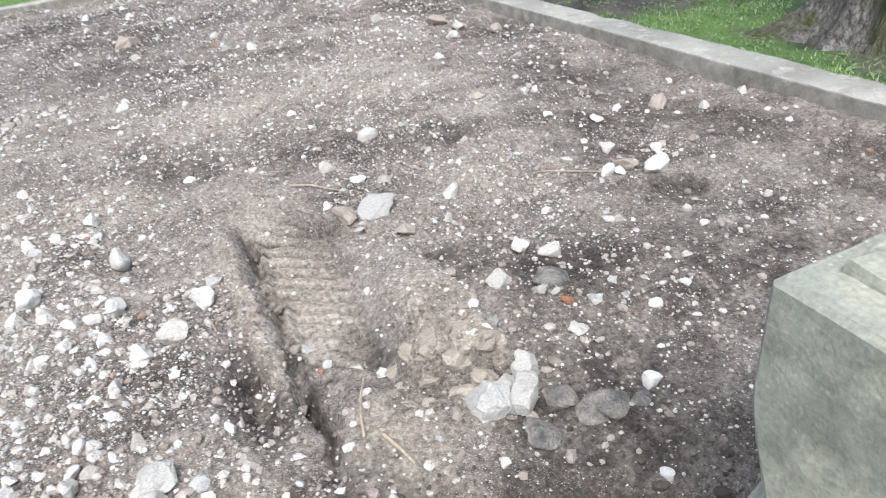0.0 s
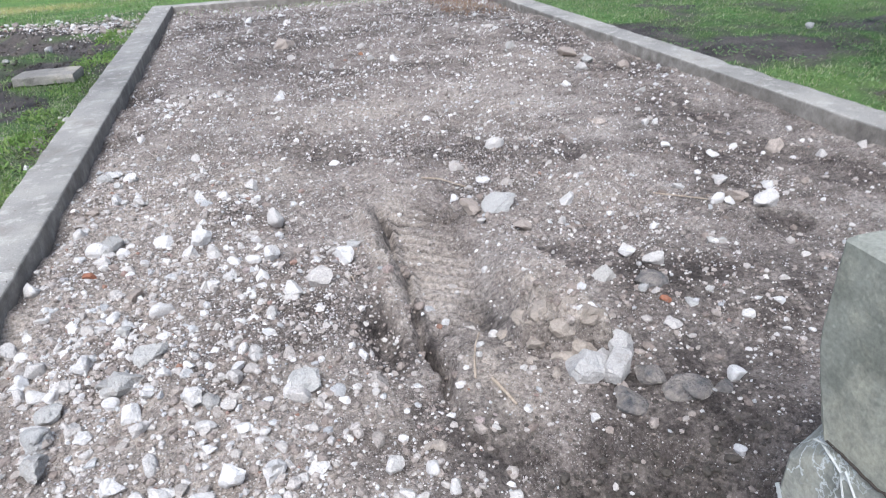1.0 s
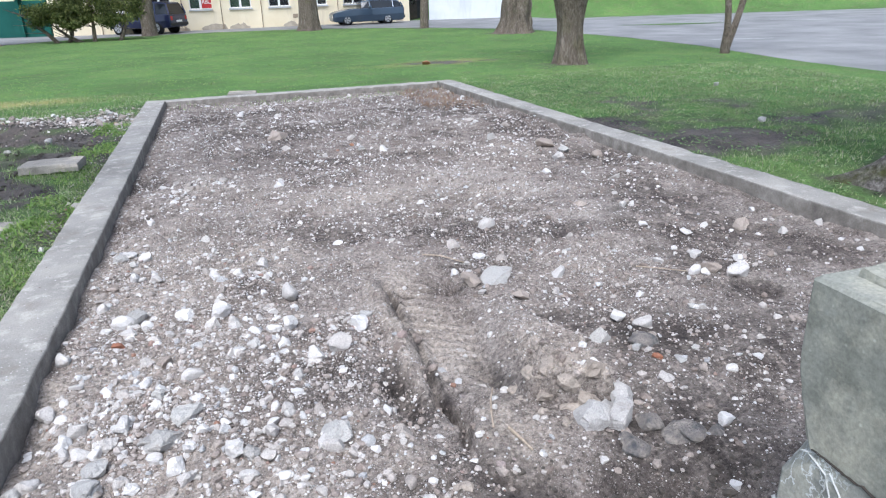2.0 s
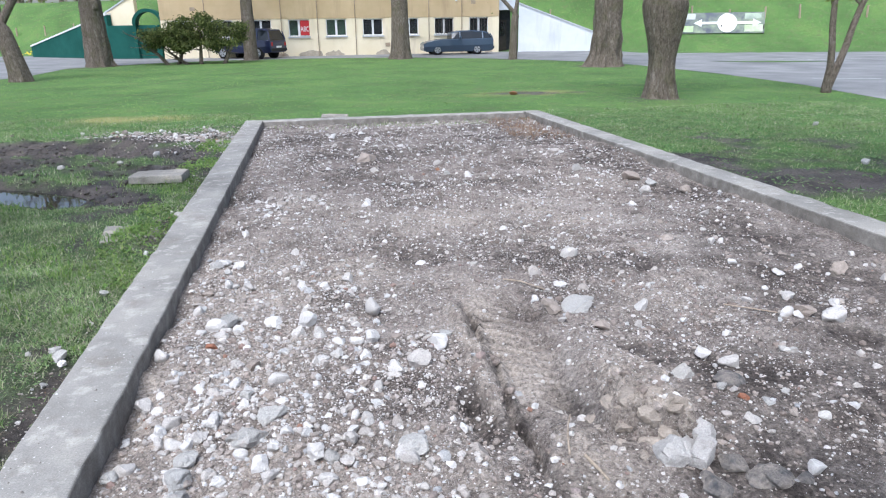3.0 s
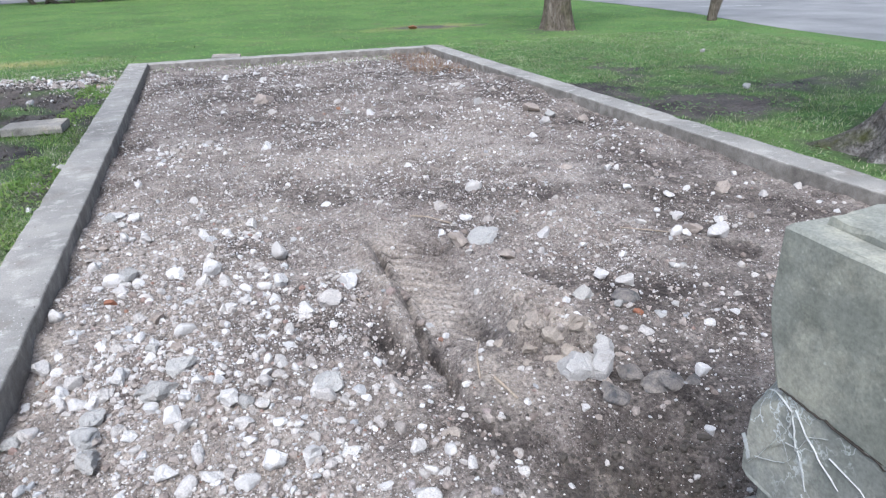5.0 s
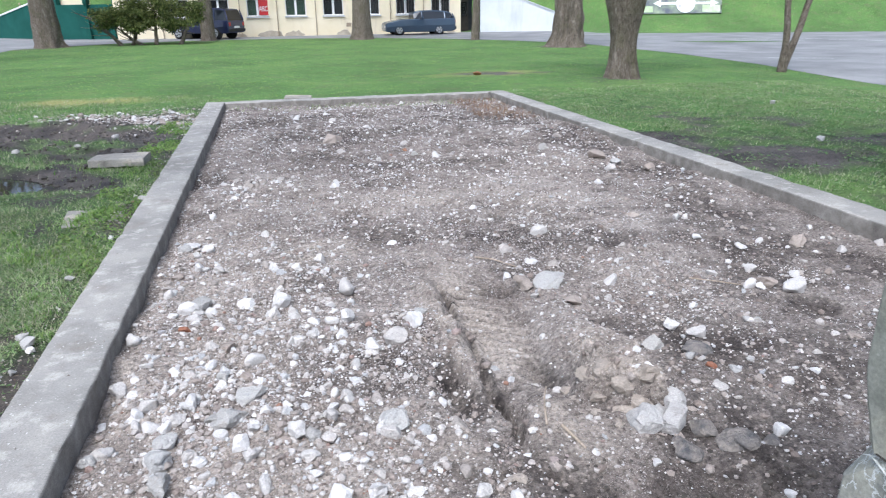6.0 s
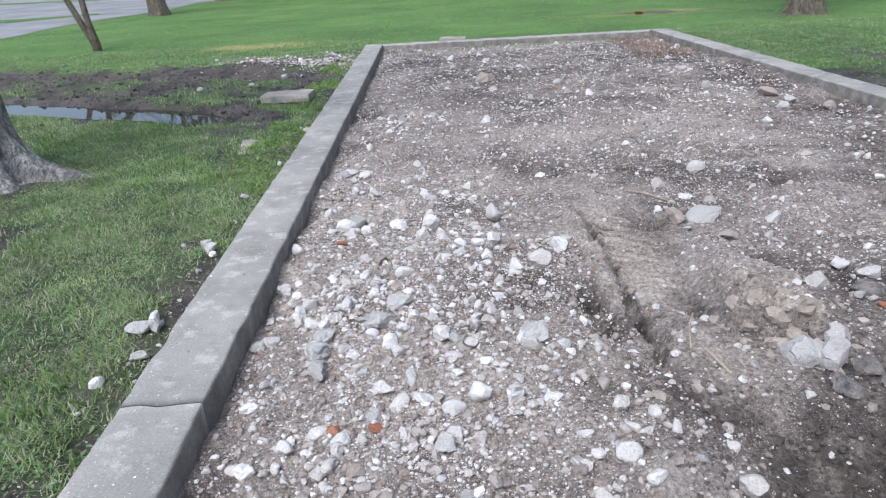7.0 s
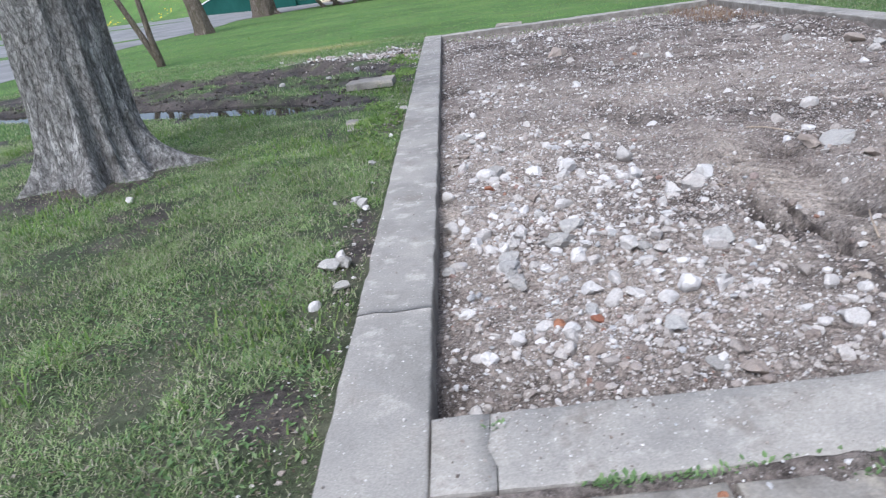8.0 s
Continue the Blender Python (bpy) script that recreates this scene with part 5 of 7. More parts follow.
# ---- trees ----
M_BARK_OLD = bark_material("old_grey_bark", (0.12, 0.112, 0.102), (0.48, 0.462, 0.435), (0.70, 0.68, 0.645), 0.8, plates=0.5)
M_BARK_MOSS = bark_material("mossy_bark", (0.08, 0.07, 0.06), (0.27, 0.25, 0.23), (0.46, 0.45, 0.42), 0.6, 0.85, plates=0.5)
M_BARK = bark_material("brown_bark", (0.1, 0.08, 0.062), (0.27, 0.225, 0.18), (0.36, 0.32, 0.27), 0.5, 0.3, plates=0.5)
M_LEAF = blade_material("spring_leaves", ((0.0, (0.10, 0.15, 0.03)), (0.5, (0.16, 0.20, 0.05)), (1.0, (0.22, 0.24, 0.07))))
M_YEW = blade_material("yew_leaves", ((0.0, (0.05, 0.07, 0.022)), (0.6, (0.12, 0.15, 0.045)), (1.0, (0.24, 0.26, 0.085))))


def leaf_cloud(name, centres, spread_r, count, size, material, parent, seed, label=""):
    """Small bent leaves strewn round a set of twig ends."""
    g = np.random.RandomState(int(seed * 10))
    c = np.array(centres)[g.randint(0, len(centres), count)]
    p = c + g.normal(0, 1, (count, 3)) * np.array(spread_r) * 0.5
    a = g.normal(0, 1, (count, 3))
    a /= np.linalg.norm(a, axis=1)[:, None]
    b = np.cross(a, g.normal(0, 1, (count, 3)))
    b /= np.linalg.norm(b, axis=1)[:, None] + 1e-9
    s = size * g.uniform(0.6, 1.3, (count, 1))
    V = np.stack([p - a * s, p + b * s * 0.45, p + a * s, p - b * s * 0.45], 1).reshape(-1, 3)
    F = np.arange(count * 4).reshape(-1, 4)
    ob = new(name, mesh_of(name, V, F, material))
    ob.parent = parent
    if label:
        ob["label"] = label
    return ob


def trunk_mesh(r, height, flare, lobes, seed, sides=40, rings=46, lean=(0, 0), ridge=0.05, z0=-0.45, top=0.75, roots=(), pinch=0.0):
    """A trunk with root flare and furrowed bark; roots are (angle, reach) ridges that run out over the ground."""
    verts, faces = [], []
    for i in range(rings + 1):
        u = i / rings
        z = z0 + (height - z0) * u ** 1.5
        taper = (1 - (1 - top) * max(0.0, z) / height) * (1 - 0.45 * max(0.0, (u - 0.92) / 0.08) ** 2) * (1 - pinch * math.exp(-((z - 0.35 * height) / (0.3 * height)) ** 2))
        for k in range(sides):
            a = 6.2832 * k / sides
            low = math.exp(-max(z + 0.12, 0) / (0.38 * flare + 0.08))
            lobe = 0.55 + 0.45 * math.sin(lobes * a + seed) + 0.35 * math.sin((lobes + 3) * a + seed * 2.1)
            q = r * taper * (1 + flare * 0.75 * low * max(0.1, lobe))
            fold = math.sin(9 * a + 2.2 * math.sin(2 * a + seed)) + 0.6 * math.sin(17 * a + seed)
            q *= 1 + 0.115 * flare * fold * math.exp(-max(z, 0) / 1.6)
            for ang, reach in roots:
                d = (a - ang + 3.1416) % 6.2832 - 3.1416
                q += reach * math.exp(-(d / 0.26) ** 2) * math.exp(-max(z + 0.10, 0) / 0.17)
            furrow = noise.noise(Vector((math.cos(a) * 5.5, math.sin(a) * 5.5, z * 1.1 + seed))) + 0.5 * noise.noise(Vector((math.cos(a) * 13, math.sin(a) * 13, z * 2.6 + seed)))
            q *= 1 + ridge * furrow
            x0, y0 = lean[0] * max(z, 0) ** 1.2, lean[1] * max(z, 0) ** 1.2
            verts.append(Vector((x0 + q * math.cos(a), y0 + q * math.sin(a), z)))
    for i in range(rings):
        for k in range(sides):
            j = (k + 1) % sides
            faces.append((i * sides + k, i * sides + j, (i + 1) * sides + j, (i + 1) * sides + k))
    faces.append(tuple(range(rings * sides, (rings + 1) * sides)))
    return verts, faces


def limb(start, way, length, r, rng2, bend=0.25, steps=7):
    pts, radii, p, d = [], [], Vector(start), Vector(way).normalized()
    for i in range(steps + 1):
        pts.append(p.copy())
        radii.append(r * (1 - 0.8 * i / steps))
        d = (d + Vector((rng2.uniform(-1, 1), rng2.uniform(-1, 1), rng2.uniform(-0.3, 0.8))) * bend * 0.5).normalized()
        p = p + d * length / steps
    return pts, radii


def tree(x, y, r, label, material=M_BARK, fork=3.0, flare=0.6, lobes=5, seed=1, lean=(0, 0), forks=None, height=9.0, detail=(28, 30), ridge=0.05, top=0.8, leaves=900, roots=(), pinch=0.0):
    """Trunk to the fork, limbs from there, side branches and a thin spring crown."""
    thing = empty("tree", pose(x, y, float(ground_z(x, y))))
    link("trunk", *trunk_mesh(r, fork, flare, lobes, seed, detail[0], detail[1], lean, ridge, top=top, roots=roots, pinch=pinch), material, thing, smooth=True)
    rng2 = random.Random(seed * 7 + 1)
    tip = Vector((lean[0] * fork ** 1.2, lean[1] * fork ** 1.2, fork))
    ends = []
    ways = forks or [(math.cos(a), math.sin(a), rng2.uniform(0.9, 1.8)) for a in (0.4, 2.3, 4.1, 5.4)]
    for w in ways:
        w3 = Vector(w).normalized()
        pts, radii = limb(tip - w3 * r * 1.9 + Vector((w3.x, w3.y, 0)) * r * 0.62, w3, height - fork, r * top * 0.62 if len(ways) < 3 else r * top * 0.58, rng2, 0.22, 14)
        radii[0] *= 0.5
        pts, radii = [pts[0]] + [pts[0].lerp(pts[1], 0.5)] + pts[1:], [radii[0]] + [radii[1]] + radii[1:]
        part_ob = link("limb", *tube(pts, radii, 12), material, thing, smooth=True)
        for i in range(5, len(pts), 2):
            for _ in range(2):
                q, qr = limb(pts[i], (rng2.uniform(-1, 1), rng2.uniform(-1, 1), rng2.uniform(0.0, 0.9)), (height - fork) * rng2.uniform(0.25, 0.45), radii[i] * 0.5 + 0.012, rng2, 0.4, 5)
                link("branch", *tube(q, qr, 5), material, part_ob, smooth=True)
                ends += [tuple(v) for v in q[2:]]
    leaf_cloud("crown", ends, (0.9, 0.9, 0.8), leaves, 0.09, M_LEAF, thing, seed, "thin crown of fresh spring leaves")
    return tagged(thing, label, "tree")


tree(-3.18, 4.35, 0.40, "thick old tree with grey flaking bark and flared roots", M_BARK_OLD, 4.2, 0.62, 6, 3.0, height=11, detail=(140, 120), ridge=0.11, top=0.86, leaves=600, roots=((0.05, 0.85), (-0.62, 0.34), (-1.35, 0.30), (-2.3, 0.38), (2.0, 0.3)))
tree(7.25, 2.75, 0.55, "thick old tree with mossy roots beside the strip", M_BARK_MOSS, 4.0, 0.75, 5, 1.4, height=11, detail=(96, 80), ridge=0.06, top=0.85, leaves=2200, roots=((2.35, 0.85), (3.1, 0.35), (3.9, 0.3)))
tree(9.42, 14.65, 0.39, "brown tree forking low into two limbs", M_BARK, 2.55, 0.6, 5, 2.2, (-0.02, 0), ((-0.36, 0.0, 1.0), (0.26, 0.05, 1.0)), 10, (48, 40), top=1.42, leaves=1800, pinch=0.3)
tree(13.75, 28.1, 0.62, "broad twin-trunked old tree with ivy-brown bark", M_BARK, 3.2, 0.8, 4, 5.2, (0, 0), ((-0.2, 0, 1.0), (0.25, 0.0, 1.0)), 12, (64, 40), 0.2, 0.9, 1600, roots=((3.1, 0.75), (0.2, 0.35), (4.6, 0.3)))
tree(6.0, 39.4, 0.54, "tall straight tree with a burr near its foot", M_BARK, 4.2, 0.55, 5, 4.4, height=12, detail=(36, 24), leaves=1400)
tree(11.75, 36.0, 0.23, "slender dark tree forking at head height", M_BARK, 2.5, 0.3, 4, 6.1, (0.03, 0), ((-0.9, 0.0, 1.0), (0.25, 0.0, 1.0)), 8, (24, 20), leaves=900)
tree(-10.0, 38.0, 0.62, "thick gnarled tree at the lawn's edge", M_BARK, 3.6, 0.6, 5, 7.3, (0.0, 0), height=12, detail=(40, 26), ridge=0.12, leaves=1400, roots=((0.3, 0.5),))
tree(-10.0, 27.8, 0.36, "brown tree leaning over the path", M_BARK, 2.15, 0.45, 5, 8.1, (-0.16, 0), ((-0.75, 0.0, 0.8), (0.62, 0.1, 1.0), (-0.1, 0.3, 1.0)), 9, (36, 26), leaves=1200)
tree(-2.65, 42.0, 0.40, "dark straight tree behind the bush", M_BARK, 4.2, 0.4, 5, 9.2, height=12, detail=(32, 22), leaves=1200)


def stem_tree(x, y, ways, r, label, seed, material=M_BARK):
    """A young tree of two stems from one foot."""
    thing = empty("young_tree", pose(x, y, float(ground_z(x, y))))
    rng2 = random.Random(seed)
    ends = []
    for k, w in enumerate(ways):
        pts = [Vector((0, 0, -0.3)), Vector((w[0] * 0.05, 0, 0.15))]
        radii = [r * 1.7, r * 1.35]
        for i in range(1, 12):
            t = i / 11
            pts.append(Vector((w[0] * t * 4.8 + w[2] * t * t, w[1] * t * 4.8 + 0.06 * math.sin(i * 1.3 + seed), 0.15 + t * 5.6)))
            radii.append(r * (1.1 - 0.75 * t))
        stem = link("stem", *tube(pts, radii, 10), material, thing, smooth=True)
        for i in range(5, 12):
            q, qr = limb(pts[i], (rng2.uniform(-1, 1), rng2.uniform(-1, 1), 0.8), 1.3, radii[i] * 0.45, rng2, 0.4, 4)
            link("branch", *tube(q, qr, 5), material, stem)
            ends += [tuple(v) for v in q[1:]]
    leaf_cloud("crown", ends, (0.5, 0.5, 0.5), 500, 0.07, M_LEAF, thing, seed, "few fresh spring leaves")
    return tagged(thing, label, "tree")


stem_tree(14.35, 15.0, ((-0.06, 0.0, 0.08), (0.40, 0.0, 0.0)), 0.09, "young two-stemmed tree at the car park's edge", 3)
stem_tree(-6.95, 15.3, ((-0.52, 0.0, 0.1), (-0.13, 0.0, 0.0)), 0.07, "young tree of two leaning stems", 4)


def bush():
    thing = empty("bush", pose(-5.4, 38.6, float(ground_z(-5.4, 38.6))))
    rng2 = random.Random(9)
    ends = []
    for sx, way in ((-1.2, (-0.7, 0, 1.0)), (-0.9, (0.5, 0.2, 1.0)), (0.1, (-1.3, 0, 0.8)), (0.35, (0.15, 0, 1.0)), (1.5, (0.7, 0.1, 1.0))):
        pts, radii = limb((sx, rng2.uniform(-0.3, 0.3), -0.2), way, 2.1, 0.13, rng2, 0.3)
        stem = link("stem", *tube(pts, radii, 8), M_BARK, thing, smooth=True)
        for p in pts[3:]:
            for _ in range(3):
                q, qr = limb(p, (rng2.uniform(-1.4, 1.4), rng2.uniform(-1, 1), rng2.uniform(-0.1, 0.5)), 1.0, 0.03, rng2, 0.4, 4)
                link("branch", *tube(q, qr, 4), M_BARK, stem)
                ends += [tuple(v) for v in q[2:]]
    ends = [(a, b, min(max(c, 1.0), 2.4)) for a, b, c in ends]
    ends += [(rng2.uniform(-3.1, -1.4), rng2.uniform(-0.6, 0.6), rng2.uniform(0.9, 1.7)) for _ in range(20)] + [(rng2.uniform(1.0, 2.7), rng2.uniform(-0.6, 0.6), rng2.uniform(0.95, 1.9)) for _ in range(16)] + [(rng2.uniform(-1.8, 0.9), rng2.uniform(-0.6, 0.6), rng2.uniform(1.3, 2.4)) for _ in range(20)]
    ends = [(0.78 * a + 0.25 + 0.12 * math.sin(3 * a), b, c + 0.15 * math.sin(2.6 * a + 1)) for a, b, c in ends]
    leaf_cloud("foliage", ends, (0.3, 0.5, 0.22), 20000, 0.075, M_YEW, thing, 12, "dark green clumped foliage")
    return tagged(thing, "low spreading dark evergreen bush with leaning stems", "bush")


bush()

# ---- asphalt, puddle ----
LAWN_EDGE = [(-12.5, -40), (-12.2, 8), (-12.2, 20), (-12.4, 26), (-10.9, 31), (-11.2, 36.6), (-7.5, 40.6), (-4, 42.2), (1, 42.3), (6, 41.0), (11.6, 36.6), (15.2, 30.4), (15.7, 22), (15.3, 17), (14.3, 12), (13.9, 4), (13.8, -40)]


def road_sheet(name, outline, label, z=-0.178):
    bm = bmesh.new()
    vs = [bm.verts.new((x + 0.12 * noise.noise(Vector((x, y, 3))), y + 0.15 * noise.noise(Vector((x, y, 7))), z)) for x, y in outline]
    sheet = bm.faces.new(vs)
    sheet.normal_update()
    bmesh.ops.triangulate(bm, faces=[sheet])
    ob = part(name, bm, M_ASPHALT)
    ob.data.flip_normals() if ob.data.polygons[0].normal.z < 0 else None
    return tagged(ob, label, "road", kind="structure")


def dense_line(points, step=1.2):
    out = []
    for (ax, ay), (bx, by) in zip(points, points[1:]):
        n = max(1, int(math.hypot(bx - ax, by - ay) / step))
        out += [(ax + (bx - ax) * k / n, ay + (by - ay) * k / n) for k in range(n)]
    return out + [points[-1]]


road_sheet("road", dense_line(LAWN_EDGE) + [(70, -40), (70, 23), (33, 36.0), (23, 39.6), (20.6, 43.5), (20, 45.8), (15, 46.5), (-8, 46.5), (-12, 53), (-21, 56.8), (-28.5, 62), (-36, 65), (-70, 78), (-70, -40)], "pale worn asphalt yard and car park")


def grass_island(points, label):
    bm = bmesh.new()
    vs = [bm.verts.new((x, y, -0.165)) for x, y in dense_line(points + points[:1], 0.8)[:-1]]
    top = bm.faces.new(vs)
    top.normal_update()
    if top.normal.z < 0:
        top.normal_flip()
    bmesh.ops.triangulate(bm, faces=[top])
    tagged(part("grass_island", bm, M_LAWN), label, "grass", kind="structure")


grass_island([(-30, 31), (-16.2, 28.2), (-13.6, 30.6), (-14.2, 31.4), (-17, 30.2), (-30, 34)], "grass strip between two arms of the path")
grass_island([(-36, 50), (-20, 47), (-17.5, 47.5), (-20, 48.3), (-36, 53)], "narrow grass strip in the yard")
grass_island([(19.5, 29.3), (21.8, 27.6), (24.5, 27.0), (22.3, 28.6)], "grassy tuft strip in the car park")


def painted_line(a, b, width=0.12):
    d = Vector((b[0] - a[0], b[1] - a[1], 0)).normalized()
    s = Vector((d.y, -d.x, 0)) * width / 2
    p, q = Vector((*a, -0.173)), Vector((*b, -0.173))
    ob = link("road_line", [p - s, p + s, q + s, q - s], [(0, 1, 2, 3)], M_PALE)
    tagged(ob, "worn white parking line on asphalt", "road line", kind="structure")


painted_line((24.0, 30.5), (25.4, 27.2))
painted_line((17.2, 19.2), (19.0, 18.3))
painted_line((26.8, 29.6), (28.6, 26.0))
m, n, l, p = nodes_of("puddle_water")
p.inputs["Base Color"].default_value = (0.03, 0.027, 0.022, 1)
p.inputs["Roughness"].default_value = 0.03
bump(n, l, p, tex(n, l, "noise", 6).outputs[0], 0.03, 0.01)
M_WATER = m
V, F = [], []
for i in range(61):
    x = -9.5 + 8.1 * i / 60
    c = float(rut_line(x)[0])
    for w in (-0.34, 0.30):
        V.append((x, c + w, -0.133))
    if i:
        F.append((2 * i - 2, 2 * i, 2 * i + 1, 2 * i - 1))
puddle = link("puddle", V, F, M_WATER)
if puddle.data.polygons[0].normal.z < 0:
    puddle.data.flip_normals()
tagged(puddle, "still rainwater in a wheel rut", "puddle", kind="structure")

# ---- house ----
def house_wall_material(name, a, b, stain):
    m, n, l, p = nodes_of(name)
    big, run, fine = tex(n, l, "noise", 0.7, 8), tex(n, l, "noise", 1.4, 6, stretch=(1, 1, 0.15)), tex(n, l, "noise", 40, 4)
    col = mix(n, l, ramp(n, l, big.outputs[0], (0.35, (0.0,)), (0.65, (1.0,))), a, b)
    col = mix(n, l, ramp(n, l, run.outputs[0], (0.55, (0.0,)), (0.75, (0.6,))), col, stain)
    l.new(col, p.inputs["Base Color"])
    p.inputs["Roughness"].default_value, p.inputs["Specular IOR Level"].default_value = 0.9, 0.2
    bump(n, l, p, fine.outputs[0], 0.4, 0.01)
    return m


M_CREAM = house_wall_material("cream_plaster", (0.78, 0.68, 0.47), (0.85, 0.76, 0.57), (0.52, 0.43, 0.30))
M_OCHRE = house_wall_material("ochre_plaster", (0.50, 0.38, 0.22), (0.58, 0.45, 0.27), (0.36, 0.26, 0.16))
M_WHITEWALL = house_wall_material("white_rendered_wall", (0.62, 0.65, 0.68), (0.72, 0.74, 0.76), (0.48, 0.5, 0.52))
M_TEAL = house_wall_material("dark_green_boards", (0.012, 0.075, 0.06), (0.02, 0.105, 0.085), (0.01, 0.05, 0.045))
M_PIPE = plain("rusty_pipe", (0.3, 0.23, 0.16), (0.4, 0.32, 0.23), 5)
M_BARE = plain("bare_render", (0.36, 0.31, 0.24), (0.5, 0.43, 0.33), 3)
M_FRAME = plain("white_window_frame", (0.78, 0.78, 0.77), (0.7, 0.7, 0.69), 10, 0.4)
M_SILL = plain("grey_sill", (0.42, 0.44, 0.46), (0.5, 0.52, 0.54), 10, 0.5)
M_DARK = plain("dark_interior", (0.03, 0.03, 0.035), (0.05, 0.05, 0.055), 4)
M_CURTAIN = plain("green_blind", (0.10, 0.22, 0.13), (0.14, 0.28, 0.17), 3)
M_RED = plain("red_sign", (0.45, 0.03, 0.035), (0.5, 0.04, 0.04), 3)
M_ROOF = plain("roof_felt", (0.1, 0.1, 0.1), (0.14, 0.14, 0.14), 3)
M_IRON = plain("dark_iron", (0.04, 0.035, 0.03), (0.08, 0.06, 0.05), 6, 0.6)
m, n, l, p = nodes_of("window_glass")
p.inputs["Base Color"].default_value = (0.05, 0.055, 0.06, 1)
p.inputs["Roughness"].default_value, p.inputs["Alpha"].default_value = 0.05, 0.35
M_GLASS = m


def house():
    """Long low house; its lower wall is pierced by nine windows."""
    thing = empty("house", pose(0, 46, -0.16))
    x0, x1, depth, split, top = -8.3, 13.6, 11.0, 2.32, 6.4
    zs, zt, half = 1.22, 2.27, 0.66
    centres = [12.2 - 2.4 * k for k in range(9)]
    # the lower wall goes round the openings in piers, a sill course and a lintel course
    part("wall", box(x0, x1, 0.0, 0.35, -0.3, zs), M_CREAM, thing, "cream plaster wall with peeling foot")
    edges = [x0] + [v for c in sorted(centres) for v in (c - half, c + half)] + [x1]
    for a, b in zip(edges[::2], edges[1::2]):
        part("wall", box(a, b, 0.0, 0.35, zs, zt), M_CREAM, thing)
    part("wall", box(x0, x1, 0.002, 0.35, zt, split), M_CREAM, thing)
    part("wall", box(x0, x1, -0.02, 0.35, split, top), M_OCHRE, thing, "ochre upper wall, streaked")
    for a, b in ((x0, x0 + 0.35), (x1 - 0.35, x1)):
        part("wall", box(a, b, 0.35, depth, -0.3, top), M_CREAM, thing)
    part("wall", box(x0, x1, depth, depth + 0.3, -0.3, top), M_CREAM, thing)
    part("roof", box(x0 - 0.4, x1 + 0.4, -0.4, depth + 0.6, top, top + 0.25), M_ROOF, thing)
    part("room", box(x0 + 0.4, x1 - 0.4, 1.6, 1.7, 0.2, 3.0), M_DARK, thing, "dark rooms behind the panes")
    for k, c in enumerate(centres):
        win = part("window", box(c - half, c + half, 0.10, 0.14, zs, zs + 0.06), M_FRAME, thing)
        for a, b, z0, z1 in ((c - half, c - half + 0.06, zs + 0.06, zt - 0.06), (c + half - 0.06, c + half, zs + 0.06, zt - 0.06), (c - 0.07, c + 0.07, zs + 0.06, zt - 0.06), (c - half, c + half, zt - 0.06, zt)):
            part("frame", box(a, b, 0.10, 0.14, z0, z1), M_FRAME, win, "white plastic frame")
        for a, b in ((c - half + 0.06, c - 0.07), (c + 0.07, c + half - 0.06)):
            part("pane", box(a, b, 0.118, 0.124, zs + 0.06, zt - 0.06), M_GLASS, win)
        part("sill", box(c - half - 0.06, c + half + 0.06, -0.10, 0.09, zs - 0.09, zs - 0.003), M_SILL, win, "grey metal sill")
        if k in (4, 5):
            part("blind", box(c - half + 0.08, c + half - 0.08, 0.24, 0.25, zs + 0.05, zt - 0.05), M_CURTAIN, win, "green blind")
        elif k < 2:
            for i in range(7):
                x = c - half + 0.1 + i * (2 * half - 0.2) / 6
                part("bar", box(x - 0.012, x + 0.012, -0.03, -0.006, zs, zt), M_IRON, win, "dark iron bar")
        else:
            part("blind", box(c + 0.1, c + half - 0.08, 0.3, 0.31, zs + 0.05, zt - 0.05), M_DARK, win)
    for x in (-5.6, -3.25, -0.9, 1.4, 3.85, 6.3, 8.75, 11.0):
        bm = bmesh.new()
        bmesh.ops.create_cone(bm, segments=10, radius1=0.028, radius2=0.028, depth=top + 0.1, cap_ends=True)
        bmesh.ops.translate(bm, verts=bm.verts, vec=(x, -0.07, top / 2))
        part("downpipe", bm, M_PIPE, thing, "thin rusty downpipe")
    # bare patches where the plaster has come off the foot of the wall
    for cx, w, h, s in ((0.9, 1.5, 0.36, 1), (2.4, 1.2, 0.3, 2), (5.6, 0.9, 0.3, 4), (-1.0, 0.8, 0.2, 5), (12.9, 0.5, 0.25, 6)):
        ring = [(cx + w / 2 * math.cos(a) * (1 + 0.3 * noise.noise(Vector((math.cos(a) * 2, math.sin(a) * 2, s)))), -0.006, max(-0.02, h * math.sin(a) * (1 + 0.5 * noise.noise(Vector((math.cos(a) * 3, math.sin(a) * 3, s + 9)))))) for a in [6.2832 * i / 30 for i in range(30)]]
        back = [(x, 0.01, z) for x, y, z in ring]
        N = len(ring)
        link("bare_patch", ring + back, [tuple(range(N))] + [(i, (i + 1) % N, N + (i + 1) % N, N + i) for i in range(N)], M_BARE, thing, "bare grey patch in the plaster")
    for x, z in ((-6.3, 2.95), (5.95, 0.62), (11.8, 3.25)):
        part("vent", box(x - 0.16, x + 0.16, -0.035, 0.0, z - 0.12, z + 0.12, 0.02), M_PIPE, thing, "small round vent cover")
    part("lamp", box(10.55, 10.7, -0.12, -0.021, 3.3, 3.9, 0.02), M_FRAME, thing, "white wall lamp")
    return tagged(thing, "long low house, cream below and ochre above", "house")


house()


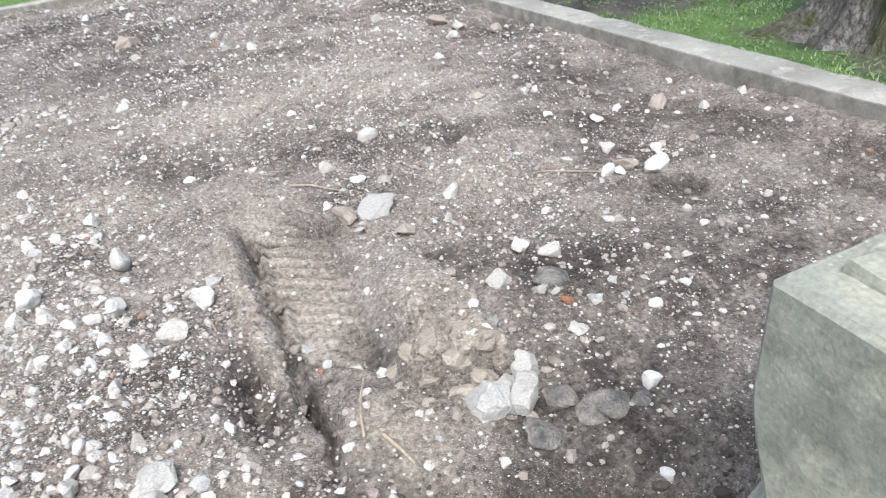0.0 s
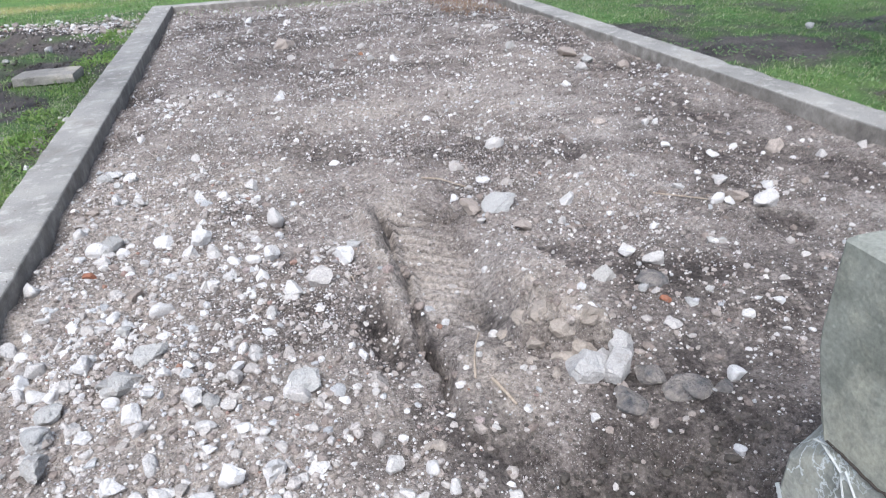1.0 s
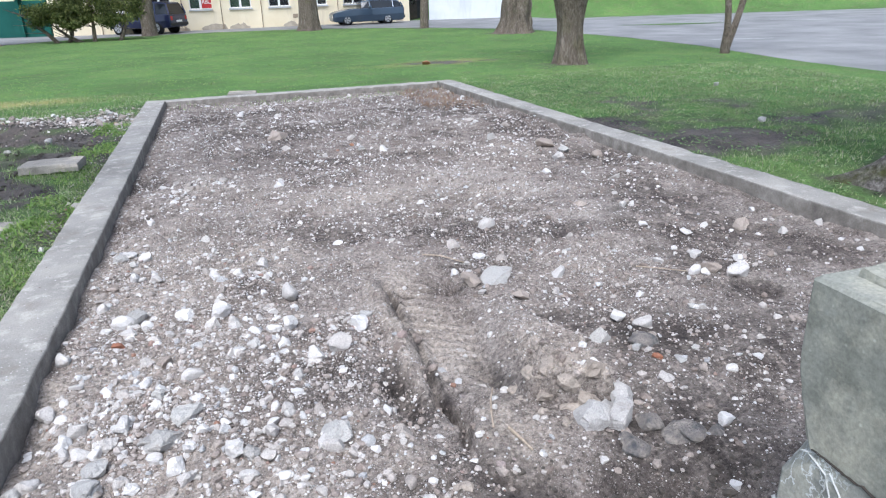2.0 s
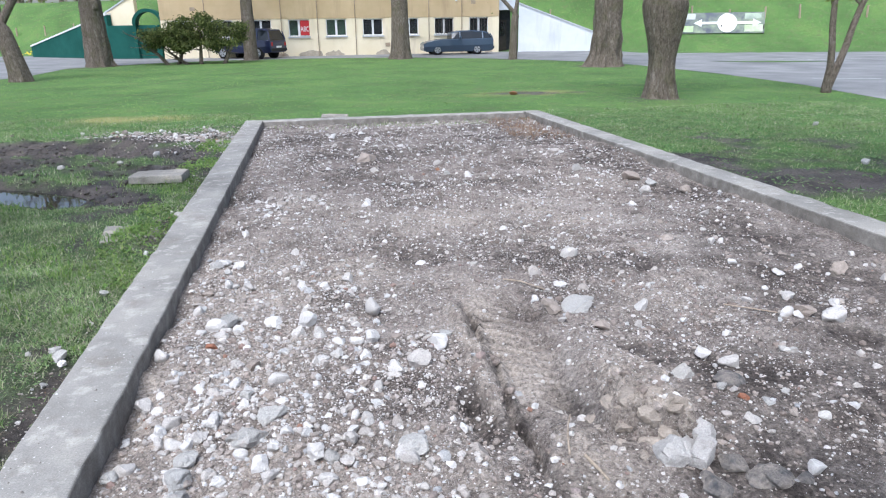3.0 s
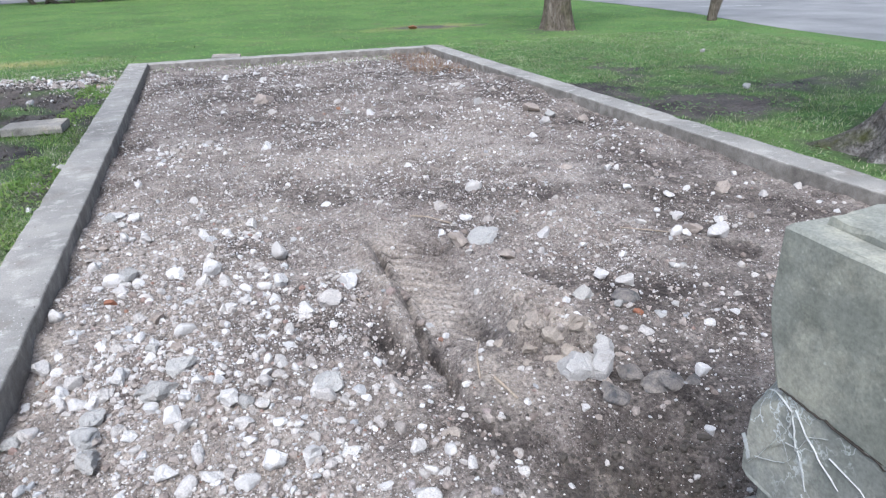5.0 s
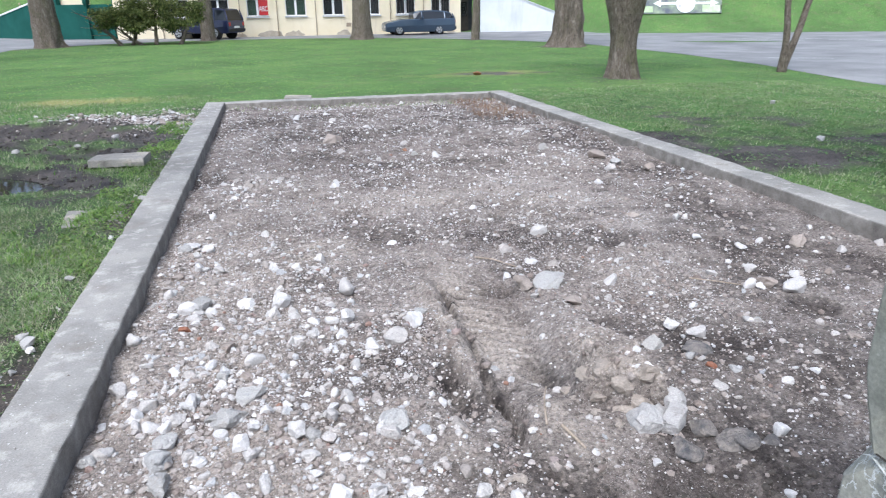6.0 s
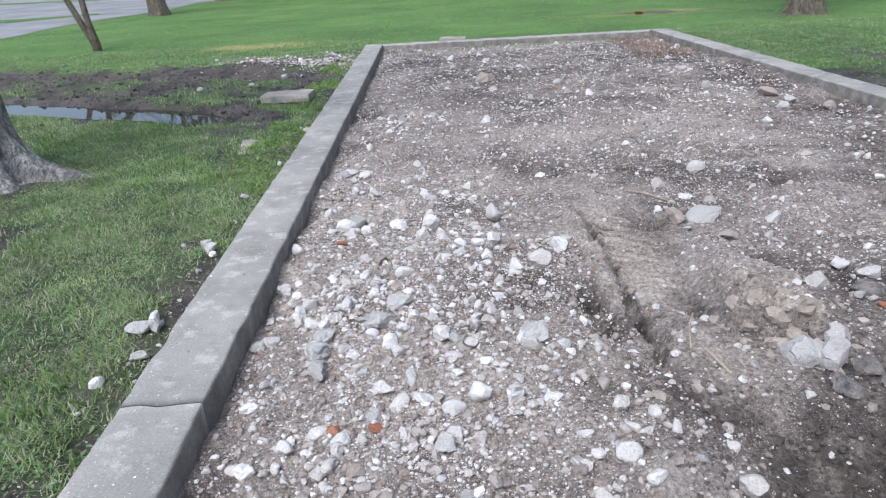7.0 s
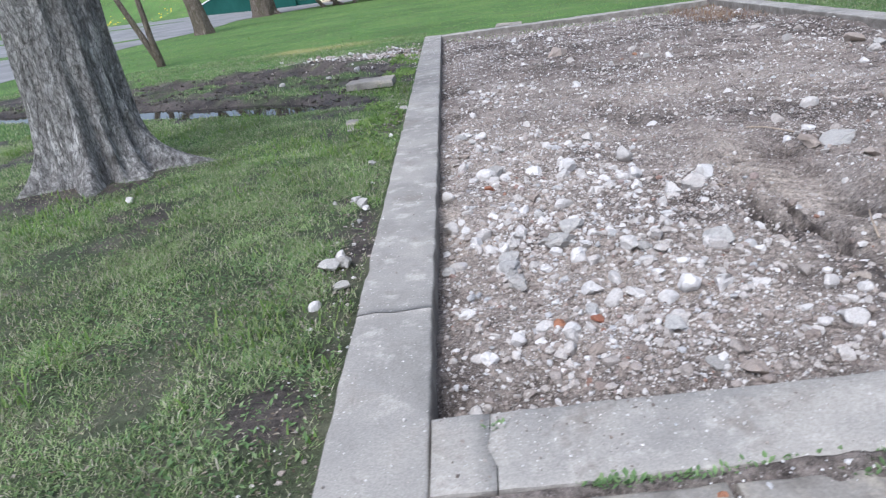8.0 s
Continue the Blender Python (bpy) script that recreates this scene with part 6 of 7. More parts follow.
def window_sign():
    thing = part("window_sign", box(0.29, 0.86, 46.04, 46.07, 1.13, 2.04, 0.005), M_RED)
    cu = bpy.data.curves.new("lettering", "FONT")
    cu.body, cu.size, cu.extrude, cu.align_x, cu.align_y = "ABC", 0.34, 0.004, "CENTER", "CENTER"
    ob = new("lettering", cu)
    dg = bpy.context.evaluated_depsgraph_get()
    me = bpy.data.meshes.new_from_object(ob.evaluated_get(dg))
    bpy.data.objects.remove(ob)
    me.materials.append(M_FRAME)
    t = new("lettering", me)
    t.matrix_world = pose(0.575, 46.034, 1.5, 90, 0, 0) @ Matrix.Diagonal((0.85, 1.35, 1, 1))
    t.parent = thing
    t["label"] = "white letters"
    tagged(thing, "red window sign lettered in white", "sign")


window_sign()


def wing_wall(name, pts, heights, thick, material, label, coping=None):
    """A wall along points whose top falls with the bank behind it."""
    thing = empty(name, pose(pts[0][0], pts[0][1], -0.16))
    o = Vector((*pts[0], 0))
    for (a, b), (h0, h1) in zip(zip(pts, pts[1:]), zip(heights, heights[1:])):
        a, b = Vector((*a, 0)) - o, Vector((*b, 0)) - o
        s = Vector((-(b - a).y, (b - a).x, 0)).normalized() * thick
        verts = [a + Vector((0, 0, -0.3)), b + Vector((0, 0, -0.3)), b + Vector((0, 0, h1)), a + Vector((0, 0, h0))]
        verts += [v + s for v in verts]
        faces = [(0, 1, 2, 3), (7, 6, 5, 4), (0, 4, 5, 1), (1, 5, 6, 2), (2, 6, 7, 3), (3, 7, 4, 0)]
        link("wall", verts, faces, material, thing)
        if coping:
            up = Vector((0, 0, 0.10))
            c = [verts[3] - s * 0.15 + up * 0.04, verts[2] - s * 0.15 + up * 0.04, verts[6] + s * 0.15 + up * 0.04, verts[7] + s * 0.15 + up * 0.04]
            link("coping", c + [v + up for v in c], [(0, 3, 2, 1), (4, 5, 6, 7), (0, 1, 5, 4), (1, 2, 6, 5), (2, 3, 7, 6), (3, 0, 4, 7)], coping, thing, "narrow coping")
    return tagged(thing, label, "wall")


wing_wall("retaining_wall", [(15.0, 46.0), (20.5, 44.6)], [3.1, 0.98], 0.3, M_WHITEWALL, "white rendered retaining wall sloping down the bank", M_SILL)
wing_wall("retaining_wall", [(-19.0, 54.3), (-12.0, 48.2)], [0.7, 2.7], 0.3, M_TEAL, "dark green retaining wall with a pale sloping edge", M_FRAME)
wing_wall("garden_wall", [(-12.0, 48.0), (-8.6, 47.0)], [2.05, 2.05], 0.25, M_TEAL, "dark green board wall beside the house")
wing_wall("parapet_wall", [(-13.2, 48.9), (-10.2, 48.1)], [2.2, 3.9], 0.4, M_CREAM, "cream parapet rising behind the green boards", M_SILL)


def arch():
    thing = empty("arched_hood", pose(-9.3, 47.6, 1.75))
    verts, faces = [], []
    for i in range(17):
        a = math.pi * i / 16
        for r in (0.75, 0.95):
            for y in (-0.5, 0.5):
                verts.append((r * math.cos(a), y, 0.2 + r * math.sin(a)))
        if i:
            b = (i - 1) * 4
            faces += [(b, b + 4, b + 5, b + 1), (b + 2, b + 3, b + 7, b + 6), (b, b + 2, b + 6, b + 4), (b + 1, b + 5, b + 7, b + 3)]
    link("hood", verts, faces, M_TEAL, thing)
    part("leg", box(-0.93, -0.77, -0.4, 0.4, -1.95, 0.2), M_TEAL, thing)
    part("leg", box(0.77, 0.93, -0.4, 0.4, -1.95, 0.2), M_TEAL, thing)
    tagged(thing, "dark arched hood over a passage by the house", "canopy")


arch()


def porch():
    thing = empty("entrance_porch", pose(13.62, 46.6, -0.16))
    part("back_wall", box(0.0, 1.4, 1.6, 1.8, -0.1, 3.4), M_DARK, thing, "dark recess")
    door = part("door", box(0.35, 1.1, 1.5, 1.58, 0.0, 2.1, 0.01), M_IRON, thing, "dark glazed door")
    part("pane", box(0.45, 1.0, 1.485, 1.498, 1.0, 1.95), M_GLASS, door)
    part("header", box(0.0, 1.4, 0.0, 1.55, 2.75, 3.4), M_WHITEWALL, thing)
    tagged(thing, "shadowy entrance porch between house and wall", "porch")


porch()


# ---- banner and fence on the rampart ----
def banner():
    A, B = Vector((24.3, 41.18, 0)), Vector((29.2, 39.4, 0))
    d = (B - A).normalized()
    z = 0.92
    thing = empty("banner", Matrix.Translation((A.x, A.y, z)) @ Matrix.Rotation(math.atan2(d.y, d.x), 4, "Z"))
    L, H = (B - A).length, 1.25
    tilt = lambda u, w, o=0.0: (u, 0.28 * w - o, w)
    sheet = plain("banner_print", (0.10, 0.11, 0.14), (0.30, 0.36, 0.24), 1.6, 0.6)
    quad = lambda name, u0, u1, w0, w1, o, mat, label="": link(name, [tilt(u0, w0, o), tilt(u1, w0, o), tilt(u1, w1, o), tilt(u0, w1, o), tilt(u0, w0, o - 0.02), tilt(u1, w0, o - 0.02), tilt(u1, w1, o - 0.02), tilt(u0, w1, o - 0.02)],
                                                                [(0, 1, 2, 3), (7, 6, 5, 4), (0, 4, 5, 1), (1, 5, 6, 2), (2, 6, 7, 3), (3, 7, 4, 0)], mat, thing, label)
    quad("sheet", 0, L, 0, H, 0.0, sheet, "dark printed sheet")
    quad("print_patch", 0.1, 0.9, 0.08, 0.45, 0.024, plain("banner_green", (0.35, 0.5, 0.2), (0.5, 0.6, 0.4), 2), "green printed patch")
    quad("print_patch", L - 1.2, L - 0.1, 0.08, 0.5, 0.024, plain("banner_lime", (0.42, 0.55, 0.3), (0.6, 0.65, 0.5), 2), "green printed patch")
    quad("print_patch", 0.12, 1.0, 0.85, H - 0.06, 0.024, plain("banner_white", (0.6, 0.62, 0.62), (0.4, 0.42, 0.4), 2), "pale printed patch")
    quad("print_patch", 4.0, 5.0, 0.85, H - 0.06, 0.024, plain("banner_pale", (0.5, 0.58, 0.45), (0.3, 0.36, 0.3), 2), "pale printed patch")
    N = 32
    c = (2.95, 0.62)
    ring = [tilt(c[0] + 0.6 * math.cos(6.2832 * i / N), c[1] + 0.58 * math.sin(6.2832 * i / N), 0.045) for i in range(N)]
    back = [(x, y + 0.02, z2) for x, y, z2 in ring]
    link("disc", ring + back, [tuple(range(N))] + [(i, (i + 1) % N, N + (i + 1) % N, N + i) for i in range(N)], M_FRAME, thing, "white disc")
    for s in (-1, 1):
        pts = [(0.5, 0.08), (1.55, 0.08), (1.55, 0.24), (2.05, 0.0), (1.55, -0.24), (1.55, -0.08), (0.5, -0.08)]
        fr = [tilt(c[0] + s * u, c[1] + w, 0.04) for u, w in pts]
        bk = [(x, y + 0.015, z2) for x, y, z2 in fr]
        k = len(fr)
        link("arrow", fr + bk, [tuple(range(k))] + [(i, (i + 1) % k, k + (i + 1) % k, k + i) for i in range(k)], M_FRAME, thing, "white arrow")
    for u in (0.05, L - 0.05, L / 2):
        part("stake", box(u - 0.03, u + 0.03, 0.06, 0.12, -0.8, 0.5), M_IRON, thing)
    tagged(thing, "printed banner with a white disc and double arrow", "banner")


banner()


def far_banner():
    thing = part("advert_board", box(41.0, 47.0, 36.2, 36.3, 2.3, 4.4, 0.02), plain("pale_blue_print", (0.45, 0.55, 0.75), (0.7, 0.75, 0.8), 0.7))
    part("print_bar", box(41.5, 46.4, 36.16, 36.198, 2.6, 3.0), M_FRAME, thing, "white printed bar")
    for x in (41.5, 46.5):
        part("post", box(x - 0.08, x + 0.08, 36.31, 36.45, 0.5, 4.4), M_IRON, thing)
    tagged(thing, "pale blue printed board on the rampart", "board")


far_banner()


def fence(x0, x1, step, off, label):
    mid = (x0 + x1) / 2
    base_of = lambda x: float(np.interp(x, [-36, -28, -21, -12, 15, 20.0, 21.2, 23, 33, 60], [65, 62, 57, 54, 47.2, 45.3, 42.4, 38.9, 35.4, 26]))
    thing = empty("fence", pose(mid, base_of(mid) + off, 0))
    x, k = x0, 0
    while x < x1:
        y = base_of(x) + off
        z = float(ground_z(x, y))
        bm = box(-0.05, 0.05, -0.05, 0.05, -0.3, 0.72 + 0.15 * math.sin(k * 2.1), 0.012)
        bmesh.ops.rotate(bm, verts=bm.verts, cent=(0, 0, 0), matrix=Euler((0.05 * math.sin(k * 1.7), 0.08 * math.cos(k * 2.3), 0)).to_matrix())
        bmesh.ops.translate(bm, verts=bm.verts, vec=(x - mid, y - base_of(mid) - off, z))
        part("post", bm, M_PIPE, thing)
        x += step * (0.8 + 0.4 * ((k * 7919) % 10) / 10)
        k += 1
    tagged(thing, label, "fence")


fence(17.0, 48.0, 2.1, 4.3, "row of weathered brown posts across the rampart")
fence(-36.0, -14.0, 2.6, 3.5, "row of weathered posts on the grassy rampart")


def far_woods():
    """Thin trunks and budding twigs along the rampart's crest."""
    g = random.Random(4)
    verts, faces, ends = [], [], []
    for k in range(150):
        x = g.uniform(-60, 75)
        base = float(np.interp(x, [-90, -36, -21, -12, 13, 15, 21.2, 33, 60, 90], [90, 65, 57, 58, 58, 48, 42.4, 35.4, 26, 10]))
        y = base + g.uniform(14, 40)
        r, h = g.uniform(0.10, 0.28), g.uniform(4, 8) if x < 0 else g.uniform(6, 12)
        z = float(ground_z(x, y))
        v, f = tube([Vector((x, y, z - 0.3)), Vector((x + g.uniform(-0.3, 0.3), y, z + h * 0.5)), Vector((x + g.uniform(-1, 1), y, z + h))], [r, r * 0.7, r * 0.2], 6)
        o = len(verts)
        verts += v
        faces += [tuple(i + o for i in q) for q in f]
        for _ in range(5):
            ends.append((x + g.uniform(-1.8, 1.8), y + g.uniform(-1, 1), z + g.uniform(1.0, h)))
    tagged(link("far_trunks", verts, faces, M_BARK), "distant thin trunks beyond the rampart", "woods", kind="stuff")
    tagged(leaf_cloud("far_foliage", ends, (1.5, 1.5, 1.6), 16000, 0.2, M_LEAF, None, 31), "distant budding spring foliage", "woods", kind="stuff")


far_woods()


# ---- cars ----
M_TYRE = plain("tyre_rubber", (0.02, 0.02, 0.02), (0.03, 0.03, 0.03), 20, 0.85)
M_RIM = plain("alloy_rim", (0.5, 0.51, 0.52), (0.42, 0.43, 0.44), 20, 0.3, metal=0.8)
M_LAMP = plain("lamp_glass", (0.6, 0.62, 0.64), (0.7, 0.72, 0.74), 20, 0.1)
M_TAIL = plain("tail_lamp", (0.35, 0.02, 0.02), (0.4, 0.03, 0.03), 20, 0.15)
m, n, l, p = nodes_of("car_glass")
p.inputs["Base Color"].default_value = (0.02, 0.025, 0.03, 1)
p.inputs["Roughness"].default_value = 0.05
M_CARGLASS = m


def car_paint(name, c):
    m, n, l, p = nodes_of(name)
    flake = tex(n, l, "noise", 300, 2, coords="object")
    dirt = tex(n, l, "noise", 2, 6, coords="object")
    col = mix(n, l, ramp(n, l, dirt.outputs[0], (0.45, (0.0,)), (0.8, (0.25,))), c, [v * 0.6 + 0.05 for v in c])
    l.new(col, p.inputs["Base Color"])
    p.inputs["Metallic"].default_value, p.inputs["Roughness"].default_value, p.inputs["Coat Weight"].default_value = 0.4, 0.32, 0.7
    return m


def car(label, paint, stations, m, wheelbase=2.6, wheel_r=0.31, estate=True):
    """stations: x from nose to tail, sill, belt and roof heights, half widths at belt and roof."""
    thing = empty("car", m)
    verts, faces = [], []
    for x, sill, belt, roof, wb, wr in stations:
        verts += [(x, -wb * 0.93, sill), (x, -wb, (sill + belt) / 2), (x, -wb * 0.96, belt), (x, wb * 0.96, belt), (x, wb, (sill + belt) / 2), (x, wb * 0.93, sill)]
    for i in range(len(stations) - 1):
        for k in range(6):
            j = (k + 1) % 6
            faces.append((i * 6 + k, i * 6 + j, i * 6 + 6 + j, i * 6 + 6 + k))
    e = (len(stations) - 1) * 6
    faces += [(0, 5, 4, 3, 2, 1), (e, e + 1, e + 2, e + 3, e + 4, e + 5)]
    body = link("body", verts, faces, paint, thing)
    bv = body.modifiers.new("edge", "BEVEL")
    bv.width, bv.segments = 0.05, 2
    cab = [s for s in stations if s[3] > s[2] + 0.02]
    verts, faces = [], []
    for x, sill, belt, roof, wb, wr in cab:
        verts += [(x, -wb * 0.93, belt - 0.01), (x, -wr, roof - 0.06), (x, wr, roof - 0.06), (x, wb * 0.93, belt - 0.01)]
    for i in range(len(cab) - 1):
        faces += [(i * 4 + k, i * 4 + k + 1, i * 4 + 5 + k, i * 4 + 4 + k) for k in range(3)]
    e = (len(cab) - 1) * 4
    faces += [(0, 3, 2, 1), (e, e + 1, e + 2, e + 3)]
    link("glasshouse", verts, faces, M_CARGLASS, thing, "dark car windows")
    verts, faces = [], []
    roofs = [s for s in cab if s[3] > s[2] + 0.25]
    for x, sill, belt, roof, wb, wr in roofs:
        verts += [(x, -wr - 0.015, roof - 0.09), (x, -wr + 0.08, roof), (x, wr - 0.08, roof), (x, wr + 0.015, roof - 0.09)]
    for i in range(len(roofs) - 1):
        faces += [(i * 4 + k, i * 4 + k + 1, i * 4 + 5 + k, i * 4 + 4 + k) for k in range(3)]
    e = (len(roofs) - 1) * 4
    faces += [(0, 3, 2, 1), (e, e + 1, e + 2, e + 3)]
    link("roof", verts, faces, paint, thing)
    # pillars between the windows
    for a in (0.30, 0.62, 0.97):
        i = min(len(cab) - 2, int(a * (len(cab) - 1)))
        s = cab[i] if a < 0.9 else cab[-1]
        for sd in (-1, 1):
            p0, p1 = Vector((s[0], sd * s[4] * 0.935, s[2])), Vector((s[0] + (0.0 if a < 0.9 else -0.15), sd * (s[5] + 0.012), max(s[3], cab[-2][3]) - 0.08))
            link("pillar", *tube([p0, p1], [0.045, 0.04], 6), paint, thing)
    n0, n1 = stations[0], stations[-1]
    ax = n0[0] + (n1[0] - n0[0] - wheelbase) * 0.44
    for wx in (ax, ax + wheelbase):
        for sd in (-1, 1):
            bm = bmesh.new()
            bmesh.ops.create_cone(bm, segments=24, radius1=wheel_r, radius2=wheel_r, depth=0.2, cap_ends=True)
            bmesh.ops.bevel(bm, geom=bm.edges[:], offset=0.03, segments=2, affect="EDGES")
            bmesh.ops.rotate(bm, verts=bm.verts, cent=(0, 0, 0), matrix=Matrix.Rotation(radians(90), 3, "X"))
            bmesh.ops.translate(bm, verts=bm.verts, vec=(wx, sd * (n0[4] + 0.02), wheel_r))
            wheel = part("wheel", bm, M_TYRE, thing, "black tyre", True)
            bm = bmesh.new()
            bmesh.ops.create_cone(bm, segments=20, radius1=wheel_r * 0.66, radius2=wheel_r * 0.62, depth=0.03, cap_ends=True)
            bmesh.ops.rotate(bm, verts=bm.verts, cent=(0, 0, 0), matrix=Matrix.Rotation(radians(90 * sd), 3, "X"))
            bmesh.ops.translate(bm, verts=bm.verts, vec=(wx, sd * (n0[4] + 0.135), wheel_r))
            part("rim", bm, M_RIM, wheel, "silver rim")
            for i in range(5):
                a = 6.2832 * i / 5
                bm = box(-0.02, 0.02, -0.01, 0.01, 0.06, wheel_r * 0.58)
                bmesh.ops.rotate(bm, verts=bm.verts, cent=(0, 0, 0), matrix=Matrix.Rotation(a, 3, "Y"))
                bmesh.ops.translate(bm, verts=bm.verts, vec=(wx, sd * (n0[4] + 0.152), wheel_r))
                part("spoke", bm, M_TYRE, wheel)
            bm = bmesh.new()
            bmesh.ops.create_cone(bm, segments=20, radius1=wheel_r + 0.07, radius2=wheel_r + 0.07, depth=0.06, cap_ends=True)
            bmesh.ops.rotate(bm, verts=bm.verts, cent=(0, 0, 0), matrix=Matrix.Rotation(radians(90), 3, "X"))
            bmesh.ops.translate(bm, verts=bm.verts, vec=(wx, sd * (n0[4] - 0.005), wheel_r + 0.01))
            part("wheel_arch", bm, M_TYRE, thing)
    for sd in (-1, 1):
        part("headlight", box(n0[0] - 0.01, n0[0] + 0.28, sd * n0[4] * 0.72 - 0.16, sd * n0[4] * 0.72 + 0.16, n0[2] - 0.22, n0[2] - 0.06, 0.03), M_LAMP, thing, "clear headlight")
        part("tail_light", box(n1[0] - 0.2, n1[0] + 0.012, sd * n1[4] * 0.82 - 0.1, sd * n1[4] * 0.82 + 0.1, n1[2] - 0.25, n1[2] - 0.03, 0.02), M_TAIL, thing, "red tail light")
        part("mirror", box(cab[1][0] - 0.1, cab[1][0] + 0.06, sd * 0.98 - 0.08, sd * 0.98 + 0.08, cab[1][2] + 0.0, cab[1][2] + 0.14, 0.03), paint, thing)
    part("number_plate", box(n1[0] + 0.0, n1[0] + 0.02, -0.26, 0.26, n1[2] - 0.36, n1[2] - 0.25), M_FRAME, thing, "pale plate")
    part("bumper", box(n1[0] - 0.1, n1[0] + 0.07, -n1[4] * 0.95, n1[4] * 0.95, n1[1] + 0.02, n1[1] + 0.2, 0.03), M_TYRE, thing)
    return tagged(thing, label, "car")


ESTATE = [(-2.28, 0.28, 0.66, 0.0, 0.72, 0.5), (-2.1, 0.2, 0.78, 0.0, 0.84, 0.5), (-1.55, 0.18, 0.90, 0.0, 0.88, 0.5), (-1.05, 0.18, 0.96, 0.98, 0.89, 0.7), (-0.45, 0.18, 0.97, 1.36, 0.89, 0.62), (0.1, 0.18, 0.97, 1.47, 0.89, 0.62),
          (0.9, 0.18, 0.98, 1.48, 0.89, 0.61), (1.6, 0.18, 0.99, 1.44, 0.88, 0.6), (2.05, 0.2, 1.0, 1.34, 0.86, 0.57), (2.25, 0.24, 1.0, 1.03, 0.84, 0.66), (2.32, 0.3, 0.95, 0.0, 0.8, 0.5)]
OFFROAD = [(-2.15, 0.40, 0.85, 0.0, 0.76, 0.5), (-2.0, 0.34, 0.98, 0.0, 0.86, 0.5), (-1.2, 0.32, 1.06, 0.0, 0.88, 0.5), (-0.95, 0.32, 1.08, 1.10, 0.89, 0.72), (-0.45, 0.32, 1.08, 1.66, 0.89, 0.68), (0.2, 0.32, 1.08, 1.78, 0.89, 0.68),
           (1.2, 0.32, 1.09, 1.78, 0.89, 0.68), (1.9, 0.34, 1.09, 1.70, 0.88, 0.66), (2.12, 0.38, 1.08, 1.12, 0.87, 0.72), (2.18, 0.42, 1.0, 0.0, 0.84, 0.5)]
car("dark blue-grey estate car parked along the house", car_paint("blue_grey_paint", (0.045, 0.075, 0.115)), ESTATE, pose(10.25, 44.2, -0.178, 0, 0, 1))
car("dark blue off-road car parked behind the tree", car_paint("dark_blue_paint", (0.015, 0.022, 0.07)), OFFROAD, pose(-2.9, 44.5, -0.178, 0, 0, -32), wheel_r=0.36)
car("pale grey car parked by the rampart", car_paint("silver_paint", (0.45, 0.46, 0.48)), ESTATE, pose(42.0, 29.5, -0.178, 0, 0, 10))


# ---- grass ----
M_BLADE = blade_material("grass_blades", ((0.0, (0.13, 0.2, 0.085)), (0.4, (0.225, 0.33, 0.128)), (0.64, (0.335, 0.45, 0.185)), (0.80, (0.43, 0.43, 0.275)), (1.0, (0.56, 0.52, 0.42))))
M_FRESH = blade_material("fresh_grass", ((0.0, (0.15, 0.26, 0.07)), (0.6, (0.22, 0.34, 0.09)), (1.0, (0.32, 0.40, 0.14))))
M_GREEN = blade_material("far_grass", ((0.0, (0.17, 0.29, 0.075)), (0.6, (0.22, 0.36, 0.095)), (1.0, (0.3, 0.40, 0.14))))
M_WEED = blade_material("weed_leaves", ((0.0, (0.12, 0.2, 0.085)), (0.6, (0.19, 0.3, 0.125)), (1.0, (0.28, 0.37, 0.18))))
M_STRAW = blade_material("dead_leaves", ((0.0, (0.16, 0.11, 0.08)), (0.5, (0.3, 0.25, 0.19)), (1.0, (0.5, 0.45, 0.38))))


def lawn_ok(x, y):
    inside = (x > -0.40) & (x < right_edge(y) + KERB + 0.06) & (y > -3) & (y < FAR + 0.34)
    path = np.interp(y, [p[1] for p in LAWN_EDGE[:8]], [p[0] for p in LAWN_EDGE[:8]])
    side = np.interp(y, [4, 12, 17, 22, 30.4, 36], [13.9, 14.3, 15.3, 15.7, 15.2, 11.8])
    return (~inside) & (x > path + 0.02) & (x < side + 0.05) & (y < 42)


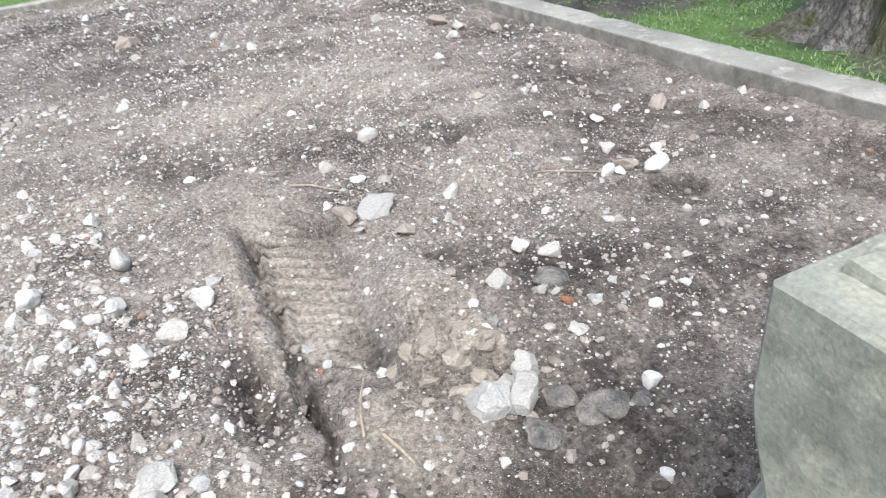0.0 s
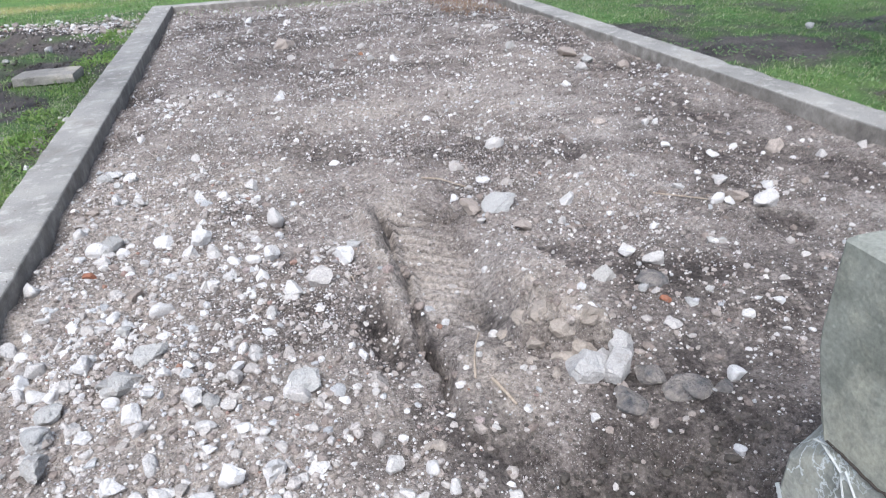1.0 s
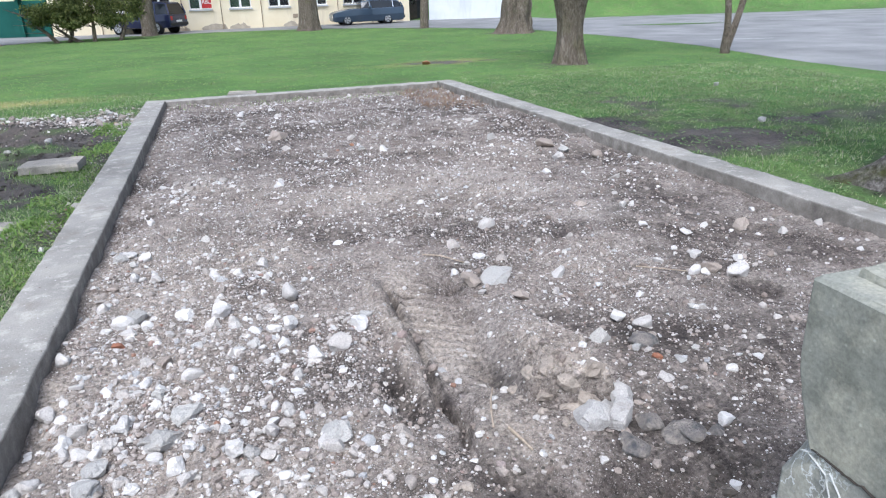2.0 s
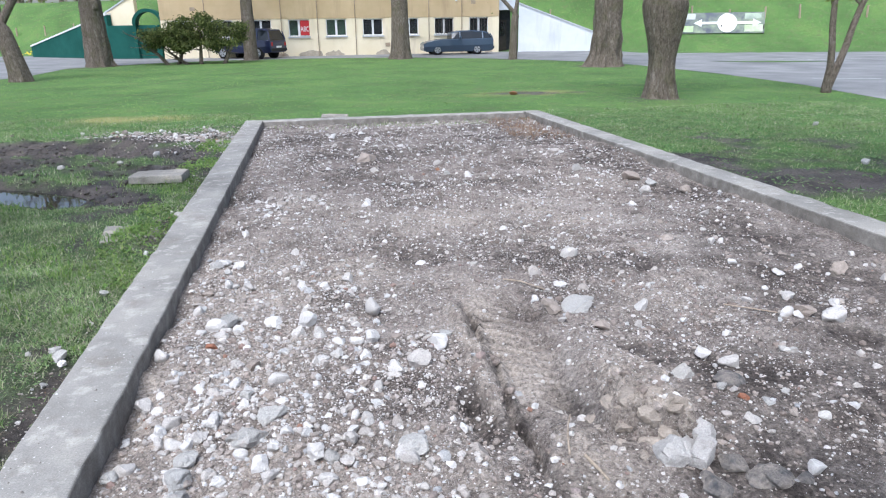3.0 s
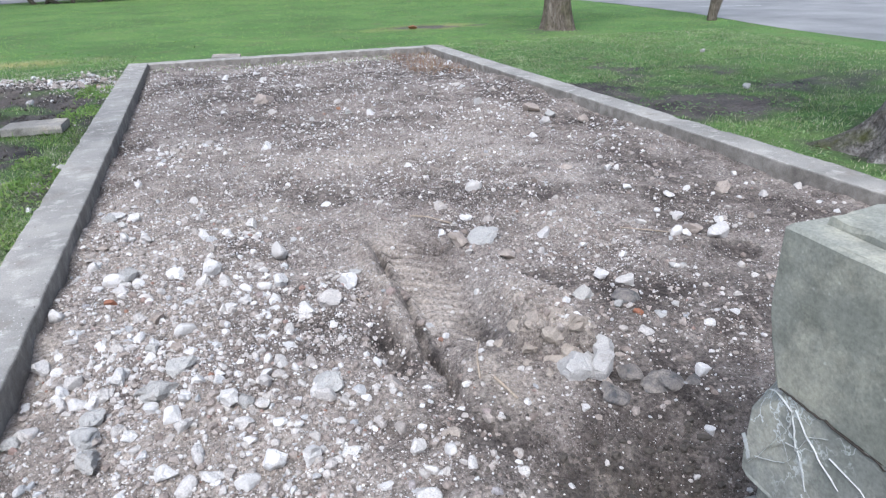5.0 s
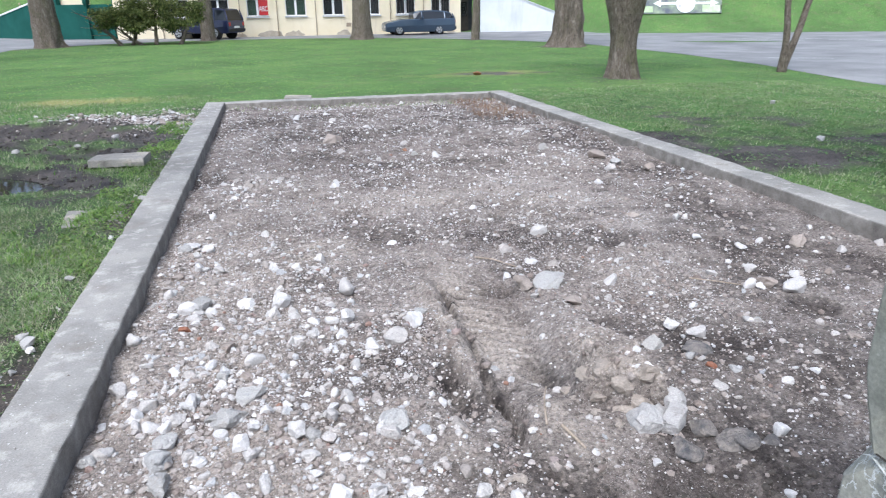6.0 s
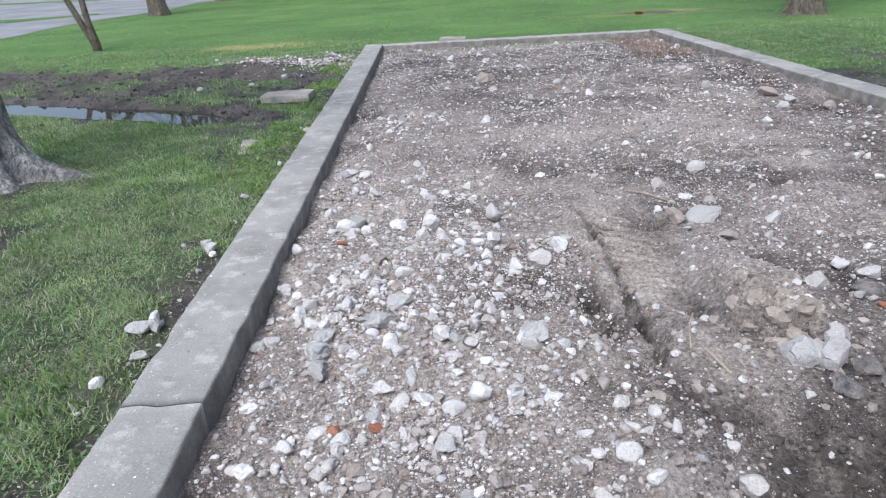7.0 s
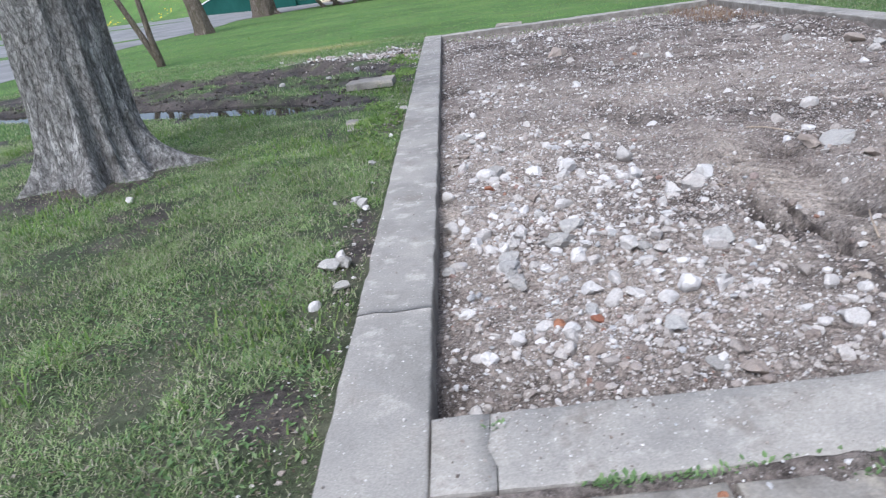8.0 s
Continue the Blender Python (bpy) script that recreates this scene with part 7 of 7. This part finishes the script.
def blades(name, count, x0, x1, y0, y1, height, width, thin, seed, material, label, lie=0.45, where=None, height_of=ground_z, simple=False):
    """Tufted grass: each blade a bent, tapering strip."""
    g = np.random.RandomState(seed)
    x, y = g.uniform(x0, x1, count), g.uniform(y0, y1, count)
    tuft = 0.5 + 0.4 * bumpy(x, y, 3.3, seed + 1) + 0.42 * bumpy(x, y, 10, seed + 2)
    keep = (where or lawn_ok)(x, y) & (g.rand(count) < np.clip(tuft, 0.08, 1) * thin) & (g.rand(count) > earth(x, y) * 0.97) & (g.rand(count) > 0.6 * np.exp(-((x + 3.0) / 1.3) ** 2 - ((y - 14.1) / 0.45) ** 2))
    x, y = x[keep], y[keep]
    k = len(x)
    z = height_of(x, y) - 0.004
    h = height * g.uniform(0.45, 1.3, k) * (0.8 + 0.35 * bumpy(x, y, 1.7, seed + 3))
    a = g.uniform(0, 6.283, k)
    lean = h * g.normal(lie, 0.3, k)
    dx, dy = np.cos(a), np.sin(a)
    w = width * g.uniform(0.6, 1.4, k)
    base = np.stack([x, y, z], 1)
    side = np.stack([-dy * w, dx * w, 0 * w], 1)
    mid = base + np.stack([dx * lean * 0.4, dy * lean * 0.4, h * 0.62], 1)
    tip = base + np.stack([dx * lean * 1.1, dy * lean * 1.1, h * 0.95], 1)
    V = np.stack([base - side, base + side, mid + side * 0.7, mid - side * 0.7, tip], 1).reshape(-1, 3)
    o = (np.arange(k) * 5)[:, None]
    F = np.concatenate([o + [[0, 1, 2]], o + [[0, 2, 3]], o + [[3, 2, 4]]])
    if simple:
        V = np.stack([base - side, base + side, tip], 1).reshape(-1, 3)
        F = np.arange(k * 3).reshape(-1, 3)
    ob = new(name, mesh_of(name, V, F, material))
    return tagged(ob, label, "grass", kind="stuff")


blades("grass", 110000, -5.6, -0.36, -2.0, 7.5, 0.046, 0.0034, 0.75, 51, M_BLADE, "short tufted lawn grass beside the strip")
blades("grass", 380000, -3.4, -0.36, -2.0, 4.2, 0.030, 0.0028, 1.0, 151, M_BLADE, "matted short turf beside the strip", 1.4, simple=True)
blades("grass", 260000, -5.6, -0.36, 2.5, 7.5, 0.036, 0.0042, 1.0, 152, M_BLADE, "matted short turf round the old tree", 1.2, simple=True)
blades("grass_tufts", 60000, -5.6, -0.36, -1.5, 7.5, 0.075, 0.0050, 1.0, 52, M_FRESH, "fresh taller tufts in the lawn beside the strip", 0.6, where=lambda x, y: lawn_ok(x, y) & (bumpy(x, y, 2.2, 91) + 0.7 * bumpy(x, y, 6.5, 92) > 0.35))
blades("grass", 120000, -9.5, -0.36, 6.5, 14.5, 0.055, 0.005, 1.0, 54, M_BLADE, "thin grass among the muddy ruts", simple=True)
blades("grass", 200000, 5.4, 13.0, -1.0, 13.0, 0.045, 0.005, 1.0, 57, M_BLADE, "short lawn grass beyond the strip", 0.9, simple=True)
blades("grass", 120000, -12.0, 15.6, 12.3, 42.0, 0.035, 0.010, 1.0, 60, M_GREEN, "far lawn grass up to the road", 1.3, simple=True)

on_bank = lambda x, y: (embank(x, y) > 0.05) & (embank(x, y) < 4.19)
blades("bank_grass", 90000, 14, 50, 27, 56, 0.06, 0.022, 1.0, 63, M_GREEN, "rough grass on the rampart", 1.6, where=on_bank, simple=True)
blades("bank_grass", 40000, -40, -12, 53, 76, 0.06, 0.028, 1.0, 66, M_GREEN, "rough grass on the rampart", 1.6, where=on_bank, simple=True)


def weed_leaves(name, count, x0, x1, y0, y1, size, seed, material, label, flat=0.35, need=None):
    """Broad little leaves lying low in the turf."""
    g = np.random.RandomState(seed)
    x, y = g.uniform(x0, x1, count), g.uniform(y0, y1, count)
    keep = lawn_ok(x, y) & (g.rand(count) < np.clip(0.45 + 0.9 * bumpy(x, y, 2.4, seed + 1), 0.05, 1))
    if need is not None:
        keep &= g.rand(count) < need(x, y)
    x, y = x[keep], y[keep]
    k = len(x)
    z = ground_z(x, y) + g.uniform(0.004, 0.03, k)
    a, s = g.uniform(0, 6.283, k), size * g.uniform(0.5, 1.4, k)
    d = np.stack([np.cos(a), np.sin(a), g.uniform(-0.1, flat * 2, k)], 1) * s[:, None]
    q = np.stack([-np.sin(a), np.cos(a), g.uniform(-0.3, 0.3, k)], 1) * (s * g.uniform(0.3, 0.55, k))[:, None]
    c = np.stack([x, y, z], 1)
    V = np.stack([c - d, c + q - d * 0.1, c + d + np.array([0, 0, -0.3]) * s[:, None], c - q - d * 0.1], 1).reshape(-1, 3)
    F = np.arange(k * 4).reshape(-1, 4)[:, [0, 3, 2, 1]]
    return tagged(new(name, mesh_of(name, V, F, material)), label, "weeds", kind="stuff")


weed_leaves("lawn_weeds", 32000, -4.6, -0.38, -2.0, 6.0, 0.0135, 71, M_WEED, "small broad weed leaves in the turf")
weed_leaves("lawn_weeds", 6500, -0.85, -0.34, 3.6, 10.5, 0.022, 72, M_FRESH, "fresh green weeds along the strip", 0.6)
weed_leaves("lawn_weeds", 9000, 5.4, 9.0, 1.0, 12.5, 0.028, 73, M_WEED, "weeds along the lawn side of the strip")
weed_leaves("fallen_leaves", 18000, -4.4, -0.38, -2.0, 5.0, 0.009, 74, M_STRAW, "dead brown leaves and straw in the turf", 0.2)


def sprig(x, y, z, size, seed):
    g = random.Random(seed)
    verts, faces = [], []
    for k in range(22):
        a, s = g.uniform(0, 6.283), size * g.uniform(0.2, 0.7)
        b = Vector((x + g.uniform(-1, 1) * size * 1.3, y + g.uniform(-1, 1) * size * 0.6, z))
        d = Vector((math.cos(a), math.sin(a), g.uniform(0.4, 1.3))) * s
        q = Vector((-math.sin(a), math.cos(a), 0)) * s * 0.32
        o = len(verts)
        verts += [b, b + d * 0.55 + q, b + d + Vector((0, 0, -0.15 * s)), b + d * 0.55 - q]
        faces.append((o, o + 1, o + 2, o + 3))
    tagged(link("weed", verts, faces, M_WEED), "fresh green weed growing in a concrete joint", "weed", "weeds in the joints")


for k, (x, y, s) in enumerate([(0.19, -0.09, 0.03), (0.44, -0.36, 0.035), (0.52, -0.37, 0.035), (0.68, -0.37, 0.03), (0.78, -0.365, 0.03), (1.12, -0.4, 0.05), (1.5, -0.38, 0.06), (1.58, -0.40, 0.05), (0.56, -0.36, 0.04), (0.62, -0.365, 0.03), (0.72, -0.36, 0.03), (0.86, -0.355, 0.035), (0.98, -0.36, 0.04), (1.06, -0.36, 0.035), (1.25, -0.36, 0.05), (1.33, -0.37, 0.05), (1.4, -0.37, 0.04),
                               (0.9, -0.62, 0.05), (1.02, -0.66, 0.06), (1.2, -0.6, 0.05), (1.75, -0.36, 0.04), (2.35, -0.36, 0.05), (0.48, -0.37, 0.03)]):
    sprig(x, y, -0.012, s * 0.95, k)
for k, (x, y, s) in enumerate([(1.15, -0.5, 0.05), (1.32, -0.62, 0.07), (0.75, -0.44, 0.035), (1.5, -0.47, 0.05), (0.64, -0.52, 0.03), (1.05, -0.68, 0.04)]):
    ob = new("brick_shard", BRICKS[k % 3])
    ob.matrix_world = Matrix.Translation((x, y, max(float(joint_z(x, y)), -0.02) + s * 0.2)) @ Euler((0.2, 0.1, k * 1.3)).to_matrix().to_4x4() @ Matrix.Diagonal((s * 0.7, s * 0.7, s * 0.5, 1))
    tagged(ob, "broken reddish brick piece in the soil of the joint", "brick", "brick pieces by the joint")
ob = new("brick_shard", BRICKS[0])
ob.matrix_world = Matrix.Translation((6.3, 16.9, float(ground_z(6.3, 16.9)) + 0.05)) @ Matrix.Diagonal((0.16, 0.12, 0.1, 1))
tagged(ob, "orange-red brick piece on a bare patch of lawn", "brick")
g = np.random.RandomState(90)
k = 170
x = g.normal(-27, 5.5, k)
y = np.interp(x, [-60, -36, -28, -21, -12], [75, 65, 62, 57, 54]) + np.abs(g.normal(0.4, 1.1, k))
c = np.stack([x, y, ground_z(x, y) + 0.12], 1)
V = np.stack([c + [-0.06, 0, -0.03], c + [0.06, 0, -0.03], c + [0.06, 0.04, 0.04], c + [-0.06, 0.04, 0.04]], 1).reshape(-1, 3)
tagged(new("dandelions", mesh_of("dandelions", V, np.arange(k * 4).reshape(-1, 4), plain("dandelion_yellow", (0.6, 0.5, 0.03), (0.5, 0.42, 0.05), 5))), "yellow dandelions at the foot of the rampart", "flowers", kind="stuff")

M_DRY = blade_material("dry_weed_stalks", ((0.0, (0.22, 0.12, 0.08)), (0.6, (0.34, 0.22, 0.15)), (1.0, (0.42, 0.33, 0.22))))
in_bed = lambda x, y: (x > 0.05) & (x < right_edge(y) - 0.03) & (y < FAR - 0.02)
blades("dry_weeds", 4200, 4.2, 5.4, 9.3, 11.9, 0.10, 0.003, 0.8, 83, M_DRY, "dry reddish weeds in the far corner of the bed", 0.5, in_bed, bed_z)
blades("bed_grass", 2600, 0.1, 5.2, 11.3, 11.95, 0.06, 0.003, 0.8, 86, M_BLADE, "thin grass along the far strip inside the bed", 0.5, in_bed, bed_z)
